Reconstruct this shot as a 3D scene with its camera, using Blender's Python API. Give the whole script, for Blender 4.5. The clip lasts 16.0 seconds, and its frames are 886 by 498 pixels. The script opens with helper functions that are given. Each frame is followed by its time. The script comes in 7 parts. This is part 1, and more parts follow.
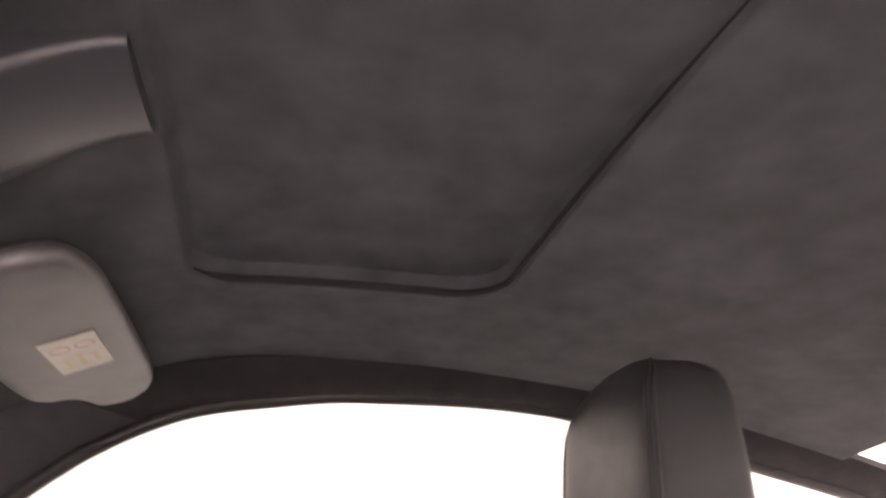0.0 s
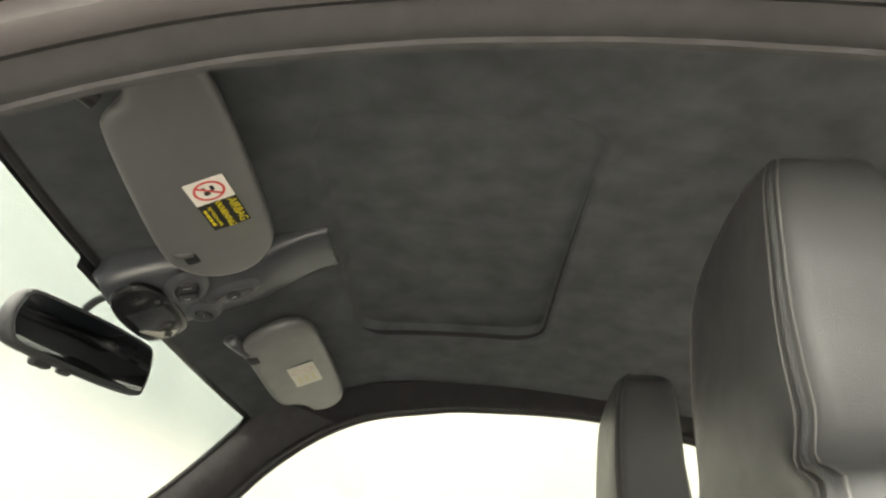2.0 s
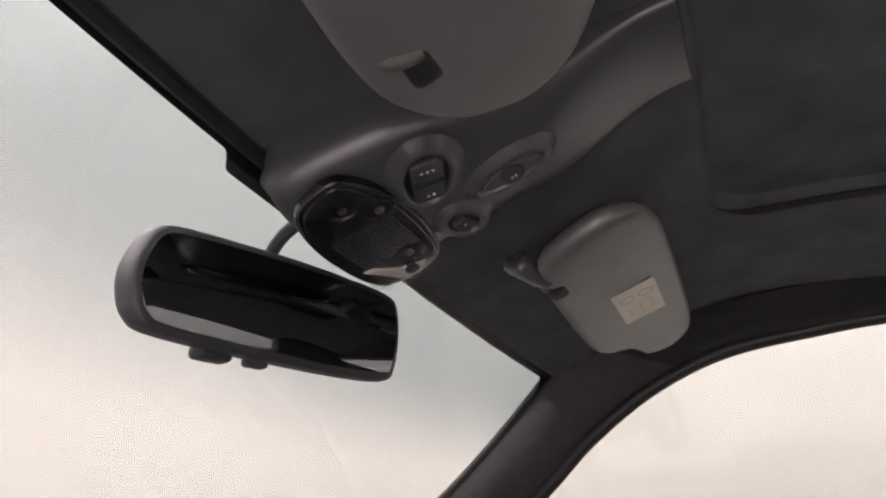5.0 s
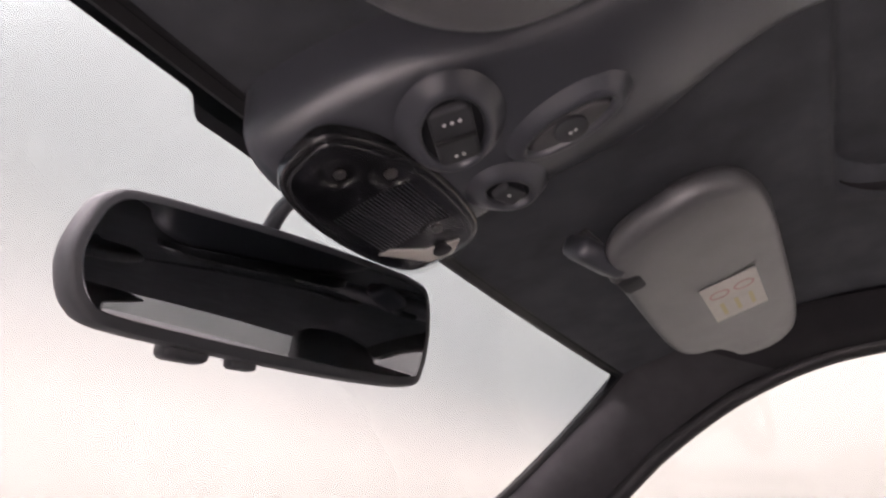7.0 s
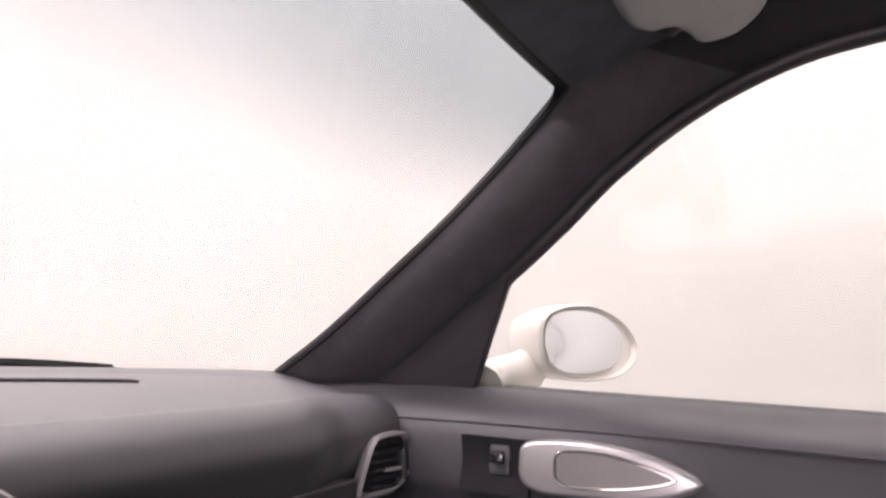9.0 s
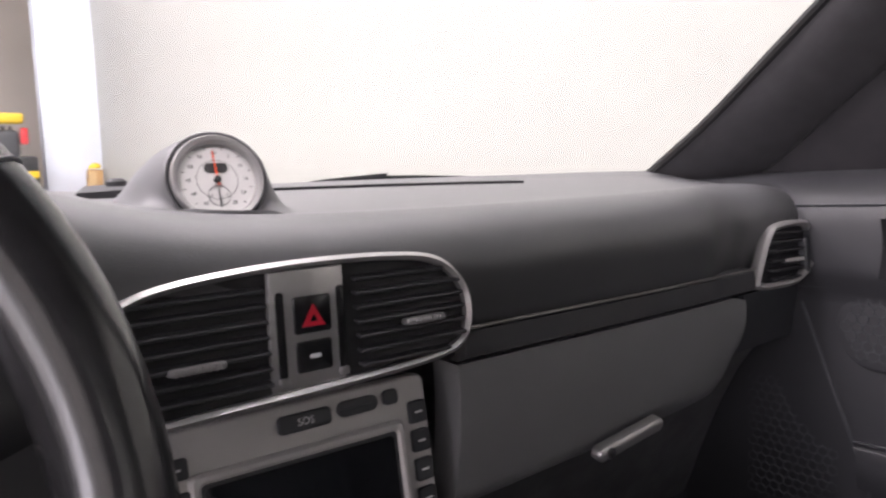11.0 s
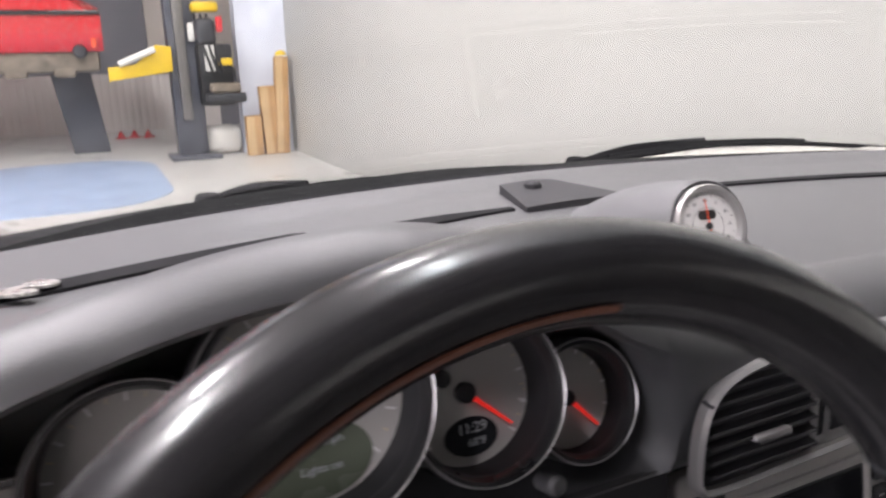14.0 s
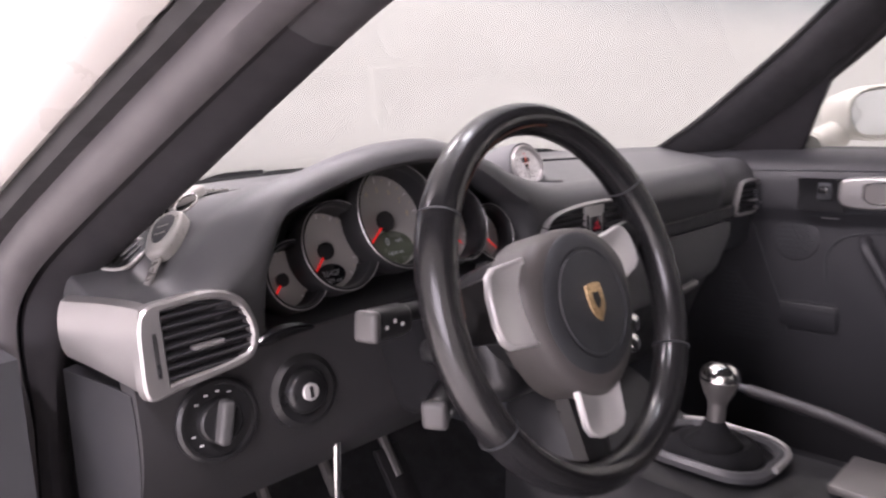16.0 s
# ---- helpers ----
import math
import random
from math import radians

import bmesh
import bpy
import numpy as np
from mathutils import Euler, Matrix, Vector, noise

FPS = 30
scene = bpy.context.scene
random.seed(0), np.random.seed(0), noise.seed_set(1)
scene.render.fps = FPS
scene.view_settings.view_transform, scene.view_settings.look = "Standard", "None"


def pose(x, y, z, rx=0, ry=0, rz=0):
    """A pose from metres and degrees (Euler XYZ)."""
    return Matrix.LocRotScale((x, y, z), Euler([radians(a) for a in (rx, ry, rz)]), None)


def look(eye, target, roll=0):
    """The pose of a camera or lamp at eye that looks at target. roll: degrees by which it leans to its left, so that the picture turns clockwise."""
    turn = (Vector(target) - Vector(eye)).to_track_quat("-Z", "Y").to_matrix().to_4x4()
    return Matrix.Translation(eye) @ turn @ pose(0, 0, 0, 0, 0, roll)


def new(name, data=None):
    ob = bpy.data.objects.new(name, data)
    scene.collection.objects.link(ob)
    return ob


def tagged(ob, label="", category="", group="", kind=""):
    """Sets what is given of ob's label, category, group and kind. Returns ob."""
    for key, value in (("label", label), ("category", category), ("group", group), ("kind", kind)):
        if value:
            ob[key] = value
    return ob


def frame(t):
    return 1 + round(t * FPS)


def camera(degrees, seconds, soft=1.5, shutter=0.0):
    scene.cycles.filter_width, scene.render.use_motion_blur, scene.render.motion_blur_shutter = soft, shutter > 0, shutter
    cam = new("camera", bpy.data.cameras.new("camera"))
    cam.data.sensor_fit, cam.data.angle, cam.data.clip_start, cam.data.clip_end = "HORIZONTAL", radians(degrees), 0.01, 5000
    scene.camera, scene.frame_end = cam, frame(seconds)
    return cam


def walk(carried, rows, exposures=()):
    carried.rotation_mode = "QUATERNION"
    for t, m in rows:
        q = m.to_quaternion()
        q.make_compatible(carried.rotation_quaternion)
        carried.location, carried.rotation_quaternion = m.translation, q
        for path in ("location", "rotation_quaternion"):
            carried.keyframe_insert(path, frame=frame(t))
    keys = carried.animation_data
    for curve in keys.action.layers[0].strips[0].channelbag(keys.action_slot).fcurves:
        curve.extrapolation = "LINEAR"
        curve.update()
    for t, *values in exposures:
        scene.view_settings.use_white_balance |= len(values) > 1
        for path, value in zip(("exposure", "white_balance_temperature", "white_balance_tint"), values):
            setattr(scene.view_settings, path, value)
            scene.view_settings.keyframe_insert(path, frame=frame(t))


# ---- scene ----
cam = camera(62.4, 16.0, soft=2.3, shutter=0.35)
PATH = [
    (0, (-0.398, -0.372, 0.996), (1.379, -0.712, 1.848), -1.1),
    (0.5, (-0.628, -0.431, 0.959), (1.13, -0.539, 1.906), -0.7),
    (1, (-0.77, -0.452, 0.914), (0.97, -0.367, 1.884), 2.8),
    (1.5, (-0.858, -0.481, 0.865), (0.87, -0.347, 1.864), 3.9),
    (2, (-0.885, -0.487, 0.788), (0.848, -0.342, 1.762), 3.3),
    (2.5, (-0.886, -0.489, 0.795), (0.863, -0.311, 1.734), 3.0),
    (3, (-0.862, -0.47, 0.856), (0.916, -0.09, 1.689), 3.0),
    (3.5, (-0.779, -0.427, 0.874), (0.965, 0.159, 1.658), 2.3),
    (4, (-0.669, -0.387, 0.902), (1.049, 0.267, 1.69), 1.2),
    (4.5, (-0.526, -0.311, 0.926), (1.166, 0.415, 1.706), 0.7),
    (4.7, (-0.484, -0.283, 0.936), (1.203, 0.45, 1.723), 0.4),
    (6.8, (-0.345, -0.255, 1.003), (1.248, 0.699, 1.746), 3.8),
    (7, (-0.327, -0.25, 1.002), (1.279, 0.703, 1.718), 4.1),
    (7.5, (-0.272, -0.258, 0.985), (1.335, 0.723, 1.66), 5.4),
    (8, (-0.209, -0.263, 0.976), (1.495, 0.634, 1.516), 4.1),
    (8.2, (-0.19, -0.272, 0.966), (1.552, 0.596, 1.429), 3.2),
    (10.3, (-0.181, -0.129, 0.858), (1.42, 1.064, 0.744), -1.8),
    (10.5, (-0.177, -0.14, 0.863), (1.305, 1.196, 0.726), -1.9),
    (11, (-0.186, -0.18, 0.872), (1.013, 1.407, 0.664), -1.9),
    (11.5, (-0.179, -0.198, 0.914), (0.818, 1.501, 0.566), -1.4),
    (12, (-0.177, -0.16, 0.956), (0.642, 1.603, 0.488), -0.2),
    (12.5, (-0.172, -0.145, 0.987), (0.577, 1.622, 0.425), 0.3),
    (13, (-0.197, -0.138, 1.002), (0.549, 1.619, 0.406), 0.9),
    (13.5, (-0.2825, -0.0935, 1.0195), (0.4795, 1.6495, 0.3995), 0.5),
    (14, (-0.41, -0.083, 1.0), (0.419, 1.663, 0.485), -1.5),
    (14.5, (-0.534, -0.136, 0.968), (0.478, 1.557, 0.638), -2.1),
    (15, (-0.663, -0.218, 0.946), (0.497, 1.379, 0.629), 0.1),
    (15.5, (-0.757, -0.285, 0.936), (0.474, 1.254, 0.595), 0.5),
    (16, (-0.856, -0.361, 0.949), (0.537, 1.027, 0.588), -1.7),
]
walk(cam, [(t, look(eye, target, roll)) for t, eye, target, roll in PATH], exposures=[(0.0, 1.0, 7300, 34), (0.25, 1.5, 6900, 26), (0.5, 2.0, 6700, 26), (1.0, 2.12, 6900, 18), (1.5, 1.45, 7200, 10), (2.5, 0.75, 7400, 2), (4.0, 0.28, 6950, 14), (4.7, 0.17, 6850, 24), (7.0, 0.5, 6700, 30), (8.2, 0.5, 6700, 34), (10.3, 0.55, 6500, 26), (12.0, 0.40, 6350, 24), (13.5, 0.30, 6350, 22), (14.7, 0.18, 6350, 22), (16.0, 0.27, 6400, 30)])

# ---- light and world ----
world = bpy.data.worlds.new("workshop_air")
scene.world = world
world.use_nodes = True
wn = world.node_tree
sky = wn.nodes.new("ShaderNodeTexSky")
sky.sky_type = "NISHITA"
sky.sun_disc = False
sky.sun_elevation, sky.sun_rotation = radians(38), radians(200)
wn.links.new(sky.outputs[0], wn.nodes["Background"].inputs[0])
wn.nodes["Background"].inputs[1].default_value = 0.08


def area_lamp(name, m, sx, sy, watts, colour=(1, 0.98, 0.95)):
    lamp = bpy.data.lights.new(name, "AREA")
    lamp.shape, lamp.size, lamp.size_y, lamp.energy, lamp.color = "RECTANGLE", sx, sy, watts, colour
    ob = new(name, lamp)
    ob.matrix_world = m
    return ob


# ---- materials ----
def mat(name, colour, rough=0.5, metal=0.0, vary=0.12, vary_scale=6.0, bump=0.0, bump_scale=600.0, kind="noise", rough_vary=0.1, coat=0.0, emit=0.0, random=0.0):
    """Principled surface with broad mottling, fine relief and uneven gloss, all in metres."""
    m = bpy.data.materials.new(name)
    m.use_nodes = True
    nt = m.node_tree
    p = nt.nodes["Principled BSDF"]
    p.inputs["Roughness"].default_value, p.inputs["Metallic"].default_value = rough, metal
    p.inputs["Coat Weight"].default_value, p.inputs["Coat Roughness"].default_value = coat, 0.12
    tc = nt.nodes.new("ShaderNodeTexCoord")
    big = nt.nodes.new("ShaderNodeTexNoise")
    big.inputs["Scale"].default_value, big.inputs["Detail"].default_value = vary_scale, 6
    nt.links.new(tc.outputs["Object"], big.inputs["Vector"])
    ramp = nt.nodes.new("ShaderNodeMapRange")
    ramp.inputs[1].default_value, ramp.inputs[2].default_value = 0.3, 0.7
    ramp.inputs[3].default_value, ramp.inputs[4].default_value = 1 - vary, 1 + vary
    nt.links.new(big.outputs[0], ramp.inputs[0])
    mul = nt.nodes.new("ShaderNodeVectorMath")
    mul.operation = "SCALE"
    mul.inputs[0].default_value = colour
    nt.links.new(ramp.outputs[0], mul.inputs["Scale"])
    last = mul.outputs[0]
    if random:
        info = nt.nodes.new("ShaderNodeObjectInfo")
        rr = nt.nodes.new("ShaderNodeMapRange")
        rr.inputs[3].default_value, rr.inputs[4].default_value = 1 - random, 1 + random
        nt.links.new(info.outputs["Random"], rr.inputs[0])
        m2 = nt.nodes.new("ShaderNodeVectorMath")
        m2.operation = "SCALE"
        nt.links.new(last, m2.inputs[0])
        nt.links.new(rr.outputs[0], m2.inputs["Scale"])
        last = m2.outputs[0]
    nt.links.new(last, p.inputs["Base Color"])
    if rough_vary:
        rn = nt.nodes.new("ShaderNodeTexNoise")
        rn.inputs["Scale"].default_value, rn.inputs["Detail"].default_value = vary_scale * 3.1, 4
        nt.links.new(tc.outputs["Object"], rn.inputs["Vector"])
        r2 = nt.nodes.new("ShaderNodeMapRange")
        r2.inputs[1].default_value, r2.inputs[2].default_value = 0.3, 0.7
        r2.inputs[3].default_value, r2.inputs[4].default_value = max(0.02, rough - rough_vary), min(1, rough + rough_vary)
        nt.links.new(rn.outputs[0], r2.inputs[0])
        nt.links.new(r2.outputs[0], p.inputs["Roughness"])
    if bump:
        bp = nt.nodes.new("ShaderNodeBump")
        bp.inputs["Strength"].default_value, bp.inputs["Distance"].default_value = bump, 0.001
        if kind == "leather":
            fine = nt.nodes.new("ShaderNodeTexVoronoi")
            fine.feature = "DISTANCE_TO_EDGE"
        else:
            fine = nt.nodes.new("ShaderNodeTexNoise")
            fine.inputs["Detail"].default_value = 3
        fine.inputs["Scale"].default_value = bump_scale
        nt.links.new(tc.outputs["Object"], fine.inputs["Vector"])
        nt.links.new(fine.outputs[0], bp.inputs["Height"])
        nt.links.new(bp.outputs[0], p.inputs["Normal"])
    if emit:
        p.inputs["Emission Color"].default_value = (*colour, 1)
        p.inputs["Emission Strength"].default_value = emit
    return m


def glass_mat(name, tint, rough=0.0, band=None):
    """Thin pane: tinted see-through with Fresnel gloss; band = (z low, z high, tint) for a sun strip."""
    m = bpy.data.materials.new(name)
    m.use_nodes = True
    nt = m.node_tree
    nt.nodes.clear()
    out = nt.nodes.new("ShaderNodeOutputMaterial")
    clear = nt.nodes.new("ShaderNodeBsdfTransparent")
    clear.inputs[0].default_value = (*tint, 1)
    gloss = nt.nodes.new("ShaderNodeBsdfGlossy")
    gloss.inputs["Roughness"].default_value = rough
    lw = nt.nodes.new("ShaderNodeLayerWeight")
    lw.inputs[0].default_value = 0.5
    steep = nt.nodes.new("ShaderNodeMath")
    steep.operation = "POWER"
    steep.inputs[1].default_value = 5.0
    nt.links.new(lw.outputs["Facing"], steep.inputs[0])
    fres = nt.nodes.new("ShaderNodeMath")
    fres.operation = "MULTIPLY_ADD"
    fres.inputs[1].default_value, fres.inputs[2].default_value = 0.5, 0.02
    nt.links.new(steep.outputs[0], fres.inputs[0])
    mix = nt.nodes.new("ShaderNodeMixShader")
    nt.links.new(fres.outputs[0], mix.inputs[0])
    nt.links.new(clear.outputs[0], mix.inputs[1])
    nt.links.new(gloss.outputs[0], mix.inputs[2])
    nt.links.new(mix.outputs[0], out.inputs[0])
    if band:
        tc = nt.nodes.new("ShaderNodeTexCoord")
        sep = nt.nodes.new("ShaderNodeSeparateXYZ")
        nt.links.new(tc.outputs["Object"], sep.inputs[0])
        mr = nt.nodes.new("ShaderNodeMapRange")
        mr.interpolation_type = "SMOOTHSTEP"
        mr.inputs[1].default_value, mr.inputs[2].default_value = band[0], band[1]
        nt.links.new(sep.outputs[2], mr.inputs[0])
        mc = nt.nodes.new("ShaderNodeMix")
        mc.data_type = "RGBA"
        mc.inputs[6].default_value, mc.inputs[7].default_value = (*tint, 1), (*band[2], 1)
        nt.links.new(mr.outputs[0], mc.inputs[0])
        nt.links.new(mc.outputs[2], clear.inputs[0])
    return m


ALCANTARA = mat("dark_suede_lining", (0.068, 0.073, 0.081), 0.95, vary=0.24, vary_scale=20, bump=0.5, bump_scale=1500, rough_vary=0.04)
DASH_LEATHER = mat("black_grained_dash_leather", (0.056, 0.0565, 0.059), 0.47, vary=0.03, vary_scale=18, bump=0.22, bump_scale=800, kind="leather", rough_vary=0.006)
DASH_LEATHER.node_tree.nodes["Principled BSDF"].inputs["Specular IOR Level"].default_value = 0.75
SEAT_LEATHER = mat("black_smooth_seat_leather", (0.055, 0.057, 0.060), 0.44, vary=0.08, vary_scale=11, bump=0.25, bump_scale=700, kind="leather", rough_vary=0.04)
SOFT_PLASTIC = mat("soft_black_plastic", (0.038, 0.040, 0.044), 0.55, vary=0.08, bump=0.2, bump_scale=1400, rough_vary=0.04)
GREY_PLASTIC = mat("matt_dark_grey_plastic", (0.075, 0.074, 0.075), 0.45, vary=0.10, bump=0.15, bump_scale=1600)
VISOR_CLOTH = mat("dark_grey_visor_vinyl", (0.108, 0.108, 0.112), 0.38, vary=0.06, vary_scale=12, bump=0.3, bump_scale=1300, rough_vary=0.04)
VISOR_CLOTH.node_tree.nodes["Principled BSDF"].inputs["Specular IOR Level"].default_value = 1.0
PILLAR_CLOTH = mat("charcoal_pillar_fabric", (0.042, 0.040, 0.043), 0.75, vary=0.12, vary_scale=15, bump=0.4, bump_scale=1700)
# Pillar trim with shade put into its colour; also the black mirror triangle
DARK_SHADED_TRIM = mat("dark_and_shaded_trim", (0.024, 0.0225, 0.025), 0.72, vary=0.10, vary_scale=15, bump=0.3, bump_scale=1500)
DARK_SHADED_TRIM.node_tree.nodes["Principled BSDF"].inputs["Specular IOR Level"].default_value = 0.2
FASCIA = mat("warm_silver_grey_paint", (0.46, 0.445, 0.435), 0.40, metal=0.15, vary=0.04, rough_vary=0.04, bump=0.05, bump_scale=2500)
BLACK_SATIN = mat("satin_black_plastic", (0.016, 0.016, 0.017), 0.36, vary=0.06, bump=0.05, bump_scale=1600)
HUB_GREY = mat("satin_grey_wheel_leather", (0.092, 0.085, 0.082), 0.42, vary=0.05, bump=0.12, bump_scale=900, kind="leather", rough_vary=0.03)
CONSOLE_GREY = mat("satin_dark_console_plastic", (0.054, 0.057, 0.067), 0.34, vary=0.04, bump=0.12, bump_scale=1500, rough_vary=0.03)
CONSOLE_GREY.node_tree.nodes["Principled BSDF"].inputs["Specular IOR Level"].default_value = 0.9
DOOR_VINYL = mat("black_door_vinyl", (0.026, 0.026, 0.029), 0.52, vary=0.06, bump=0.25, bump_scale=800, kind="leather", rough_vary=0.04)
TRIM_SATIN = mat("dark_satin_trim", (0.055, 0.055, 0.058), 0.42, vary=0.05, bump=0.05, bump_scale=1500)
UNDER_DASH = mat("charcoal_underdash_felt", (0.12, 0.118, 0.125), 0.9, vary=0.15, vary_scale=20, bump=0.4, bump_scale=900)
GLOVE_LID = mat("dark_grey_grained_plastic", (0.160, 0.161, 0.165), 0.55, vary=0.03, vary_scale=12, bump=0.25, bump_scale=900, kind="leather", rough_vary=0.03)
POD_GREY = mat("mid_grey_soft_paint", (0.092, 0.092, 0.095), 0.55, vary=0.03, vary_scale=12, bump=0.08, bump_scale=1800, rough_vary=0.03)
GLOSS_BLACK = mat("gloss_black_trim", (0.012, 0.012, 0.013), 0.16, vary=0.05, rough_vary=0.05, coat=0.5)
RIM_LEATHER = mat("polished_black_rim_leather", (0.016, 0.0155, 0.0165), 0.27, vary=0.10, vary_scale=20, bump=0.0, rough_vary=0.0, coat=0.3)
RUBBER = mat("black_rubber_seal", (0.020, 0.019, 0.020), 0.5, vary=0.12, vary_scale=18, bump=0.1, bump_scale=800)
RUBBER_GREY = mat("worn_grey_rubber_seal", (0.088, 0.081, 0.084), 0.42, vary=0.12, vary_scale=18, bump=0.1, bump_scale=800)
SILVER = mat("satin_silver_paint", (0.40, 0.39, 0.385), 0.33, metal=0.72, vary=0.05, rough_vary=0.04, bump=0.05, bump_scale=2500)
DARK_SILVER = mat("dark_grey_metallic_paint", (0.20, 0.19, 0.185), 0.38, metal=0.7, vary=0.08, rough_vary=0.06, bump=0.05, bump_scale=2500)
CHROME = mat("polished_chrome", (0.75, 0.74, 0.73), 0.1, metal=1.0, vary=0.04, rough_vary=0.04)
CREAM = mat("cream_white_car_paint", (0.60, 0.575, 0.535), 0.3, vary=0.03, rough_vary=0.05, coat=0.6)
BLACK = mat("black_recess", (0.012, 0.012, 0.014), 0.6, vary=0.1)
MATT_BLACK = mat("matt_black_weathered_rubber", (0.012, 0.012, 0.013), 0.95, vary=0.15, vary_scale=20, rough_vary=0.03)
MATT_BLACK.node_tree.nodes["Principled BSDF"].inputs["Specular IOR Level"].default_value = 0.12
DIAL_FACE = mat("grey_dial_face", (0.40, 0.385, 0.37), 0.6, vary=0.05, bump=0.05, bump_scale=3000)
WATCH_FACE = mat("silver_white_watch_face", (0.54, 0.53, 0.515), 0.45, vary=0.03)
RED_GLOW = mat("lit_red_needle", (0.9, 0.03, 0.02), 0.4, vary=0.0, rough_vary=0, emit=0.4)
RED_BUTTON = mat("red_triangle_print", (0.55, 0.01, 0.03), 0.4, vary=0.05)
ORANGE = mat("orange_needle_paint", (0.9, 0.09, 0.02), 0.4, vary=0.03)
INK = mat("black_ink", (0.012, 0.012, 0.012), 0.6, vary=0.0, rough_vary=0)
WHITE_INK = mat("white_print", (0.72, 0.72, 0.72), 0.5, vary=0.0, rough_vary=0)
YELLOW_INK = mat("yellow_print", (0.75, 0.60, 0.02), 0.5, vary=0.05)
RED_INK = mat("red_print", (0.62, 0.05, 0.05), 0.5, vary=0.05)
PAPER = mat("white_sticker_paper", (0.74, 0.72, 0.68), 0.5, vary=0.05, vary_scale=40)
PALE_PAPER = mat("sun_faded_label_paper", (0.62, 0.60, 0.54), 0.5, vary=0.08, vary_scale=60)
LCD = mat("grey_green_display", (0.085, 0.10, 0.072), 0.25, vary=0.04)
LCD_DARK = mat("dark_display", (0.016, 0.017, 0.02), 0.25, vary=0.05)
NUMERAL = mat("pale_yellow_numeral_print", (0.60, 0.52, 0.33), 0.5, vary=0.0, rough_vary=0)
BROWN_LEATHER = mat("worn_brown_leather", (0.085, 0.032, 0.018), 0.38, vary=0.25, vary_scale=40, bump=0.15, bump_scale=900, kind="leather")
LCD_TEXT = mat("pale_display_digits", (0.42, 0.44, 0.46), 0.4, vary=0.0, rough_vary=0)
SCREEN = mat("dark_screen_glass", (0.012, 0.013, 0.016), 0.12, vary=0.05, rough_vary=0.04)
SMOKED = mat("smoked_lamp_lens", (0.014, 0.014, 0.017), 0.08, vary=0.3, vary_scale=60, rough_vary=0.03, coat=0.4)
STITCH = mat("grey_stitching_thread", (0.10, 0.10, 0.10), 0.7, vary=0.1)
CARPET = mat("black_carpet", (0.036, 0.036, 0.040), 0.95, vary=0.3, vary_scale=30, bump=0.8, bump_scale=900)
MIRROR_GLASS = mat("darkened_mirror_glass", (0.20, 0.21, 0.225), 0.015, metal=1.0, vary=0.0, rough_vary=0)
SIDE_MIRROR_GLASS = mat("side_mirror_glass", (0.80, 0.82, 0.84), 0.02, metal=1.0, vary=0.0, rough_vary=0)
GOLD = mat("gold_badge_enamel", (0.55, 0.38, 0.20), 0.3, metal=0.6, vary=0.2, vary_scale=200)
WINDSCREEN = glass_mat("windscreen_glass", (0.80, 0.82, 0.80), band=(1.06, 1.175, (0.56, 0.61, 0.615)))
REAR_GLASS = glass_mat("rear_window_glass", (0.80, 0.84, 0.82))
SIDE_GLASS = glass_mat("side_window_glass", (0.80, 0.82, 0.80))
DIAL_GLASS = glass_mat("dial_cover_glass", (0.96, 0.96, 0.96), rough=0.02)
WALL_PAINT = mat("white_painted_wall", (0.47, 0.462, 0.446), 0.7, vary=0.03, vary_scale=0.7, bump=0.05, bump_scale=60)
PLASTIC_SHEET = mat("bluish_white_crumpled_wall_cover", (0.66, 0.69, 0.78), 0.4, vary=0.12, vary_scale=5, bump=0.6, bump_scale=14)
CONCRETE = mat("pale_polished_concrete", (0.60, 0.585, 0.56), 0.35, vary=0.12, vary_scale=1.3, bump=0.1, bump_scale=150)
GREY_WALL = mat("grey_workshop_paint", (0.19, 0.19, 0.22), 0.6, vary=0.08, vary_scale=2, bump=0.1, bump_scale=90)
BEIGE_WALL = mat("beige_workshop_paint", (0.60, 0.54, 0.50), 0.7, vary=0.06, vary_scale=2, bump=0.1, bump_scale=90)
CORRUGATED = mat("off_white_corrugated_steel", (0.74, 0.69, 0.67), 0.45, vary=0.06, vary_scale=3)
LIFT_GREY = mat("blue_grey_lift_paint", (0.075, 0.08, 0.10), 0.4, vary=0.12, vary_scale=6)
LIFT_YELLOW = mat("safety_yellow_paint", (0.72, 0.48, 0.015), 0.4, vary=0.12, vary_scale=6)
CAR_RED = mat("bright_red_car_paint", (0.60, 0.015, 0.02), 0.25, vary=0.03, coat=0.6)
CARDBOARD_PALE = mat("pale_cardboard", (0.56, 0.38, 0.20), 0.8, vary=0.1, vary_scale=5)
UNDERSIDE = mat("dirty_brown_underside", (0.20, 0.165, 0.13), 0.8, vary=0.35, vary_scale=9, bump=0.5, bump_scale=40)
BLUE_MAT = mat("pale_blue_floor_paint", (0.34, 0.44, 0.62), 0.45, vary=0.12, vary_scale=3)
DARK_STEEL = mat("dark_grimy_steel", (0.035, 0.036, 0.042), 0.5, vary=0.3, vary_scale=12, bump=0.2, bump_scale=60)
CARDBOARD = mat("brown_cardboard", (0.46, 0.27, 0.12), 0.8, vary=0.12, vary_scale=5, bump=0.2, bump_scale=200)
TYRE = mat("black_tyre_rubber", (0.02, 0.02, 0.02), 0.8, vary=0.15, vary_scale=10, bump=0.2, bump_scale=200)
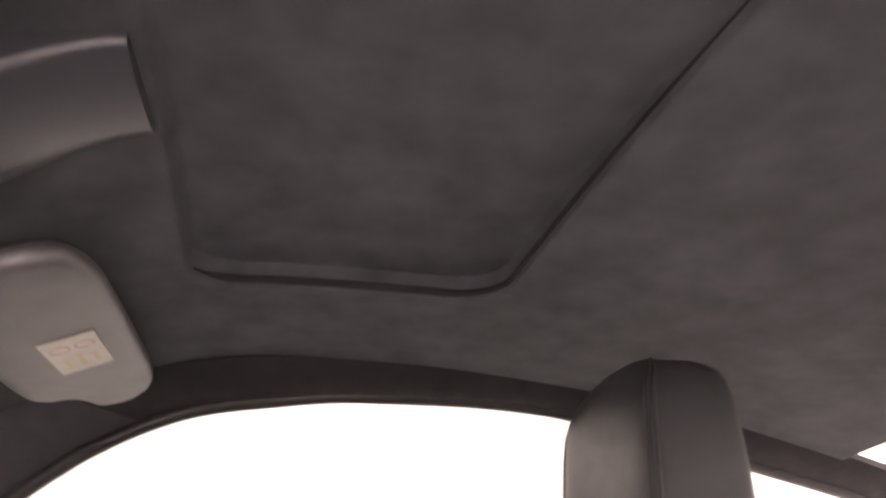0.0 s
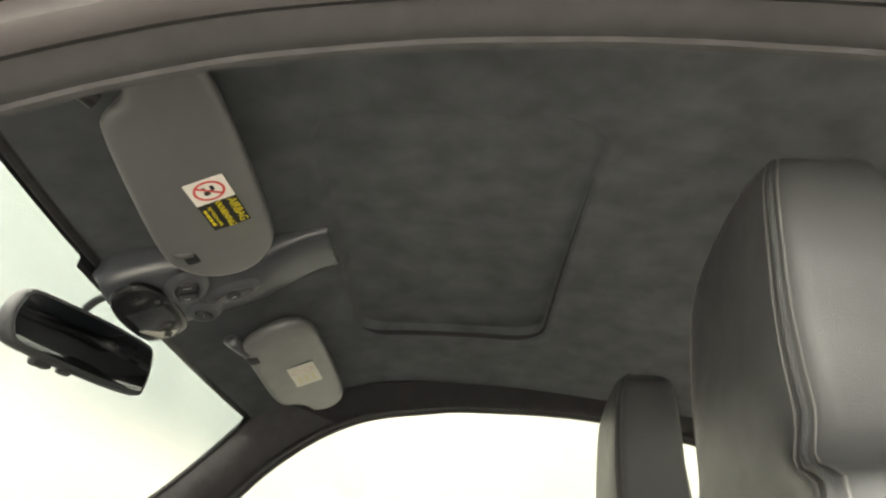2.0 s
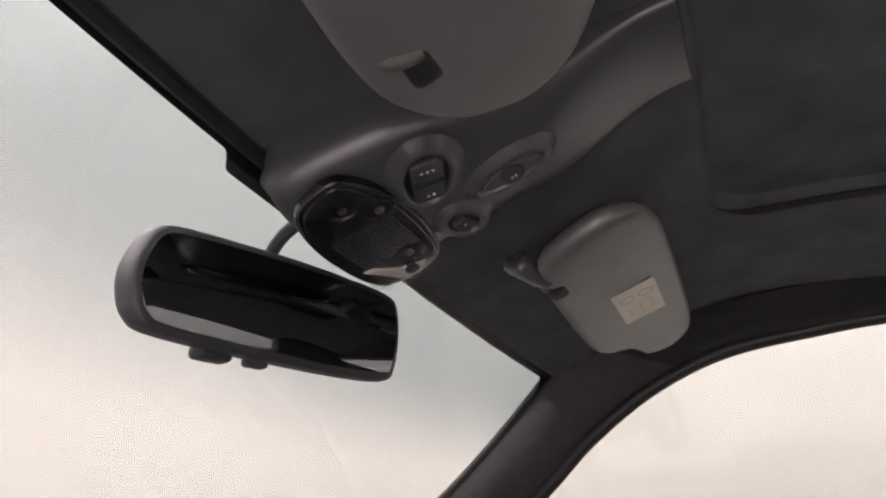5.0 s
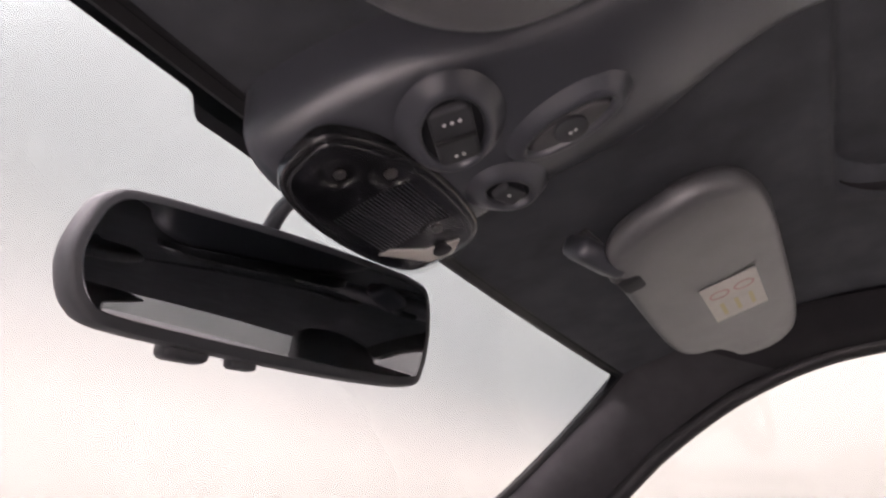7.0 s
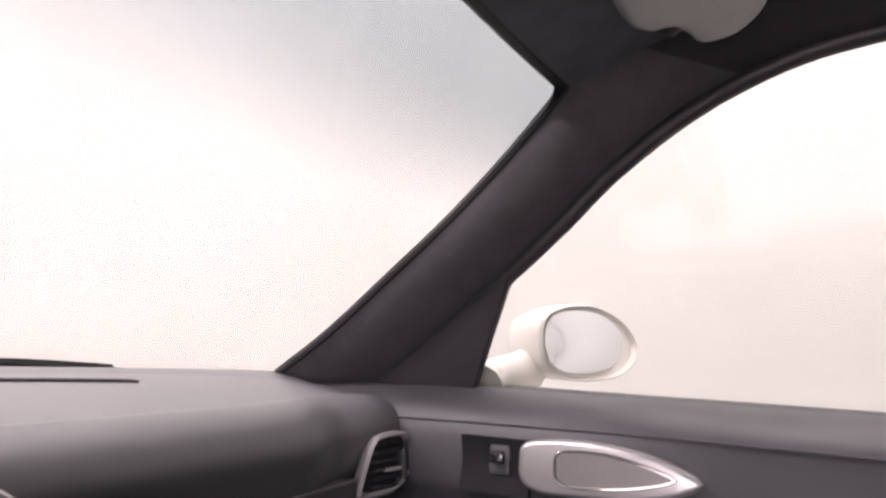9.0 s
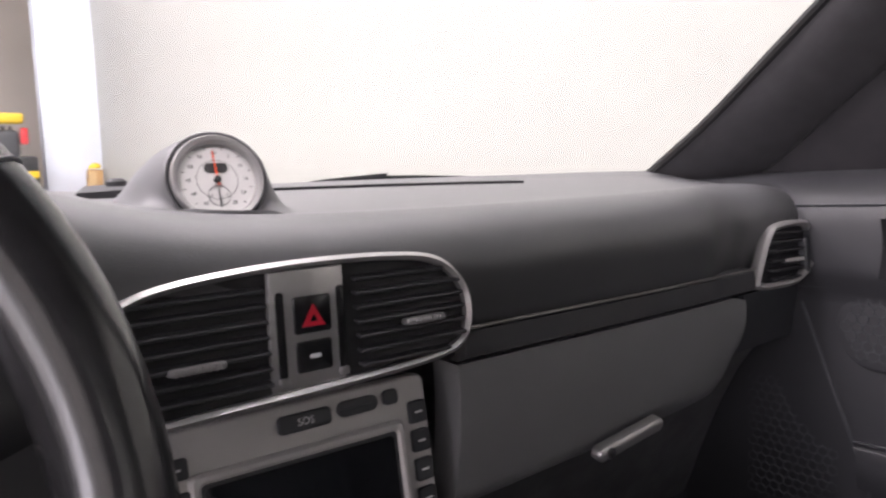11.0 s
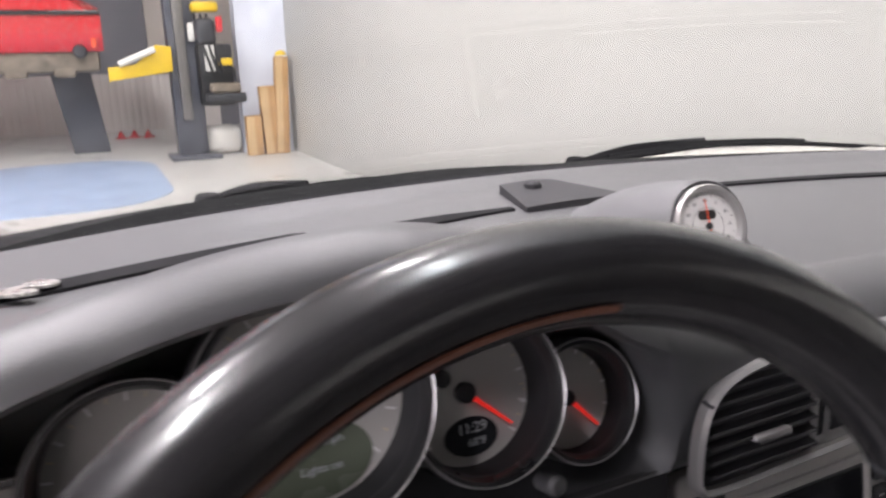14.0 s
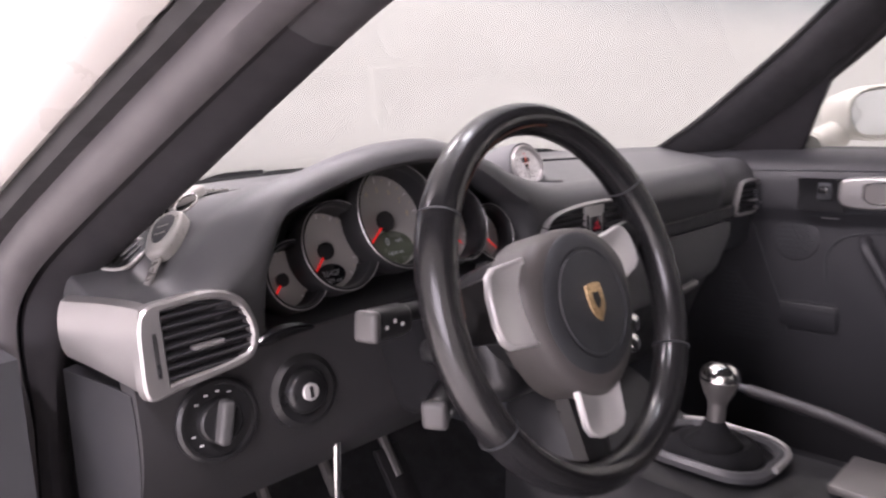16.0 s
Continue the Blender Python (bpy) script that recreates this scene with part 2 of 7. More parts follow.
DAYLIGHT = mat("bright_daylight_pane", (0.9, 0.95, 1.0), 0.5, vary=0.0, rough_vary=0, emit=2.2)
TUBE_GLOW = mat("lit_tube_diffuser", (1.0, 0.98, 0.95), 0.5, vary=0.0, rough_vary=0, emit=5.0)


# ---- mesh tools ----
V = Vector


def basis(o, n, up=(0, 0, 1)):
    """Pose with z along n, y towards up."""
    z = V(n).normalized()
    x = V(up).cross(z).normalized()
    y = z.cross(x)
    m = Matrix((x, y, z)).transposed().to_4x4()
    m.translation = V(o)
    return m


def curve(pts, n, closed=False):
    """n points on a Catmull-Rom line through pts."""
    pts = [V(p) for p in pts]
    k = len(pts)
    spans = k if closed else k - 1
    out = []
    for i in range(n):
        s = i * spans / (n if closed else n - 1)
        a = min(int(s), spans - 1)
        f = s - a
        if closed:
            q = [pts[(a + j) % k] for j in (-1, 0, 1, 2)]
        else:
            q = [pts[max(0, min(k - 1, a + j))] for j in (-1, 0, 1, 2)]
        out.append(0.5 * (2 * q[1] + (q[2] - q[0]) * f + (2 * q[0] - 5 * q[1] + 4 * q[2] - q[3]) * f * f + (3 * q[1] - q[0] - 3 * q[2] + q[3]) * f ** 3))
    return out


def loft(bm, rings, wrap=True, caps=True, loop=False):
    """Skin of rings of equal length."""
    vs = [[bm.verts.new(p) for p in r] for r in rings]
    k = len(vs[0])
    pairs = list(zip(vs, vs[1:])) + ([(vs[-1], vs[0])] if loop else [])
    for a, b in pairs:
        for i in range(k if wrap else k - 1):
            j = (i + 1) % k
            bm.faces.new((a[i], a[j], b[j], b[i]))
    if caps and wrap and not loop:
        bm.faces.new(vs[0][::-1])
        bm.faces.new(vs[-1])
    return vs


def slab(bm, rows, thick, offset=None):
    """A sheet through rows of points, thickened along its normal (or offset)."""
    rows = [[V(p) for p in r] for r in rows]
    nr, nc = len(rows), len(rows[0])
    if offset is None:
        back = []
        for i in range(nr):
            line = []
            for j in range(nc):
                du = rows[min(i + 1, nr - 1)][j] - rows[max(i - 1, 0)][j]
                dv = rows[i][min(j + 1, nc - 1)] - rows[i][max(j - 1, 0)]
                line.append(rows[i][j] + du.cross(dv).normalized() * thick)
            back.append(line)
    else:
        back = [[p + V(offset) for p in r] for r in rows]
    a = [[bm.verts.new(p) for p in r] for r in rows]
    b = [[bm.verts.new(p) for p in r] for r in back]
    for i in range(nr - 1):
        for j in range(nc - 1):
            bm.faces.new((a[i][j], a[i][j + 1], a[i + 1][j + 1], a[i + 1][j]))
            bm.faces.new((b[i][j], b[i + 1][j], b[i + 1][j + 1], b[i][j + 1]))
    for i in range(nr - 1):
        bm.faces.new((a[i][0], a[i + 1][0], b[i + 1][0], b[i][0]))
        bm.faces.new((a[i][-1], b[i][-1], b[i + 1][-1], a[i + 1][-1]))
    for j in range(nc - 1):
        bm.faces.new((a[0][j], b[0][j], b[0][j + 1], a[0][j + 1]))
        bm.faces.new((a[-1][j], a[-1][j + 1], b[-1][j + 1], b[-1][j]))


def tube(bm, pts, r, n=12, closed=False, flat=1.0, side=None):
    """Round (or flattened) bar along pts; r a number or one per point."""
    pts = [V(p) for p in pts]
    k = len(pts)
    rs = r if isinstance(r, (list, tuple)) else [r] * k
    rings, prev = [], None
    for i, p in enumerate(pts):
        d = (pts[(i + 1) % k] - pts[i - 1]) if closed else (pts[min(i + 1, k - 1)] - pts[max(i - 1, 0)])
        d.normalize()
        if side is not None:
            u = (V(side) - d * V(side).dot(d)).normalized()
        elif prev is None:
            u = d.orthogonal().normalized()
        else:
            u = (prev - d * prev.dot(d)).normalized()
        prev = u
        w = d.cross(u)
        rings.append([p + (u * math.cos(a) * flat + w * math.sin(a)) * rs[i] for a in (2 * math.pi * j / n for j in range(n))])
    loft(bm, rings, loop=closed)


def lathe(bm, m, prof, n=40, a0=0.0, a1=2 * math.pi, sx=1.0):
    """Turned shape: prof is (radius, height) along the z of m."""
    full = abs(a1 - a0 - 2 * math.pi) < 1e-6
    cnt = n if full else n + 1
    rings = []
    for r, z in prof:
        rings.append([m @ V((r * math.cos(a0 + (a1 - a0) * i / n) * sx, r * math.sin(a0 + (a1 - a0) * i / n), z)) for i in range(cnt)])
    loft(bm, rings, wrap=full, caps=full and prof[-1][0] < 0.72 * max(p[0] for p in prof))


def rrect(w, h, r, n=6):
    out = []
    for cx, cy, a in ((w / 2 - r, h / 2 - r, 0), (-w / 2 + r, h / 2 - r, 90), (-w / 2 + r, -h / 2 + r, 180), (w / 2 - r, -h / 2 + r, 270)):
        for i in range(n + 1):
            t = radians(a + 90 * i / n)
            out.append((cx + r * math.cos(t), cy + r * math.sin(t)))
    return out


def ccw(loop):
    a = sum(p[0] * q[1] - q[0] * p[1] for p, q in zip(loop, loop[1:] + loop[:1]))
    return loop if a > 0 else loop[::-1]


def inset(loop, d):
    """Outline moved inwards by d (counter-clockwise loop)."""
    k = len(loop)
    out = []
    for i in range(k):
        a, b, c = V(loop[i - 1]).to_2d() if len(loop[i - 1]) > 2 else V(loop[i - 1]), V(loop[i]), V(loop[(i + 1) % k])
        e, f = (b - a), (c - b)
        e = e.normalized() if e.length > 1e-9 else f.normalized()
        f = f.normalized() if f.length > 1e-9 else e
        nrm = (V((-e.y, e.x)) + V((-f.y, f.x)))
        nrm = nrm.normalized() if nrm.length > 1e-6 else V((-e.y, e.x))
        out.append(tuple(b + nrm * d))
    return out


def plate(bm, loop, m, depth, bev=0.0, z0=0.0, dish=0.0):
    """Outline raised from z0 to z0+depth along the z of m, with a rounded front edge."""
    def ring(lp, z):
        return [m @ V((p[0], p[1], z)) for p in lp]
    rings = [ring(loop, z0)]
    if bev:
        for k in range(4):
            t = k / 3 * math.pi / 2
            rings.append(ring(inset(loop, bev * (1 - math.cos(t))), z0 + depth - bev + bev * math.sin(t)))
        if dish:
            rings.append(ring(inset(loop, bev * 2.2), z0 + depth - dish))
    else:
        rings.append(ring(loop, z0 + depth))
    loft(bm, rings)


def frame_ring(bm, outer, inner, m, depth, bev=0.001):
    """A raised rim between two outlines of equal count."""
    def ring(lp, z):
        return [m @ V((p[0], p[1], z)) for p in lp]
    mid_o = inset(outer, bev)
    mid_i = inset(inner, -bev)
    loft(bm, [ring(outer, 0), ring(outer, depth - bev), ring(mid_o, depth), ring(mid_i, depth), ring(inner, depth - bev), ring(inner, 0)], loop=True)


def block(bm, c, size, bev=0.004, rot=None, seg=2):
    """Box with rounded edges."""
    res = bmesh.ops.create_cube(bm, size=1.0)
    vs = res["verts"]
    bmesh.ops.scale(bm, vec=size, verts=vs)
    if bev:
        edges = list({e for v in vs for e in v.link_edges})
        res = bmesh.ops.bevel(bm, geom=edges, offset=bev, segments=seg, affect="EDGES", profile=0.5)
        vs = list({v for f in res["faces"] for v in f.verts} | {v for v in vs if v.is_valid})
    m = Matrix.Translation(V(c)) @ (rot if rot is not None else Matrix())
    bmesh.ops.transform(bm, matrix=m, verts=vs)


def mesh(name, bm, material, sharp=0.7):
    bmesh.ops.recalc_face_normals(bm, faces=bm.faces)
    for f in bm.faces:
        f.smooth = True
    for e in bm.edges:
        if len(e.link_faces) == 2 and e.calc_face_angle(0) > sharp:
            e.smooth = False
    me = bpy.data.meshes.new(name)
    bm.to_mesh(me)
    bm.free()
    me.materials.append(material)
    return new(name, me)


def part(name, bm, material, parent, label="", sharp=0.7):
    """One mesh under a thing or under a part."""
    ob = mesh(name, bm, material, sharp)
    ob.parent = parent
    ob.matrix_parent_inverse = parent.matrix_world.inverted() if parent.parent is None else Matrix()
    return tagged(ob, label)


def thing(name, base, label, category, group="", kind=""):
    ob = new(name)
    ob.empty_display_size = 0.05
    ob.matrix_world = Matrix.Translation(V(base))
    return tagged(ob, label, category, group, kind)


def whole(name, bm, material, label, category, group="", kind="", sharp=0.7):
    return tagged(mesh(name, bm, material, sharp), label, category, group, kind)


def lettering(body, size, m, material, parent, name="lettering", align="CENTER"):
    cu = bpy.data.curves.new(name, "FONT")
    cu.body, cu.size, cu.align_x, cu.align_y, cu.extrude = body, size, align, "CENTER", 0.0001
    tmp = bpy.data.objects.new(name, cu)
    scene.collection.objects.link(tmp)
    me = bpy.data.meshes.new_from_object(tmp)
    bpy.data.objects.remove(tmp)
    me.transform(m)
    me.materials.clear()
    me.materials.append(material)
    ob = new(name, me)
    ob.parent = parent
    ob.matrix_parent_inverse = parent.matrix_world.inverted() if parent.parent is None else Matrix()
    return ob


def B():
    return bmesh.new()


def lerp(a, b, t):
    return a + (b - a) * t


def smooth(a, b, t):
    t = max(0.0, min(1.0, (t - a) / (b - a)))
    return t * t * (3 - 2 * t)


def table(xs, ys):
    """Smooth function through points (xs rising)."""
    pts = curve([(x, y, 0) for x, y in zip(xs, ys)], 160)
    px, py = [p.x for p in pts], [p.y for p in pts]
    return lambda x: float(np.interp(x, px, py))


# ---- the workshop round the car ----
def wall_box(name, lo, hi, material, label="", category="wall"):
    bm = B()
    block(bm, [(a + b) / 2 for a, b in zip(lo, hi)], [b - a for a, b in zip(lo, hi)], bev=0)
    return whole(name, bm, material, label, category, kind="structure")


wall_box("floor", (-7, -6, -0.2), (3.2, 12.0, 0), CONCRETE, "pale polished concrete workshop floor", "floor")
wall_box("ceiling", (-7.2, -6.2, 5.6), (3.4, 12.2, 5.8), WALL_PAINT, "white workshop ceiling", "ceiling")
wall_box("wall_right", (1.65, -6, 0), (1.85, 8.3, 5.6), WALL_PAINT, "smooth white painted wall close beside the car")
wall_box("wall_behind", (-7, -6.2, 0), (3.2, -6, 5.6), WALL_PAINT, "white painted workshop wall")
wall_box("wall_left", (-7.2, -6, 0), (-7, 12, 5.6), WALL_PAINT, "white painted workshop wall")
wall_box("wall_pier", (1.12, 8.1, 0), (1.648, 8.3, 5.6), PLASTIC_SHEET, "bluish white wall pier covered with crumpled sheeting")
wall_box("wall_bay", (3.2, 8.3, 0), (3.4, 12, 5.6), BEIGE_WALL, "beige painted wall of the lift bay")
wall_box("wall_bay_return", (1.852, 8.302, 0), (3.2, 8.5, 5.6), BEIGE_WALL, "beige painted wall of the lift bay")
wall_box("wall_far", (-7, 12, 0), (3.2, 12.2, 5.6), GREY_WALL, "grey painted end wall of the workshop")

door_panel = thing("roller_door", (-2.4, 11.95, 0), "off-white corrugated roller door with a daylight window above grey panels", "door", kind="structure")
for i in range(60):
    bm = B()
    block(bm, (-4.6 + i * 0.1, 11.951, 0.42), (0.080, 0.010, 0.84), bev=0.0045)
    part("corrugation", bm, CORRUGATED, door_panel)
bm = B()
block(bm, (-1.60, 11.975, 0.42), (6.2, 0.04, 0.84), bev=0)
part("door_sheet", bm, CORRUGATED, door_panel)
for i in range(5):
    bm = B()
    block(bm, (-4.1 + i * 0.95, 11.97, 3.0), (0.88, 0.03, 1.7), bev=0)
    part("window_pane", bm, DAYLIGHT, door_panel, "bright daylight window pane")
for i in range(6):
    bm = B()
    block(bm, (-4.575 + i * 0.95, 11.95, 3.0), (0.06, 0.06, 1.75), bev=0.005)
    part("window_bar", bm, GREY_WALL, door_panel)

for i, (x, y) in enumerate(((0.85, -2.5), (-3.2, -2.5), (0.85, 1.2), (-3.2, 1.2), (0.85, 4.8), (-3.2, 4.8))):
    lamp = thing("ceiling_light", (x, y, 5.52), "long white tube light under the workshop ceiling", "lamp", "ceiling lights")
    bm = B()
    block(bm, (x, y, 5.565), (0.5, 2.2, 0.07), bev=0.01)
    part("housing", bm, WALL_PAINT, lamp)
    bm = B()
    block(bm, (x, y, 5.515), (0.44, 2.1, 0.03), bev=0.008)
    part("diffuser", bm, TUBE_GLOW, lamp, "lit white diffuser")
    area_lamp("tube_lamp", Matrix.Translation((x, y, 5.49)), 0.42, 2.0, 150 if x > 0 else 340)
# Fill lamp added out of view beyond the driver door to brighten the cabin
area_lamp("driver_side_fill", look((-6.7, -1.5, 1.9), (0, -0.6, 1.0)), 4.0, 3.2, 260, (0.97, 0.98, 1.0))


# ---- shell of the car ----
ZC = table([-1.9, -1.6, -1.3, -1.0, -0.8, -0.6, -0.45, -0.27, -0.15, -0.05, 0.045, 0.12], [0.93, 1.03, 1.13, 1.215, 1.258, 1.284, 1.294, 1.293, 1.264, 1.232, 1.203, 1.17])


def lining_z(x, y):
    return ZC(y) - lerp(0.12, 0.064, smooth(-0.25, 0.0, y)) * x * x + 0.016 * x


def screen_top(x):
    return 0.0193 + 0.0624 * x - 0.1636 * x * x


def rr_distance(x, y, cx, cy, hw, hh, r):
    qx, qy = abs(x - cx) - hw + r, abs(y - cy) - hh + r
    return math.hypot(max(qx, 0), max(qy, 0)) + min(max(qx, qy), 0) - r


def grid_lines(lo, hi, step, dense, fine):
    out, v = [], lo
    while v < hi:
        out.append(v)
        v += fine if any(a <= v <= b for a, b in dense) else step
    return out + [hi]


def build_lining():
    """Suede headliner with the recessed sunroof cover pressed into it."""
    xs = grid_lines(-0.56, 0.575, 0.014, [(-0.32, -0.25), (0.27, 0.345)], 0.0025)
    ys = grid_lines(-1.12, 0.036, 0.014, [(-0.63, -0.54), (-0.31, -0.235)], 0.0025)
    rows = []
    for y in ys:
        row = []
        for x in xs:
            yy = y + (screen_top(x) - 0.036) * smooth(-0.25, 0.036, y)
            d = rr_distance(x, y - 0.060 * x, 0.0135, -0.4275, 0.311, 0.163, 0.055)
            up = lerp(0.004, 0.024, smooth(-0.30, 0.30, x)) * (1 - smooth(-0.005, 0.0, d)) - 0.0012 * math.exp(-((d - 0.004) / 0.006) ** 2)
            row.append((x, yy, lining_z(x, y) + up))
        rows.append(row)
    bm = B()
    slab(bm, rows, 0.006, offset=(0, 0, 0.014))
    whole("ceiling_lining", bm, ALCANTARA, "charcoal suede headliner with a recessed sunroof cover", "headliner", kind="structure")


build_lining()
# shade in the sunroof cover's passenger and rear gap, drawn as a dark bar
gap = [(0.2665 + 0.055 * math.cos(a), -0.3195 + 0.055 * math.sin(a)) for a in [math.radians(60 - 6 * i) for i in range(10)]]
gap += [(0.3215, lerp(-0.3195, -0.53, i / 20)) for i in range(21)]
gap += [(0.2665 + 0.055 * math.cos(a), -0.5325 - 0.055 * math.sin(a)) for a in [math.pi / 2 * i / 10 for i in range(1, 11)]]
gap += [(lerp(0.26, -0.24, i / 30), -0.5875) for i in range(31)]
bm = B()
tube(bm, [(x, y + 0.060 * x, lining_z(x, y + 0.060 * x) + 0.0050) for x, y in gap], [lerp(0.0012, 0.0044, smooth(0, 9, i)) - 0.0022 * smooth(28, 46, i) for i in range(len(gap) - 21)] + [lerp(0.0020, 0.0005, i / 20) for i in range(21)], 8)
whole("trim_sunroof_gap_shade", bm, DARK_SHADED_TRIM, "dark bar for the shade in the gap round the sunroof cover", "seal", kind="structure")


def build_roof_skin():
    rows = []
    for i in range(50):
        y = lerp(-1.14, 0.06, i / 49)
        half = lerp(0.60, 0.64, smooth(-1.6, -0.6, y)) if y < -0.6 else 0.63
        row = []
        for j in range(33):
            x = lerp(-half, half, j / 32)
            base = ZC(y) if y > -1.85 else ZC(-1.85) - (-1.85 - y) * 0.42
            row.append((x, y - 0.16 * x * x * smooth(-0.25, 0.03, y), base + 0.055 - 0.10 * x * x - 0.03 * smooth(0.85, 1.0, abs(x) / half)))
        rows.append(row)
    bm = B()
    slab(bm, rows, 0.01, offset=(0, 0, 0.012))
    whole("roof", bm, CREAM, "cream white car roof skin", "car roof", kind="structure")


build_roof_skin()
bm = B()
rows = []
for i in range(16):
    t = i / 15
    half = lerp(0.56, 0.50, t)
    rows.append([(lerp(-half, half, j / 20), lerp(-1.13, -1.98, t), lerp(ZC(-1.13) + 0.045, 0.90, t ** 1.1) - 0.10 * (lerp(-half, half, j / 20)) ** 2) for j in range(21)])
slab(bm, rows, 0.005)
rw = whole("window_rear", bm, REAR_GLASS, "tinted rear window of the car", "rear window", kind="structure")
rw.visible_shadow = False


# passenger side pillar and rail: windscreen-side line and window-side line
PILLAR_A = [(0.668, 0.50, 0.835), (0.650, 0.450, 0.862), (0.623, 0.350, 0.920), (0.602, 0.249, 0.993), (0.586, 0.158, 1.062), (0.572, 0.077, 1.132), (0.552, 0.002, 1.204), (0.528, -0.12, 1.240), (0.515, -0.27, 1.264), (0.520, -0.45, 1.272), (0.525, -0.73, 1.252), (0.535, -1.06, 1.18), (0.55, -1.4, 1.07)]
PILLAR_B = [(0.715, 0.36, 0.83), (0.705, 0.30, 0.86), (0.682, 0.20, 0.93), (0.656, 0.100, 1.006), (0.640, 0.035, 1.058), (0.622, -0.03, 1.114), (0.604, -0.12, 1.173), (0.590, -0.22, 1.213), (0.585, -0.33, 1.230), (0.582, -0.46, 1.238), (0.585, -0.72, 1.224), (0.602, -1.04, 1.150), (0.622, -1.4, 1.06)]


def build_pillar(name, la, lb, material, bulge, label, back=0.03, span=(0, 72), n=72, k=14):
    """Trim between two lines, bulging into the cabin."""
    a, b = curve(la, n), curve(lb, n)
    centre = V((0, -0.3, 0.95))
    rings = []
    for p, q in zip(a, b):
        mid = (p + q) / 2
        inward = (centre - mid)
        inward = (inward - (q - p) * inward.dot(q - p) / (q - p).length_squared).normalized()
        ring = [p.lerp(q, t) + inward * bulge * (math.sin(math.pi * t) ** 0.8) for t in (j / (k - 1) for j in range(k))]
        ring += [q - inward * back, p - inward * back]
        rings.append(ring)
    bm = B()
    loft(bm, rings[span[0]:span[1]])
    return whole(name, bm, material, label, "pillar trim", kind="structure")


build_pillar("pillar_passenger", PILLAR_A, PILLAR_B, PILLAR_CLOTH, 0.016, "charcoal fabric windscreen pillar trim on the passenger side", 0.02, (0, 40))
# same trim, coloured darker where the passenger rail lies in shade
build_pillar("trim_passenger_rail", PILLAR_A, PILLAR_B, DARK_SHADED_TRIM, 0.016, "roof rail trim over the passenger window with shade put into its colour", 0.02, (39, 72))
bm = B()
tube(bm, [V(p) + V((-0.006, 0.0, 0.0)) for p in curve(PILLAR_B, 90)], 0.011, 10)
whole("trim_window_seal", bm, RUBBER, "black rubber seal along the passenger window", "window seal", kind="structure")

# driver side: open door, so the body flange, seals and paint show
DRV_EDGE = [(-0.660, 0.33, 0.36), (-0.662, 0.350, 0.48), (-0.660, 0.352, 0.603), (-0.655, 0.355, 0.669), (-0.648, 0.352, 0.729), (-0.636, 0.350, 0.775), (-0.622, 0.338, 0.801), (-0.606, 0.308, 0.829), (-0.574, 0.198, 0.902), (-0.555, 0.095, 0.962), (-0.552, -0.024, 1.014), (-0.551, -0.123, 1.044), (-0.55, -0.184, 1.066), (-0.55, -0.242, 1.086), (-0.55, -0.32, 1.106), (-0.55, -0.395, 1.116), (-0.55, -0.457, 1.121), (-0.55, -0.52, 1.122), (-0.55, -0.58, 1.121), (-0.55, -0.70, 1.111), (-0.56, -1.06, 1.06), (-0.57, -1.4, 0.97)]


def offset_line(line, dx, up, dy=0.0):
    """Moves a line outwards (dx) and along its upward normal in the y-z plane."""
    pts = curve(line, 80)
    out = []
    for i, p in enumerate(pts):
        d = pts[min(i + 1, 79)] - pts[max(i - 1, 0)]
        nrm = V((0, d.z, -d.y))
        nrm = nrm.normalized() if nrm.length > 1e-6 else V((0, 0, 1))
        if nrm.z + (0.5 * nrm.y if p.y > 0 else 0) < 0:
            nrm = -nrm
        u = max(0, (21 * i / 79 - 6) / 15)
        k = lerp(1.4, 1.2, smooth(0.08, 0.45, u)) * (1 - 0.55 * (1 - smooth(0.66, 0.84, p.z)) * smooth(0.15, 0.28, p.y)) if dx > 0 else 1.0
        dz = up + 0.55 * max(dx, 0) * (1 - smooth(0.08, 0.45, u)) * smooth(0.60, 0.82, p.z)
        out.append(p + V((-dx * k, dy, 0)) + nrm * (dz + 0.005 * smooth(0.1, 0.4, u)))
    return out


def band_along(name, line, prof, material, label, category="seal", span=(0, 80), taper=0):
    """Strip following a line; prof is a closed outline of (outwards, up) offsets."""
    cols = [offset_line(line, o, u) for o, u in prof]
    bm = B()
    rings = []
    for i in range(*span):
        ring = [c[i] for c in cols]
        mid = sum(ring, V((0, 0, 0))) / len(ring)
        k = smooth(-1, taper, i - span[0]) if taper else 1.0
        rings.append([mid + (p - mid) * k + V((0, 0, 0.006 * (1 - k))) for p in ring])
    loft(bm, rings)
    return whole(name, bm, material, label, category, kind="structure")


RAIL = [(0.0, 0.0), (0.005, -0.004), (0.017, -0.006), (0.029, -0.001), (0.031, 0.02), (0.031, 0.10), (-0.02, 0.11), (-0.03, 0.06), (-0.012, 0.012)]
# one trim in two tones: the pillar run is coloured darker for shade
band_along("pillar_driver", DRV_EDGE, RAIL, DARK_SHADED_TRIM, "windscreen pillar trim on the driver side with shade put into its colour", "pillar trim", (0, 37))
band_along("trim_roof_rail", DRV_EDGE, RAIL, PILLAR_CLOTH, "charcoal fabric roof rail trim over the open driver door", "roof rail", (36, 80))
band_along("trim_inner_bead", DRV_EDGE, [(-0.004, -0.001), (-0.001, -0.0065), (0.004, -0.007), (0.006, -0.003), (0.003, 0.003), (-0.003, 0.004)], PILLAR_CLOTH, "thin dark bead along the inner edge of the rail", "seal", (34, 80), 12)
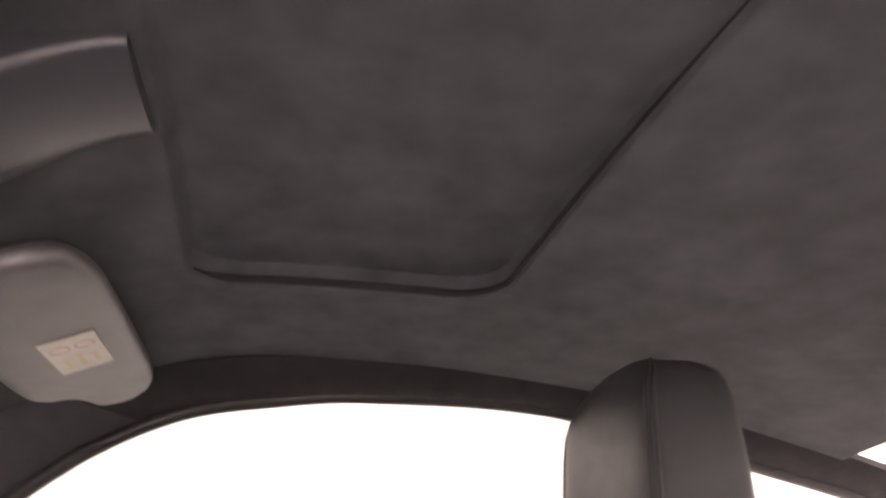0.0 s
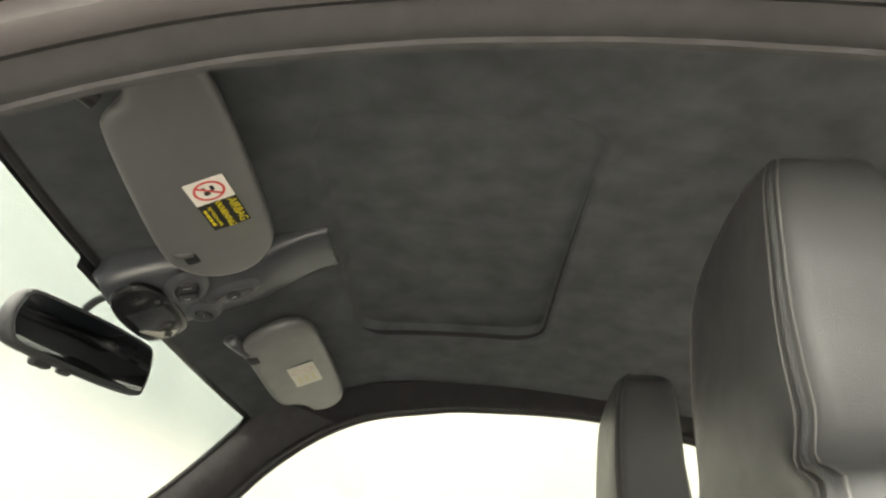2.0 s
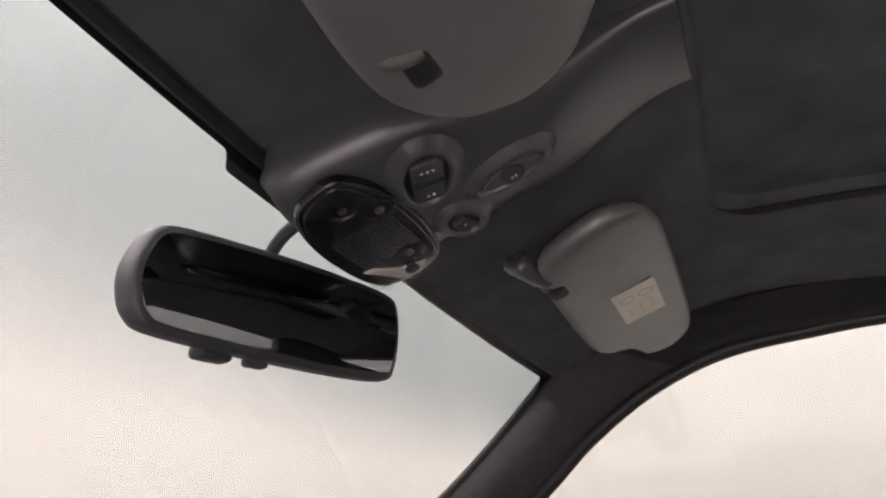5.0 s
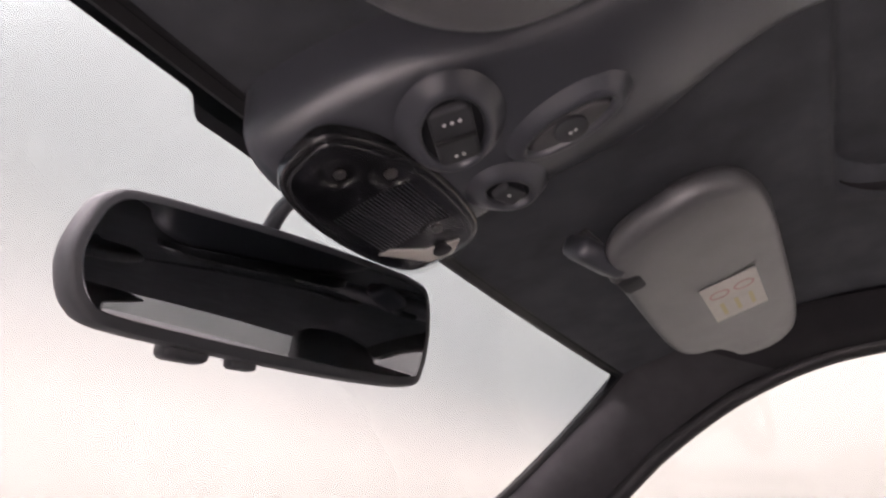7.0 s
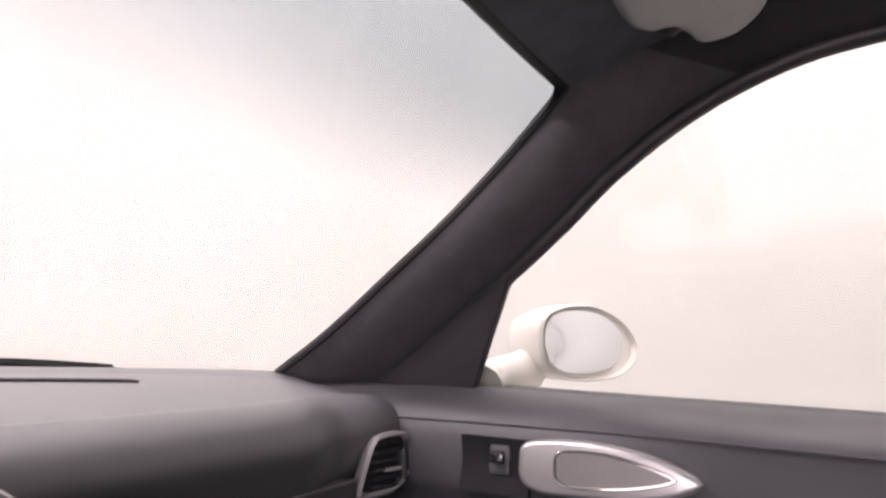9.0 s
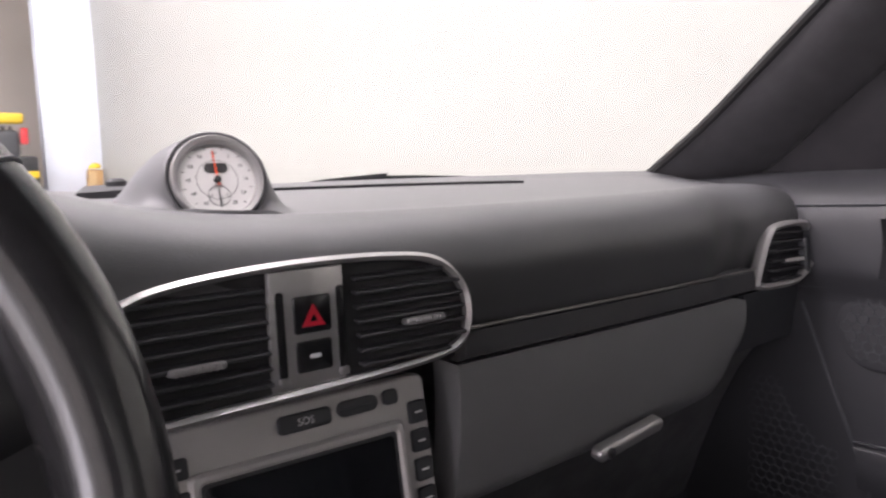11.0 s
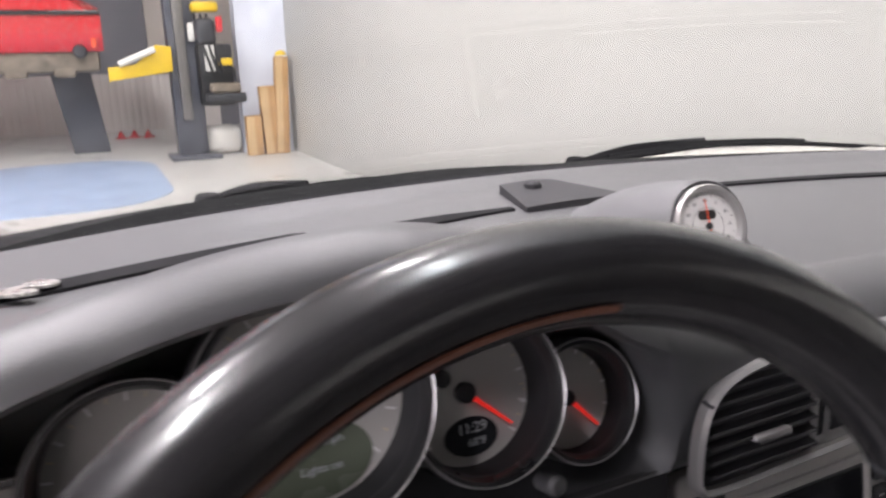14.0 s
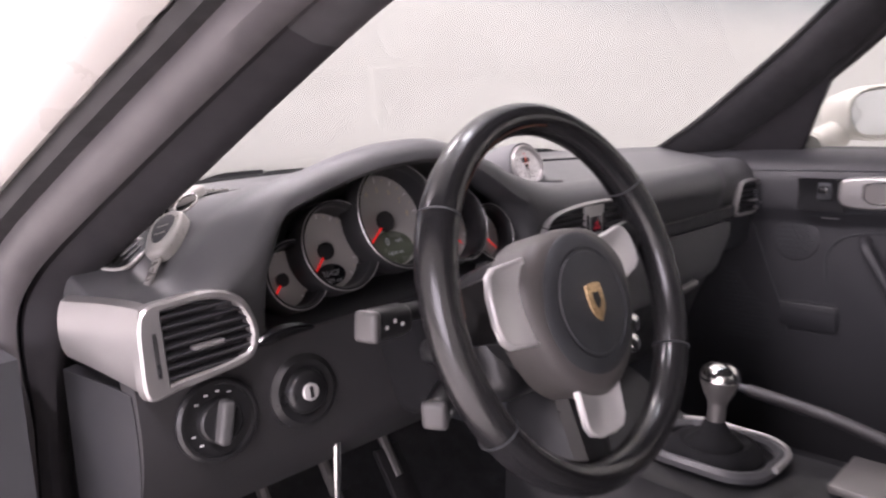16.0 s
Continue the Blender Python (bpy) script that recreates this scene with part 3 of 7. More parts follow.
band_along("trim_door_seal", DRV_EDGE, [(0.031, 0.003), (0.035, -0.006), (0.043, -0.009), (0.052, -0.005), (0.055, 0.006), (0.052, 0.020), (0.030, 0.022)], RUBBER_GREY, "worn grey rubber bulb seal round the door opening")
band_along("trim_body_flange", DRV_EDGE, [(0.053, 0.010), (0.064, 0.006), (0.069, 0.012), (0.069, 0.06), (0.053, 0.06)], RUBBER, "black flange in the door opening")
band_along("trim_roof_gutter", DRV_EDGE, [(0.069, 0.014), (0.075, 0.006), (0.086, 0.004), (0.102, 0.012), (0.114, 0.028), (0.119, 0.06), (0.09, 0.12), (0.03, 0.14), (0.06, 0.06)], CREAM, "cream painted roof gutter and pillar skin", "car body")


# windscreen
SCREEN_EDGE = [(0.552, 0.004, 1.201), (0.573, 0.077, 1.134), (0.587, 0.158, 1.063), (0.602, 0.249, 0.993), (0.623, 0.350, 0.920), (0.652, 0.455, 0.860)]


def screen_rows(n=28, m=41):
    """Windscreen surface between the pillars, bowed forwards."""
    right = curve(SCREEN_EDGE, n)
    rows = []
    for i, p in enumerate(right):
        t = i / (n - 1)
        q = V((-p.x - 0.01, p.y - 0.02, p.z - 0.045 * (1 - t)))
        bow = V((0, 0.055, 0.034)).lerp(V((0, 0.235, 0.006)), t)
        rows.append([q.lerp(p, j / (m - 1)) + bow * (1 - (2 * j / (m - 1) - 1) ** 2) ** 0.85 for j in range(m)])
    shift = []
    for p in rows[0]:
        y = screen_top(p.x) + 0.002
        shift.append(V((p.x, y, lining_z(p.x, 0.036) + 0.003)) - p)
    for i, r in enumerate(rows):
        k = (1 - i / (n - 1)) ** 2
        rows[i] = [p + s * k for p, s in zip(r, shift)]
    return rows


bm = B()
slab(bm, screen_rows(), 0.005)
ws = whole("window_windscreen", bm, WINDSCREEN, "clear windscreen with a grey-blue sun strip", "windscreen", kind="structure")
ws.visible_shadow = False
rows = screen_rows(28, 241)
bm = B()
tube(bm, [p + V((0, 0.002, -0.003)) for p in rows[0]], 0.007, 8, flat=0.6)
tube(bm, [r[-1] for r in rows], 0.006, 8)
tube(bm, [r[0] for r in rows], 0.006, 8)
whole("trim_windscreen_edge", bm, RUBBER, "black windscreen edge seal", "window seal", kind="structure")
# black ceramic print with a notch behind the roof console
bm = B()
top = rows[0]
strip = []
for j, p in enumerate(top):
    x = p.x
    reach = 0.545 if x > 0 else 0.511
    wide = 0.013 - 0.0095 * smooth(0.06, 0.2, x) + 0.012 * smooth(-0.125, -0.105, x) * (1 - smooth(0.055, 0.10, x)) + (0.030 - math.sqrt(max(0.0, 0.030 ** 2 - max(0.0, 0.030 - (reach - abs(x))) ** 2)))
    down = (rows[3][j] - p).normalized()
    strip.append([p + down * wide * k + V((0, -0.001, -0.004)) for k in (-0.4, 0.3, 1.0)])
slab(bm, strip, 0.001, offset=(0, 0.001, 0.001))
whole("trim_screen_print", bm, BLACK, "black ceramic print along the windscreen top", "screen print", kind="structure")


# ---- dashboard ----
CREST = table([-0.66, -0.62, -0.585, -0.555, -0.518, -0.493, -0.444, -0.39, -0.341, -0.29, -0.249, -0.197, -0.135, -0.065, 0.0, 0.1, 0.3, 0.5, 0.6, 0.68], [0.800, 0.804, 0.810, 0.838, 0.872, 0.886, 0.9035, 0.9175, 0.9240, 0.9250, 0.918, 0.902, 0.875, 0.856, 0.849, 0.846, 0.846, 0.848, 0.845, 0.835])


def dash_back(x):
    return 0.640 - 0.42 * x * x


def dash_top(x, y):
    t = CREST(x) - 0.012 * (1 - smooth(-0.637, -0.604, x))
    s = smooth(0.20, lerp(0.50, 0.38, smooth(0.86, 0.92, t)), y)
    return lerp(t, 0.866, s)


CREASE = table([-0.40, -0.30, -0.24, -0.19, -0.14, -0.10, -0.06, 0.0, 0.3, 0.7], [0.46, 0.47, 0.455, 0.415, 0.345, 0.295, 0.266, 0.256, 0.254, 0.270])


def dash_skin(x, y):
    """Dash surface: the flat top sits a little below the padded roll in front of it."""
    yb = dash_back(x) - 0.008
    c = CREASE(x)
    return dash_top(x, y) - 0.0055 * smooth(c, c + 0.010, y) * smooth(-0.36, -0.26, x) * (1 - smooth(yb - 0.06, yb, y)) - 0.0030 * smooth(0.25, 0.28, y) * (1 - smooth(-0.52, -0.48, x))


def dash_profile(x):
    t, yb = CREST(x) - 0.012 * (1 - smooth(-0.637, -0.604, x)), dash_back(x)
    w = smooth(-0.518, -0.482, x) * (1 - smooth(-0.150, -0.116, x))
    p = [(yb, 0.80), (yb, dash_top(x, yb) - 0.006), (yb - 0.008, dash_top(x, yb))]
    for k in range(46):
        yy = lerp(yb - 0.014, 0.244, k / 45)
        p.append((yy, dash_skin(x, yy) - 0.012 * math.exp(-((x + 0.005) / 0.030) ** 2 - ((yy - 0.312) / 0.034) ** 2)))
    roll = [(0.230, t - 0.0025), (0.217, t - 0.009), (0.207, t - 0.019), (0.201, t - 0.031), (0.199, t - 0.042)]
    lip = [(0.232, t - 0.0010), (0.222, t - 0.0040), (0.213, t - 0.0095), (0.208, t - 0.0160), (0.2065, t - 0.0225)]
    thin = w * (1 - 0.75 * smooth(-0.25, -0.15, x))
    p += [(lerp(a[0], b[0], thin), lerp(a[1], b[1], thin)) for a, b in zip(roll, lip)]
    lo = 0.757
    face = [(0.199, lerp(t - 0.042, lo, k)) for k in (0.25, 0.5, 0.75, 0.95)]
    face = [(y + 0.012 * k, z) for (y, z), k in zip(face, (0.25, 0.5, 0.75, 0.95))]
    low = 0.020 * 0.75 * smooth(-0.25, -0.15, x)
    cave = [(0.212, t - 0.027 - low), (0.255, t - 0.025 - low), (0.300, t - 0.060), (0.296, 0.762)]
    p += [(lerp(a[0], b[0], w), lerp(a[1], b[1], w)) for a, b in zip(face, cave)]
    p += [(0.216, lo - 0.006), (0.26, lo - 0.012)]
    back = 0.024 * smooth(0.40, 0.50, x)
    return [(y + back * (1 - smooth(0.23, 0.30, y)), z) for y, z in p]


dash = thing("dashboard", (0, 0.35, 0.75), "black leather dashboard with a hooded binnacle and silver vents", "dashboard")
xs = [lerp(-0.635, 0.655, i / 170) for i in range(171)]
bm = B()
end = []
for k in range(9, 0, -1):
    a = math.pi / 2 * k / 9
    end.append([(xs[0] - 0.006 * math.sin(a), 0.33 + (y - 0.33) * (1 - 0.14 * (1 - math.cos(a))), 0.772 + (z - 0.772) * (1 - 0.55 * (1 - math.cos(a)))) for y, z in dash_profile(xs[0])])
loft(bm, end + [[(x, y, z) for y, z in dash_profile(x)] for x in xs])
pad = part("dash_pad", bm, DASH_LEATHER, dash, "black grained leather dash pad", sharp=0.9)

# panel behind the defroster slot, the slot itself and the sensor cover
bm = B()
for x0, x1 in ((-0.50, -0.070), (0.055, 0.385)):
    rows = []
    for i in range(40):
        x = lerp(x0, x1, i / 39)
        y = 0.484 - 0.38 * x * x
        w = 0.012 * (1 - 0.6 * smooth(-0.16, -0.07, x)) if x < 0 else 0.0065
        rows.append([(x, y - w, dash_skin(x, y - w) + 0.0024), (x, y + w, dash_skin(x, y + w) + 0.0024)])
    slab(bm, rows, 0.002, offset=(0, 0, -0.004))
part("defroster_slot", bm, MATT_BLACK, dash, "dark defroster slot")
bm = B()
rows = [[(lerp(lerp(-0.065, -0.041, i / 12), lerp(0.052, 0.022, i / 12), j / 12), lerp(0.466, 0.556, i / 12), 0.8650 + 0.0050 * i / 12 + 0.0015 * math.sin(math.pi * j / 12)) for j in range(13)] for i in range(13)]
slab(bm, rows, 0.01, offset=(0, 0, -0.014))
SENSOR_BLACK = mat("matt_black_sensor_plastic", (0.016, 0.016, 0.018), 0.75, vary=0.05, bump=0.1, bump_scale=1500, rough_vary=0.03)
sens = part("sensor_cover", bm, SENSOR_BLACK, dash, "dark plastic cover at the windscreen base")
bm = B()
lathe(bm, Matrix.Translation((-0.019, 0.528, 0.8695)), [(0.009, 0), (0.009, 0.004), (0.006, 0.007), (0.0, 0.0075)][:3], 20)
part("sun_sensor", bm, BLACK, sens)

# trim strip and lower panels on the passenger side
bm = B()
rows = []
for i in range(40):
    x = lerp(0.122, 0.505, i / 39)
    y = 0.208 + 0.012 * smooth(0.3, 0.62, x)
    rows.append([(x, y + 0.004, 0.7645), (x, y - 0.002, 0.762), (x, y - 0.003, 0.752), (x, y - 0.002, 0.744), (x, y + 0.006, 0.7395)])
slab(bm, rows, 0.004, offset=(0, 0.012, 0))
part("trim_strip", bm, TRIM_SATIN, dash, "dark satin trim strip")
bm = B()
tube(bm, [(lerp(0.124, 0.505, i / 30), 0.2055 + 0.012 * smooth(0.3, 0.62, lerp(0.124, 0.505, i / 30)), 0.7650) for i in range(31)], 0.0012, 8)
part("trim_bead", bm, DARK_SILVER, dash, "thin silver bead")
bm = B()
rows = []
for i in range(36):
    x = lerp(0.118, 0.494, i / 35)
    low = 0.622 + 0.035 * (x - 0.132) + 0.040 * smooth(0.435, 0.497, x) ** 2
    top = 0.7392 - 0.006 * smooth(0.462, 0.497, x) ** 2
    row = []
    for k in range(12):
        t = k / 11
        row.append((x, 0.209 + 0.012 * smooth(0.3, 0.62, x) + 0.014 * t - 0.006 * math.sin(math.pi * t) + 0.014 * max(0, t - 0.88) / 0.12, lerp(top, low, t)))
    rows.append(row)
slab(bm, rows, 0.02, offset=(0, 0.03, 0))
glove = part("glovebox_lid", bm, GLOVE_LID, dash, "dark grey glovebox lid", sharp=0.9)
bm = B()
m = basis((0.297, 0.212, 0.6440), (0, -1, -0.2)) @ pose(0, 0, 0, 0, 0, 8)
plate(bm, rrect(0.082, 0.0125, 0.006), m, 0.011, 0.004)
part("glovebox_handle", bm, SILVER, glove, "satin silver handle")
bm = B()
lathe(bm, basis((0.267, 0.2015, 0.6395), (0, -1, -0.2)), [(0.005, 0), (0.005, 0.002), (0.003, 0.0025)], 16)
part("lock_barrel", bm, CHROME, glove)
bm = B()
rows = [[(lerp(0.496, 0.66, i / 9), 0.2195 + 0.012 * k / 5 + 0.01 * i / 9, lerp(0.739, 0.675, k / 5)) for k in range(6)] for i in range(10)]
slab(bm, rows, 0.02, offset=(0, 0.03, 0))
part("end_panel", bm, SOFT_PLASTIC, dash)
# lower dark dash body, set back under the lid
bm = B()
rows = [[(lerp(0.118, 0.66, i / 9), 0.244 + 0.16 * (k / 5), lerp(0.69, 0.42, (k / 5) ** 1.5)) for k in range(6)] for i in range(10)]
slab(bm, rows, 0.02, offset=(0, 0.05, 0))
part("lower_dash", bm, UNDER_DASH, dash, "charcoal felt underside")


SLAT_GREY = mat("matt_black_vent_slat", (0.026, 0.026, 0.029), 0.5, vary=0.05, rough_vary=0.03)


def knob_tab(parent, m, w=0.03):
    bm = B()
    block(bm, (0, 0, 0.004), (w, 0.0042, 0.009), bev=0.0018)
    for i in range(8):
        block(bm, (lerp(-w / 2 + 0.003, w / 2 - 0.003, i / 7), 0, 0.009), (0.0008, 0.0044, 0.0008), bev=0)
    bmesh.ops.transform(bm, matrix=m, verts=bm.verts)
    part("slider_tab", bm, SILVER, parent, "ribbed silver tab")


# centre vents
cv = thing("centre_vent", (0, 0.21, 0.745), "silver framed centre air vents with black slats and a hazard button", "air vent")
CV = basis((-0.002, 0.199, 0.788), (0, -1, 0.12))
outer = [tuple(p)[:2] for p in curve([(-0.121, -0.037, 0), (-0.121, -0.012, 0), (-0.113, 0.012, 0), (-0.095, 0.027, 0), (-0.06, 0.034, 0), (0, 0.0375, 0), (0.06, 0.036, 0), (0.095, 0.030, 0), (0.115, 0.012, 0), (0.119, -0.008, 0), (0.112, -0.026, 0), (0.09, -0.035, 0), (0.03, -0.039, 0), (-0.05, -0.041, 0), (-0.10, -0.042, 0)], 72, True)][::-1]
bm = B()
frame_ring(bm, outer, inset(outer, 0.0050), CV, 0.0095, 0.0024)
part("vent_frame", bm, SILVER, cv, "satin silver vent frame")
bm = B()
plate(bm, inset(outer, 0.004), CV, 0.002, 0, z0=0.0005)
part("vent_recess", bm, BLACK, cv)
for side, cx, w in ((-1, -0.068, 0.088), (1, 0.072, 0.080)):
    for i in range(7):
        z = lerp(-0.033, 0.027, (i + 0.5) / 7)
        ww = w - (0.014 if (i > 5 or (i < 1 and side > 0)) else 0)
        bm = B()
        block(bm, (0, 0, 0), (ww, 0.0024, 0.0080), bev=0.0007, rot=Matrix.Rotation(radians(14), 4, "X"), seg=1)
        bmesh.ops.transform(bm, matrix=CV @ Matrix.Translation((cx + (w - ww) / 2 * -side, z, 0.0048)), verts=bm.verts)
        part("slat", bm, SLAT_GREY, cv, sharp=0.4)
knob_tab(cv, CV @ Matrix.Translation((-0.065, -0.013, 0.0035)))
knob_tab(cv, CV @ Matrix.Translation((0.079, -0.008, 0.0035)))
bm = B()
PM = CV @ Matrix.Translation((0, 0.030, 0)) @ pose(0, 0, 0, 5, 0, 0) @ Matrix.Translation((0, -0.030, -0.0035))
plate(bm, [(-0.0225, 0.0325), (-0.0250, -0.0385), (0.0225, -0.0385), (0.0240, 0.0325)], PM @ Matrix.Translation((0.0005, 0, 0)), 0.004, 0.0015, z0=0.008)
div = part("switch_panel", bm, SILVER, cv, "silver switch panel")
bm = B()
plate(bm, rrect(0.0235, 0.0215, 0.002), PM @ Matrix.Translation((0.003, 0.0065, 0.0)), 0.0135, 0.001)
part("hazard_button", bm, GLOSS_BLACK, div)
bm = B()
tri, tri_in = [(-0.0075, -0.0065), (0.0075, -0.0065), (0, 0.0065)], [(-0.0022, -0.0036), (0.0022, -0.0036), (0, 0.0004)]
plate(bm, tri, PM @ Matrix.Translation((0.003, 0.0062, 0.0136)), 0.0004)
part("hazard_triangle", bm, RED_BUTTON, div, "red triangle")
bm = B()
plate(bm, tri_in, PM @ Matrix.Translation((0.003, 0.0062, 0.0141)), 0.0002)
part("triangle_core", bm, GLOSS_BLACK, div)
bm = B()
plate(bm, rrect(0.0225, 0.018, 0.002), PM @ Matrix.Translation((0.003, -0.0175, 0.0)), 0.0132, 0.001)
part("lock_button", bm, GLOSS_BLACK, div)
bm = B()
plate(bm, rrect(0.007, 0.0025, 0.001), PM @ Matrix.Translation((0.003, -0.0175, 0.0133)), 0.0003)
part("lock_symbol", bm, WHITE_INK, div)
for sx in (-0.0165, 0.0215):
    bm = B()
    plate(bm, rrect(0.0055, 0.050, 0.0025), PM @ Matrix.Translation((sx, -0.004, 0.0)), 0.0125, 0.0008)
    part("thumbwheel_slot", bm, GLOSS_BLACK, div)
    bm = B()
    block(bm, (0, 0, 0.0125), (0.0065, 0.0045, 0.003), bev=0.001, seg=1)
    for k in range(3):
        block(bm, (-0.002 + 0.002 * k, 0, 0.0140), (0.0007, 0.0045, 0.0008), bev=0)
    bmesh.ops.transform(bm, matrix=PM @ Matrix.Translation((sx, -0.0295, 0)), verts=bm.verts)
    part("thumbwheel", bm, SILVER, div, "ribbed silver thumbwheel")

# radio and navigation unit
radio = thing("navigation_unit", (0, 0.22, 0.60), "dark silver navigation unit with a dark screen and black keys", "car radio")
RU = basis((-0.003, 0.2135, 0.661), (0, -1, 0.16))
bm = B()
plate(bm, rrect(0.204, 0.150, 0.006), RU, 0.010, 0.003, z0=-0.01)
part("fascia", bm, FASCIA, radio, "silver grey fascia")
bm = B()
plate(bm, rrect(0.136, 0.105, 0.004), RU @ Matrix.Translation((0.008, -0.008, 0)), 0.0022, 0.0006)
part("screen_surround", bm, SOFT_PLASTIC, radio)
bm = B()
frame_ring(bm, rrect(0.144, 0.112, 0.005), rrect(0.131, 0.099, 0.003), RU @ Matrix.Translation((0.008, -0.008, 0)), 0.0045, 0.002)
part("screen_bezel", bm, FASCIA, radio, "raised silver grey screen bezel")
bm = B()
plate(bm, rrect(0.126, 0.094, 0.003), RU @ Matrix.Translation((0.008, -0.008, 0)), 0.0028, 0.0003)
part("screen", bm, SCREEN, radio, "unlit dark screen")
for i in range(6):
    bm = B()
    plate(bm, rrect(0.014, 0.015, 0.002), RU @ Matrix.Translation((0.0925, 0.050 - i * 0.0195, 0)), 0.003, 0.001)
    key = part("key", bm, SOFT_PLASTIC, radio)
    bm = B()
    block(bm, (0, 0, 0), (0.006, 0.0012, 0.0003), bev=0)
    bmesh.ops.transform(bm, matrix=RU @ Matrix.Translation((0.0925, 0.050 - i * 0.0195, 0.0031)), verts=bm.verts)
    part("key_mark", bm, WHITE_INK, key)
for i in range(5):
    for j in range(2):
        bm = B()
        plate(bm, rrect(0.016, 0.012, 0.002), RU @ Matrix.Translation((-0.090 + j * 0.019, 0.053 - i * 0.019, 0)), 0.003, 0.001)
        key = part("key", bm, SOFT_PLASTIC, radio)
        bm = B()
        block(bm, (0, 0, 0), (0.007, 0.0012, 0.0003), bev=0)
        bmesh.ops.transform(bm, matrix=RU @ Matrix.Translation((-0.090 + j * 0.019, 0.053 - i * 0.019, 0.0031)), verts=bm.verts)
        part("key_mark", bm, WHITE_INK, key)
bm = B()
plate(bm, rrect(0.036, 0.011, 0.003), RU @ Matrix.Translation((0.010, 0.0625, 0)), 0.0028, 0.001)
call_key = part("call_key", bm, SOFT_PLASTIC, radio)
lettering("SOS", 0.0065, RU @ Matrix.Translation((0.010, 0.0625, 0.003)), WHITE_INK, call_key)
bm = B()
plate(bm, rrect(0.030, 0.010, 0.005), RU @ Matrix.Translation((0.0475, 0.0635, 0)), 0.0028, 0.001)
part("key", bm, SOFT_PLASTIC, radio)
bm = B()
plate(bm, rrect(0.011, 0.010, 0.003), RU @ Matrix.Translation((0.0725, 0.0640, 0)), 0.003, 0.001)
part("eject_key", bm, SOFT_PLASTIC, radio)
bm = B()
block(bm, (0, 0.32, 0.61), (0.216, 0.16, 0.24), bev=0.01)
part("housing", bm, SOFT_PLASTIC, radio)


def side_vent(x, sign, label):
    """Framed vent at a dash end; sign -1 for the driver side."""
    t = thing("side_vent", (x, 0.24, 0.74), label, "air vent", "side air vents")
    m = basis((x, 0.200 if sign < 0 else 0.220, 0.772), (0.10 * -sign, -1, 0.10))
    pts = [(-0.050, 0.033), (-0.020, 0.039), (0.015, 0.0385), (0.040, 0.028), (0.052, 0.008), (0.054, -0.012), (0.043, -0.028), (0.012, -0.033), (-0.025, -0.035), (-0.053, -0.036), (-0.056, -0.005)]
    if sign > 0:
        pts = [(-0.075, -0.030), (-0.072, -0.014), (-0.052, 0.022), (-0.035, 0.034), (0.012, 0.036), (0.026, 0.026), (0.030, 0.004), (0.020, -0.016), (-0.004, -0.030), (-0.04, -0.033)]
        pts = pts[::-1]
        loop = [tuple(p)[:2] for p in curve([(a, b, 0) for a, b in pts], 60, True)]
    else:
        loop = [tuple(p)[:2] for p in curve([(a, b, 0) for a, b in pts], 60, True)][::-1]
    bm = B()
    hole = inset(loop, 0.0078 if sign < 0 else 0.0065)
    if sign < 0:
        hole = [(max(p[0], -0.034), p[1]) for p in hole]
    frame_ring(bm, loop, hole, m, 0.0125, 0.0022 if sign < 0 else 0.0034)
    part("vent_frame", bm, SILVER, t, "satin silver vent frame")
    bm = B()
    plate(bm, inset(loop, 0.004), m, 0.002, 0, z0=0.0015)
    part("vent_recess", bm, BLACK, t)
    n = 7 if sign < 0 else 6
    for i in range(n):
        z = lerp(-0.028, 0.030, (i + 0.5) / n)
        w = 0.084 - 0.016 * (i in (0, n - 1)) if sign < 0 else 0.060 - 0.012 * (i == n - 1)
        bm = B()
        block(bm, (0, 0, 0), (w, 0.0030, 0.0090), bev=0.0010, rot=Matrix.Rotation(radians(12), 4, "X"), seg=1)
        bmesh.ops.transform(bm, matrix=m @ Matrix.Translation((0.006 - 0.006 * (i in (0, n - 1)) if sign < 0 else -0.018, z, 0.0062)), verts=bm.verts)
        part("slat", bm, SLAT_GREY, t, sharp=0.4)
    knob_tab(t, m @ Matrix.Translation((0.004 if sign < 0 else -0.012, -0.005, 0.0055)))
    bm = B()
    plate(bm, rrect(0.008, 0.040, 0.003), m @ Matrix.Translation((-0.0425 if sign < 0 else 0.012, -0.003, 0.0025)), 0.010, 0.002)
    part("thumbwheel", bm, SOFT_PLASTIC, t)
    return t, m


sv, SVM = side_vent(-0.587, -1, "silver driver side air vent with a broad silver flank")
bm = B()
rows = []
for i in range(14):
    t = i / 13
    x, y = lerp(-0.640, -0.661, t ** 1.2), lerp(0.190, 0.300, t ** 0.8)
    rows.append([(x - 0.006 * math.sin(math.pi * k / 9) ** 0.7 + 0.004, y - 0.004 * math.sin(math.pi * k / 9), lerp(0.808 - 0.006 * t, 0.737 + 0.016 * t, k / 9)) for k in range(10)])
slab(bm, rows, 0.012, offset=(0.012, 0.02, 0))
part("flank", bm, SILVER, sv, "broad silver flank")
side_vent(0.588, 1, "silver framed passenger side air vent")

KNEE_BLACK = mat("dark_knee_panel_plastic", (0.034, 0.033, 0.035), 0.5, vary=0.05, bump=0.2, bump_scale=900, kind="leather", rough_vary=0.04)
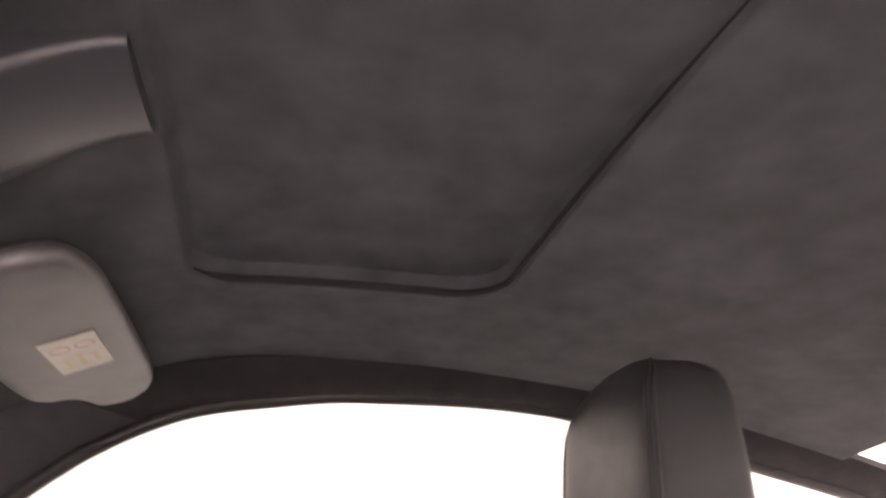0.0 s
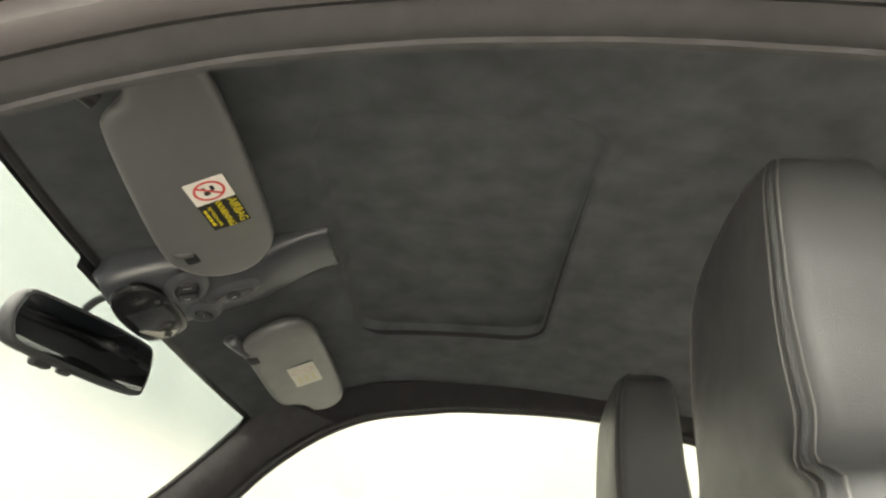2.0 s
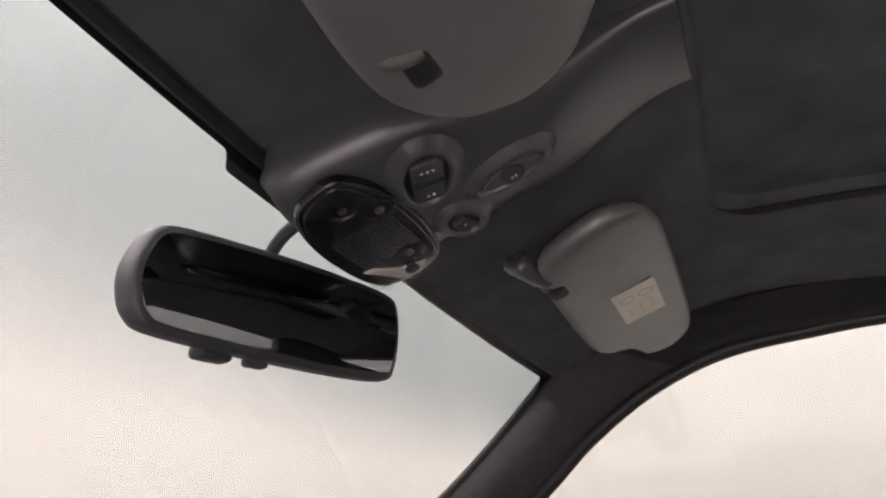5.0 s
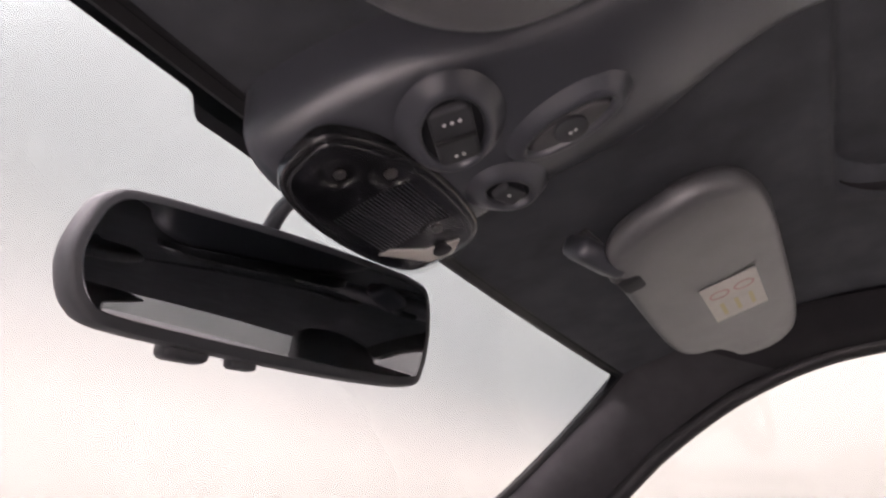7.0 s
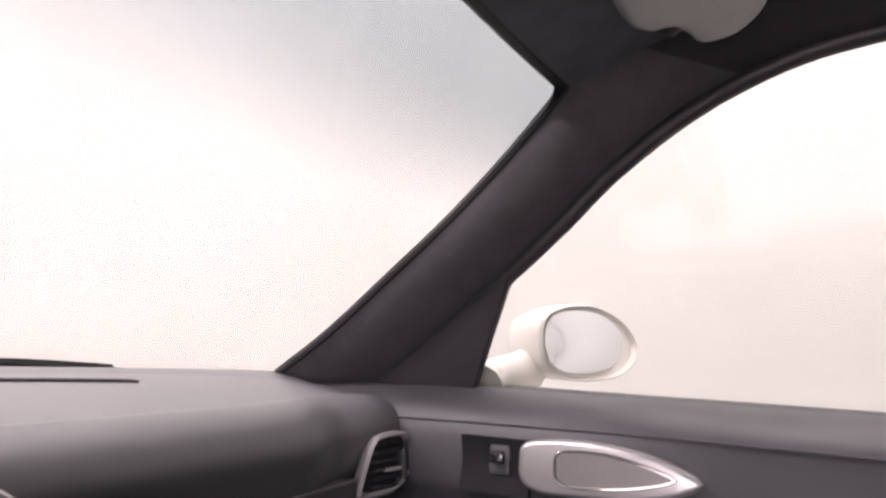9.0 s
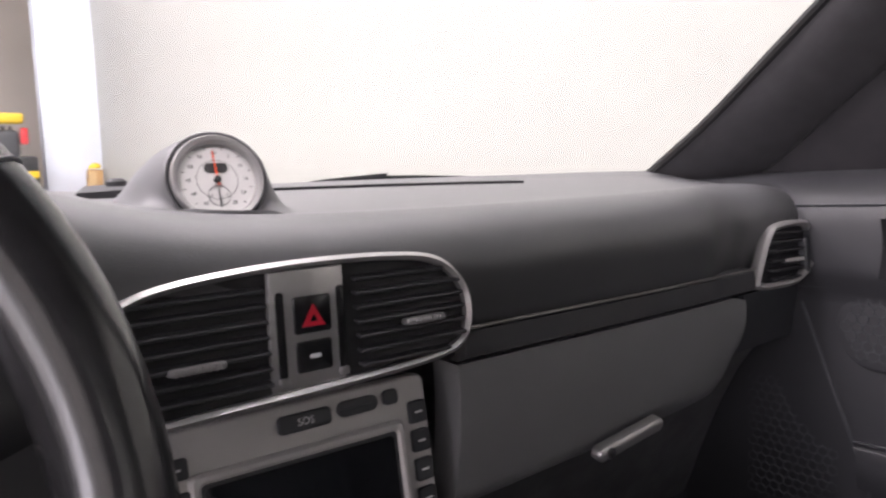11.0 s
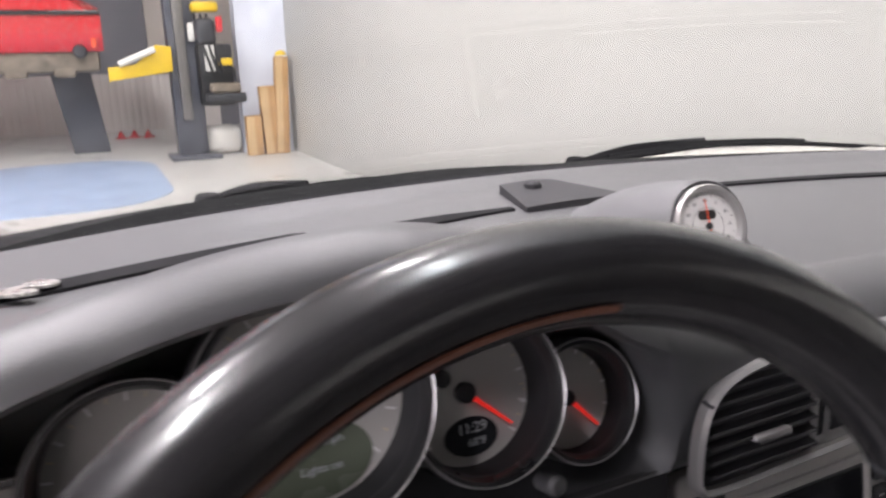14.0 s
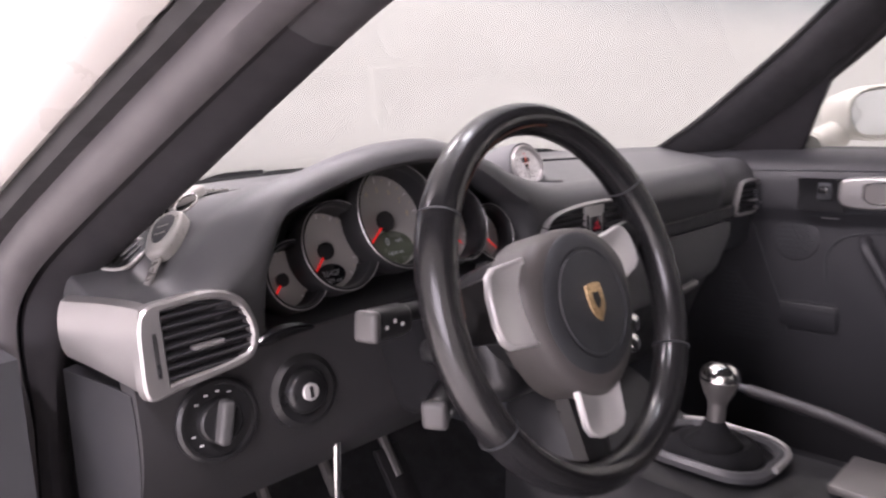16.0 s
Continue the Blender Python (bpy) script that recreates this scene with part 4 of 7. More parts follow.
# driver knee panel with light switch and ignition
bm = B()
rows = []
for i in range(30):
    x = lerp(-0.636, -0.12, i / 29)
    row = []
    for k in range(14):
        t = k / 13
        row.append((x, 0.218 + 0.035 * t - 0.022 * math.sin(math.pi * t) - 0.02 * math.exp(-((x + 0.33) / 0.12) ** 2) * math.sin(math.pi * t), lerp(0.752, 0.585, t)))
    rows.append(row)
slab(bm, rows, 0.015, offset=(0, 0.03, 0))
knee = part("knee_panel", bm, KNEE_BLACK, dash, "dark lower dash panel")
bm = B()
rows = []
for i in range(16):
    t = i / 15
    x, y = lerp(-0.637, -0.650, t ** 1.2), lerp(0.222, 0.34, t ** 0.9)
    rows.append([(x, y + 0.03 * (k / 9) ** 1.5 * (1 - t) - 0.012 * math.sin(math.pi * k / 9) * (1 - t), lerp(0.730, 0.575, k / 9)) for k in range(10)])
slab(bm, rows, 0.012, offset=(0.014, 0.006, 0))
part("fuse_cover", bm, DOOR_VINYL, dash, "dark grey fuse cover at the dash end", sharp=0.9)
bm = B()
tube(bm, [(lerp(-0.534, -0.468, i / 9), 0.197 + 0.006 * i / 9, 0.7535 + 0.005 * math.sin(math.pi * i / 9)) for i in range(10)], [0.004, 0.008, 0.010, 0.0105, 0.010, 0.009, 0.008, 0.0065, 0.005, 0.002], 10, flat=0.6)
part("end_trim", bm, GLOSS_BLACK, dash, "gloss black trim tip")
bm = B()
block(bm, (-0.33, 0.33, 0.67), (0.46, 0.10, 0.16), bev=0.01)
part("cluster_support", bm, BLACK, dash)

SPOKE_METAL = mat("bright_satin_spoke_metal", (0.70, 0.685, 0.68), 0.33, metal=0.40, vary=0.06, rough_vary=0.05)
light = thing("light_switch", (-0.571, 0.205, 0.692), "round black rotary headlight switch with pale marks", "switch")
LM = basis((-0.571, 0.207, 0.693), (-0.05, -1, 0.12)) @ Matrix.Scale(0.92, 4)
bm = B()
lathe(bm, LM, [(0.041, -0.01), (0.041, 0.003), (0.038, 0.006), (0.035, 0.006), (0.034, 0.002), (0.012, 0.002)], 48)
part("bezel", bm, BLACK_SATIN, light)
bm = B()
lathe(bm, LM, [(0.022, 0.0), (0.021, 0.010), (0.019, 0.012), (0.008, 0.012)], 40)
knob = part("knob", bm, BLACK_SATIN, light)
bm = B()
plate(bm, rrect(0.013, 0.042, 0.005), LM @ pose(0, 0, 0.010, 0, 0, -14), 0.014, 0.004)
part("grip", bm, GREY_PLASTIC, knob, "smooth grey grip")
for k, a in enumerate((60, 85, 110, 135, 200, 225)):
    bm = B()
    plate(bm, rrect(0.0042, 0.0018, 0.0006), LM @ Matrix.Translation((0.0275 * math.cos(radians(a)), 0.0275 * math.sin(radians(a)), 0.0021)), 0.0004)
    part("mark", bm, WHITE_INK, light)

ign = thing("ignition_lock", (-0.475, 0.205, 0.690), "round black ignition lock with a chrome key slot", "ignition lock")
IM = basis((-0.481, 0.207, 0.693), (-0.05, -1, 0.15))
bm = B()
lathe(bm, IM, [(0.036, -0.01), (0.036, 0.002), (0.030, 0.006), (0.022, 0.004), (0.020, 0.010), (0.017, 0.012), (0.006, 0.012)], 48)
part("surround", bm, BLACK_SATIN, ign)
bm = B()
lathe(bm, IM, [(0.0085, 0.008), (0.0085, 0.0140), (0.0078, 0.0148), (0.002, 0.0148)], 28)
part("barrel", bm, SPOKE_METAL, ign, "chrome key barrel")
bm = B()
plate(bm, rrect(0.0035, 0.011, 0.001), IM, 0.016)
part("key_slot", bm, BLACK, ign)

# ---- instrument cluster ----
cluster = thing("instrument_cluster", (-0.31, 0.29, 0.76), "five overlapping round gauges with grey faces and red needles", "instrument cluster")


def dial(x, z, r, y, needle, lcd=None, gap=(0, 0), knob=0.19, deep=-0.022):
    """Gauge with its face at the bottom of a short dark tube; gap = (middle, half width) of the arc hidden by its neighbour."""
    m = basis((x, y, z), (0, -1, 0.34))
    a0, a1 = radians(gap[0] + gap[1]), radians(gap[0] - gap[1] + 360)
    bm = B()
    lathe(bm, m, [(r, -0.02), (r, 0.008), (r - 0.0015, 0.0105), (r - 0.004, 0.0105), (r - 0.006, 0.006), (r - 0.0062, 0.002)], 56, a0, a1)
    shroud = part("bezel", bm, BLACK_SATIN, cluster, "black gauge shroud")
    bm = B()
    lathe(bm, m, [(r - 0.0005, 0.0100), (r - 0.0012, 0.0112), (r - 0.0022, 0.0100)], 56, a0, a1)
    part("chrome_ring", bm, SILVER, shroud)
    bm = B()
    lathe(bm, m, [(r - 0.0062, 0.002), (r - 0.0068, deep)], 56, a0, a1)
    part("tube_wall", bm, BLACK, shroud, "dark inner wall of the gauge")
    bm = B()
    lathe(bm, m, [(r - 0.005, deep - 0.003), (r - 0.005, deep), (0.001, deep)], 48)
    face = part("dial_face", bm, DIAL_FACE, cluster, "grey gauge face")
    for k in range(21):
        a = radians(225 - 13.5 * k)
        long = k % 2 == 0
        bm = B()
        plate(bm, rrect(0.0012 if long else 0.0007, r * (0.10 if long else 0.06), 0.0003, 1), m @ Matrix.Translation(((r * 0.79) * math.cos(a), (r * 0.79) * math.sin(a), deep)) @ pose(0, 0, 0, 0, 0, math.degrees(a) - 90), 0.0004)
        part("tick", bm, WHITE_INK if long else NUMERAL, face)
    bm = B()
    lathe(bm, m, [(r * knob, deep), (r * knob, deep + 0.004), (r * knob * 0.5, deep + 0.0055)], 28)
    part("needle_hub", bm, BLACK, cluster)
    bm = B()
    plate(bm, [(-0.0013, 0.005), (0.0013, 0.005), (0.0007, r * 0.72), (-0.0007, r * 0.72)], m @ pose(0, 0, deep + 0.003, 0, 0, needle - 90), 0.0008)
    part("needle", bm, RED_GLOW, cluster, "lit red needle")
    if lcd:
        w, h, material = lcd
        bm = B()
        plate(bm, [(w / 2 * math.cos(2 * math.pi * i / 28), h / 2 * math.sin(2 * math.pi * i / 28)) for i in range(28)], m @ Matrix.Translation((0, -r * 0.52, deep)), 0.0008)
        part("display", bm, material, face)
    return m @ Matrix.Translation((0, 0, deep + 0.0036)), face


d1, f1 = dial(-0.463, 0.797, 0.036, 0.240, 228, gap=(23, 57))
d2, f2 = dial(-0.411, 0.819, 0.048, 0.236, 226, (0.038, 0.023, LCD_DARK), (14, 42))
d3, f3 = dial(-0.331, 0.841, 0.060, 0.232, 218, (0.064, 0.040, LCD))
d4, f4 = dial(-0.238, 0.821, 0.048, 0.236, 318, (0.034, 0.022, LCD_DARK), (169, 28), 0.125)
d5, f5 = dial(-0.172, 0.801, 0.037, 0.240, 312, gap=(163, 41), knob=0.13, deep=-0.012)
lettering("1089 mi", 0.0075, d2 @ Matrix.Translation((0, -0.032, -0.0022)), LCD_TEXT, f2)
lettering("36407", 0.009, d2 @ Matrix.Translation((0, -0.024, -0.0022)), LCD_TEXT, f2)
lettering("0", 0.012, d3 @ Matrix.Translation((-0.004, -0.023, -0.0022)), LCD_TEXT, f3)
lettering("mph", 0.006, d3 @ Matrix.Translation((0.012, -0.023, -0.0022)), LCD_TEXT, f3)
lettering("Lights on", 0.006, d3 @ Matrix.Translation((0.004, -0.036, -0.0022)), LCD_TEXT, f3)
lettering("11:29", 0.0085, d4 @ Matrix.Translation((0.001, -0.0205, -0.0022)), LCD_TEXT, f4)
lettering("68\u00b0F", 0.0062, d4 @ Matrix.Translation((0.003, -0.0285, -0.0022)), LCD_TEXT, f4)
# small second gauge in the fourth dial
bm = B()
lathe(bm, d4 @ Matrix.Translation((-0.013, 0.0105, -0.0036)), [(0.0052, 0), (0.0052, 0.0035), (0.003, 0.0045)], 24)
part("needle_hub", bm, BLACK, cluster)
bm = B()
plate(bm, [(-0.0011, 0.003), (0.0011, 0.003), (0.0006, 0.0115), (-0.0006, 0.0115)], d4 @ pose(-0.013, 0.0105, -0.0010, 0, 0, 28), 0.0008)
part("needle", bm, RED_GLOW, cluster, "lit red needle")
for k, s in enumerate("12345678"):
    a = radians(225 - 27 * (k + 1))
    lettering(s, 0.009, d3 @ Matrix.Translation((0.036 * math.cos(a), 0.036 * math.sin(a), -0.003)), NUMERAL, f3)
bm = B()
lathe(bm, basis((-0.203, 0.219, 0.766), (0, -1, 0.3)), [(0.006, -0.01), (0.006, 0.006), (0.004, 0.008)], 18)
part("reset_knob", bm, GREY_PLASTIC, cluster)

# ---- stopwatch on the dash ----
watch = thing("dash_stopwatch", (-0.008, 0.33, 0.85), "round silver stopwatch in a grey teardrop pod on the dash", "clock")
WM = basis((-0.0060, 0.3140, 0.8700), (-0.10, -1, 0.34)) @ Matrix.Scale(0.98, 4)
ring_n = 48
base_pts = curve([(-0.053, 0.365, 0), (-0.0555, 0.300, 0), (-0.052, 0.262, 0), (-0.037, 0.244, 0), (-0.012, 0.241, 0), (0.016, 0.249, 0), (0.036, 0.266, 0), (0.050, 0.310, 0), (0.050, 0.360, 0), (0.030, 0.415, 0), (-0.010, 0.440, 0), (-0.042, 0.412, 0)], 400, True)
base_pts = [V((-0.003 + (p.x + 0.003) * 1.03, 0.013 + 0.33 + (p.y - 0.33) * 1.03, 0)) for p in base_pts]
hub_x, hub_y = -0.004, 0.345
base_ring = []
for i in range(ring_n):
    a = -math.pi / 2 + 2 * math.pi * i / ring_n
    p = max(base_pts, key=lambda q: ((q.x - hub_x) * math.cos(a) + (q.y - hub_y) * math.sin(a)) / math.hypot(q.x - hub_x, q.y - hub_y))
    base_ring.append(V((p.x, p.y, dash_skin(p.x, p.y))))
rings = []
for k in range(10):
    t = k / 9
    ring = []
    for i in range(ring_n):
        a = -math.pi / 2 + 2 * math.pi * i / ring_n
        top = WM @ V((0.0356 * math.cos(a), 0.0356 * math.sin(a), 0.007))
        ring.append(base_ring[i].lerp(top, t) + V((0, 0, math.sin(math.pi * t) * (0.002 + 0.006 * max(0, math.sin(a))))))
    rings.append(ring)
bm = B()
cen = V((0, 0.349, 0.86))
foot = [p + (p - cen) * 0.008 for p in rings[0]]
loft(bm, [[p - V((0, 0, 0.006)) for p in foot], [p + V((0, 0, 0.0006)) for p in foot], [p + V((0, 0, 0.0020)) for p in rings[0]]] + rings[1:] + [[WM @ V((r * math.cos(a), r * math.sin(a), z)) for a in (-math.pi / 2 + 2 * math.pi * i / ring_n for i in range(ring_n))] for r, z in ((0.0346, 0.0080), (0.0332, 0.0070), (0.0322, -0.002))])
part("pod", bm, POD_GREY, watch, "grey teardrop pod", sharp=1.2)
bm = B()
lathe(bm, WM, [(0.0330, 0.001), (0.0330, 0.0068), (0.0322, 0.0074), (0.0318, 0.002)], 56)
part("pod_rim", bm, BLACK, watch)
bm = B()
lathe(bm, WM, [(0.0318, 0.0), (0.0318, 0.010), (0.0304, 0.0125), (0.0275, 0.0118), (0.0262, 0.009), (0.026, 0.006)], 64)
part("bezel", bm, SILVER, watch, "turned silver bezel")
bm = B()
lathe(bm, WM, [(0.027, 0.004), (0.027, 0.0068), (0.001, 0.0068)], 56)
wface = part("dial_face", bm, WATCH_FACE, watch, "silver white face with black numerals")
for k in range(12):
    a = radians(90 - 30 * k)
    if k != 6:
        lettering(str(k * 5 if k else 60), 0.0036, WM @ Matrix.Translation((0.0195 * math.cos(a), 0.0195 * math.sin(a), 0.007)), INK, wface)
for k in range(12):
    a = radians(75 - 30 * k)
    bm = B()
    plate(bm, rrect(0.0004, 0.0022, 0.0001, 1), WM @ Matrix.Translation((0.0235 * math.cos(a), 0.0235 * math.sin(a), 0.0069)) @ pose(0, 0, 0, 0, 0, math.degrees(a) - 90), 0.0002)
    part("tick", bm, INK, wface)
bm = B()
lathe(bm, WM, [(0.0142, 0.0069), (0.0142, 0.0071), (0.0139, 0.0071), (0.0139, 0.0069)], 48)
part("dial_ring", bm, INK, wface)
bm = B()
plate(bm, rrect(0.016, 0.0072, 0.0034), WM @ Matrix.Translation((0, 0.0085, 0.0068)), 0.0005)
part("display", bm, INK, wface)
bm = B()
lathe(bm, WM @ Matrix.Translation((0, -0.0115, 0)), [(0.0075, 0.0069), (0.0075, 0.0072), (0.0071, 0.0072), (0.0071, 0.0069)], 36)
part("small_dial_ring", bm, INK, wface)
for s, dx, dy in (("12", 0, 0.0052), ("3", 0.0052, 0), ("6", 0, -0.0055), ("9", -0.0052, 0)):
    lettering(s, 0.0026, WM @ Matrix.Translation((dx, -0.0115 + dy, 0.007)), INK, wface)
bm = B()
plate(bm, [(-0.0005, -0.004), (0.0005, -0.004), (0.0003, 0.0205), (-0.0003, 0.0205)], WM @ pose(0, 0, 0.0085, 0, 0, 4), 0.0004)
part("second_needle", bm, ORANGE, watch, "orange needle")
bm = B()
plate(bm, rrect(0.0009, 0.013, 0.0003, 1), WM @ Matrix.Translation((0, -0.0135, 0.0078)) @ pose(0, 0, 0, 0, 0, 4), 0.0004)
part("minute_needle", bm, INK, watch)
bm = B()
lathe(bm, WM, [(0.0026, 0.007), (0.0026, 0.0092), (0.0015, 0.0098)], 20)
part("needle_cap", bm, INK, watch)


# ---- steering wheel ----
wheel = thing("steering_wheel", (-0.336, 0.10, 0.75), "black leather three-spoke steering wheel with silver spoke plates", "steering wheel")
SW = basis((-0.310, 0.0187, 0.7864), (0.007, -math.cos(0.338), math.sin(0.338)))


def on_wheel(a, r, h=0.0):
    return SW @ V((r * math.cos(radians(a)), r * math.sin(radians(a)), h))


bm = B()
axis = SW.to_3x3() @ V((0, 0, 1))
rings = []
for i in range(96):
    a = 360 * i / 96
    c = on_wheel(a, 0.1655)
    out = (c - SW.translation).normalized()
    grip = 1 + 0.10 * (math.exp(-(((a - 25 + 180) % 360 - 180) / 16) ** 2) + math.exp(-(((a - 155 + 180) % 360 - 180) / 16) ** 2))
    rings.append([c + (out * math.cos(t) * 0.0150 + axis * math.sin(t) * 0.0178) * grip for t in (2 * math.pi * j / 18 for j in range(18))])
loft(bm, rings, loop=True)
rim = part("rim", bm, RIM_LEATHER, wheel, "polished black leather rim")
for a0, a1, t0, t1 in ((84, 147, 2.25, 2.38), (150, 178, 2.16, 2.46)):
    bm = B()
    rows = []
    for i in range(60):
        a = lerp(a0, a1, i / 59)
        c = on_wheel(a, 0.1655)
        out = (c - SW.translation).normalized()
        rows.append([c + out * math.cos(t) * 0.0153 + axis * math.sin(t) * 0.0181 for t in (lerp(t0, t1, j / 7) for j in range(8))])
    slab(bm, rows, 0.0008)
    part("inner_band", bm, BROWN_LEATHER, rim, "worn brown leather along the inside of the rim")
for a in (32, 148, 212, 328):
    bm = B()
    c = on_wheel(a, 0.1655)
    out = (c - SW.translation).normalized()
    tang = axis.cross(out)
    pts = [c + out * math.cos(t) * 0.0162 + axis * math.sin(t) * 0.0190 for t in (2 * math.pi * j / 24 for j in range(24))]
    tube(bm, pts, 0.0009, 6, closed=True)
    part("seam", bm, SOFT_PLASTIC, rim)
for a0, a1 in ((36, 144), (150, 210), (214, 326), (-30, 30)):
    bm = B()
    n = int((a1 - a0) / 1.6)
    for i in range(n):
        a = lerp(a0, a1, i / n)
        p = on_wheel(a, 0.1512, -0.002)
        q = on_wheel(a + 0.9, 0.1512, 0.002)
        tube(bm, [p, q], 0.0006, 4)
    part("stitching", bm, STITCH, rim)
bm = B()
pad_loop = [tuple(p)[:2] for p in curve([(0.0, 0.070, 0), (0.045, 0.064, 0), (0.074, 0.040, 0), (0.082, 0.012, 0), (0.070, -0.036, 0), (0.044, -0.072, 0), (0.0, -0.088, 0), (-0.044, -0.072, 0), (-0.070, -0.036, 0), (-0.082, 0.012, 0), (-0.074, 0.040, 0), (-0.045, 0.064, 0)], 64, True)][::-1]
plate(bm, pad_loop, SW @ Matrix.Translation((0, -0.012, -0.03)), 0.047, 0.018)
hub = part("airbag_cover", bm, HUB_GREY, wheel, "satin grey airbag cover")
bm = B()
lathe(bm, SW @ Matrix.Translation((0, -0.014, 0.0)), [(0.066, 0.010), (0.065, 0.0165), (0.062, 0.0190), (0.056, 0.0203), (0.051, 0.0208), (0.0495, 0.0194), (0.0480, 0.0194), (0.0465, 0.0212), (0.020, 0.0232), (0.001, 0.0236)], 64)
part("centre_boss", bm, SOFT_PLASTIC, hub, "dark padded disc with a ring groove", sharp=0.5)
bm = B()
shield = [(-0.011, 0.016), (-0.012, 0.006), (-0.011, -0.005), (-0.007, -0.012), (0, -0.018), (0.007, -0.012), (0.011, -0.005), (0.012, 0.006), (0.011, 0.016), (0, 0.0175)]
plate(bm, shield, SW @ Matrix.Translation((0, -0.0145, 0.0232)), 0.0022, 0.0006)
badge = part("badge", bm, GOLD, hub, "gold shield badge")
bm = B()
plate(bm, [(p[0] * 0.42, p[1] * 0.42) for p in shield], SW @ Matrix.Translation((0, -0.0135, 0.0254)), 0.0004)
part("badge_centre", bm, INK, badge)
for a, wide in ((178, 0.058), (14, 0.040), (265, 0.050)):
    rot = SW @ pose(0, 0, 0, 0, 0, a)
    bm = B()
    rows = []
    for i in range(10):
        t = i / 9
        r = lerp(0.055, 0.163, t)
        w = lerp(wide * 0.55, wide * 0.34, t)
        h = lerp(-0.014, -0.008, t)
        rows.append([rot @ V((r, w * s, h + 0.006 * (1 - s * s))) for s in (-1, -0.6, -0.2, 0.2, 0.6, 1)])
    slab(bm, rows, 0.016, offset=-axis * 0.016)
    spoke = part("spoke", bm, BLACK_SATIN, wheel)
    bm = B()
    loop = [(0.064, -wide * 0.66), (0.104, -wide * 0.60), (0.113, -wide * 0.48), (0.117, -wide * 0.20), (0.117, wide * 0.20), (0.113, wide * 0.48), (0.104, wide * 0.60), (0.064, wide * 0.66)]
    plate(bm, loop, rot @ Matrix.Translation((0.016 if a == 265 else 0.0, 0, 0.002)), 0.0065, 0.0028, dish=0.0018)
    part("spoke_plate", bm, SPOKE_METAL, spoke, "satin silver spoke plate")
for a, r in ((-32, 0.092), (-44, 0.096)):
    bm = B()
    lathe(bm, SW @ Matrix.Translation((r * math.cos(radians(a)), r * math.sin(radians(a)), -0.006)), [(0.010, -0.006), (0.010, 0.009), (0.008, 0.013), (0.002, 0.0145)], 22)
    part("scroll_button", bm, CHROME, wheel, "small silver button")
bm = B()
lathe(bm, SW @ Matrix.Translation((0, -0.014, 0)), [(0.062, -0.02), (0.062, -0.06), (0.058, -0.10), (0.052, -0.16)], 40)
part("column_shroud", bm, BLACK_SATIN, wheel)
bm = B()
block(bm, SW @ V((0.0, -0.030, -0.115)), (0.125, 0.115, 0.13), bev=0.028, rot=SW.to_3x3().to_4x4(), seg=4)
part("column_cowl", bm, BLACK_SATIN, wheel, "black moulded steering column cowl")
bm = B()
block(bm, (-0.385, 0.128, 0.722), (0.080, 0.080, 0.105), bev=0.026, rot=pose(0, 0, 0, -19, 0, 14), seg=4)
part("stalk_housing", bm, MATT_BLACK, wheel, "black stalk housing beside the column")
for c, r in (((-0.418, 0.086, 0.742), 0.012), ((-0.404, 0.078, 0.706), 0.013)):
    bm = B()
    lathe(bm, basis(c, (-0.25, -1, 0.3)), [(r, -0.012), (r, 0.004), (r * 0.85, 0.007), (r * 0.5, 0.006), (r * 0.2, 0.006)], 24)
    part("stalk_collar", bm, BLACK_SATIN, wheel, "round black collar")

STALK_GREY = mat("grey_stalk_tip_paint", (0.085, 0.082, 0.082), 0.42, vary=0.05)


# stalks
def stalk(a, b, label):
    t = thing("control_stalk", b, label, "stalk", "steering column stalks")
    bm = B()
    pts = curve([a, V(a).lerp(V(b), 0.6) + V((0, 0, 0.004)), b], 14)
    tube(bm, pts, [0.008] * 14, 10)
    part("arm", bm, BLACK_SATIN, t)
    bm = B()
    dirn = (V(b) - V(a)).normalized()
    rot = basis((0, 0, 0), dirn).to_3x3().to_4x4()
    block(bm, V(b) + dirn * 0.002, (0.024, 0.027, 0.054), bev=0.010, rot=rot, seg=4)
    h = part("head", bm, BLACK_SATIN, t)
    bm = B()
    block(bm, V(b) + dirn * 0.0275, (0.023, 0.026, 0.010), bev=0.0048, rot=rot, seg=4)
    part("end_cap", bm, STALK_GREY, h, "grey end cap")
    for k in range(3):
        bm = B()
        block(bm, V(b) + dirn * 0.012 + rot.to_3x3() @ V((0.0122, -0.001 + 0.004 * (k % 2), -0.016 + k * 0.011)), (0.0006, 0.003, 0.0042), bev=0, rot=rot)
        part("mark", bm, WHITE_INK, h)


stalk((-0.40, 0.10, 0.775), (-0.480, 0.080, 0.784), "black column stalk with white symbols and a silver tip")
stalk((-0.38, 0.10, 0.705), (-0.424, 0.075, 0.700), "short black lower column stalk with a silver tip")

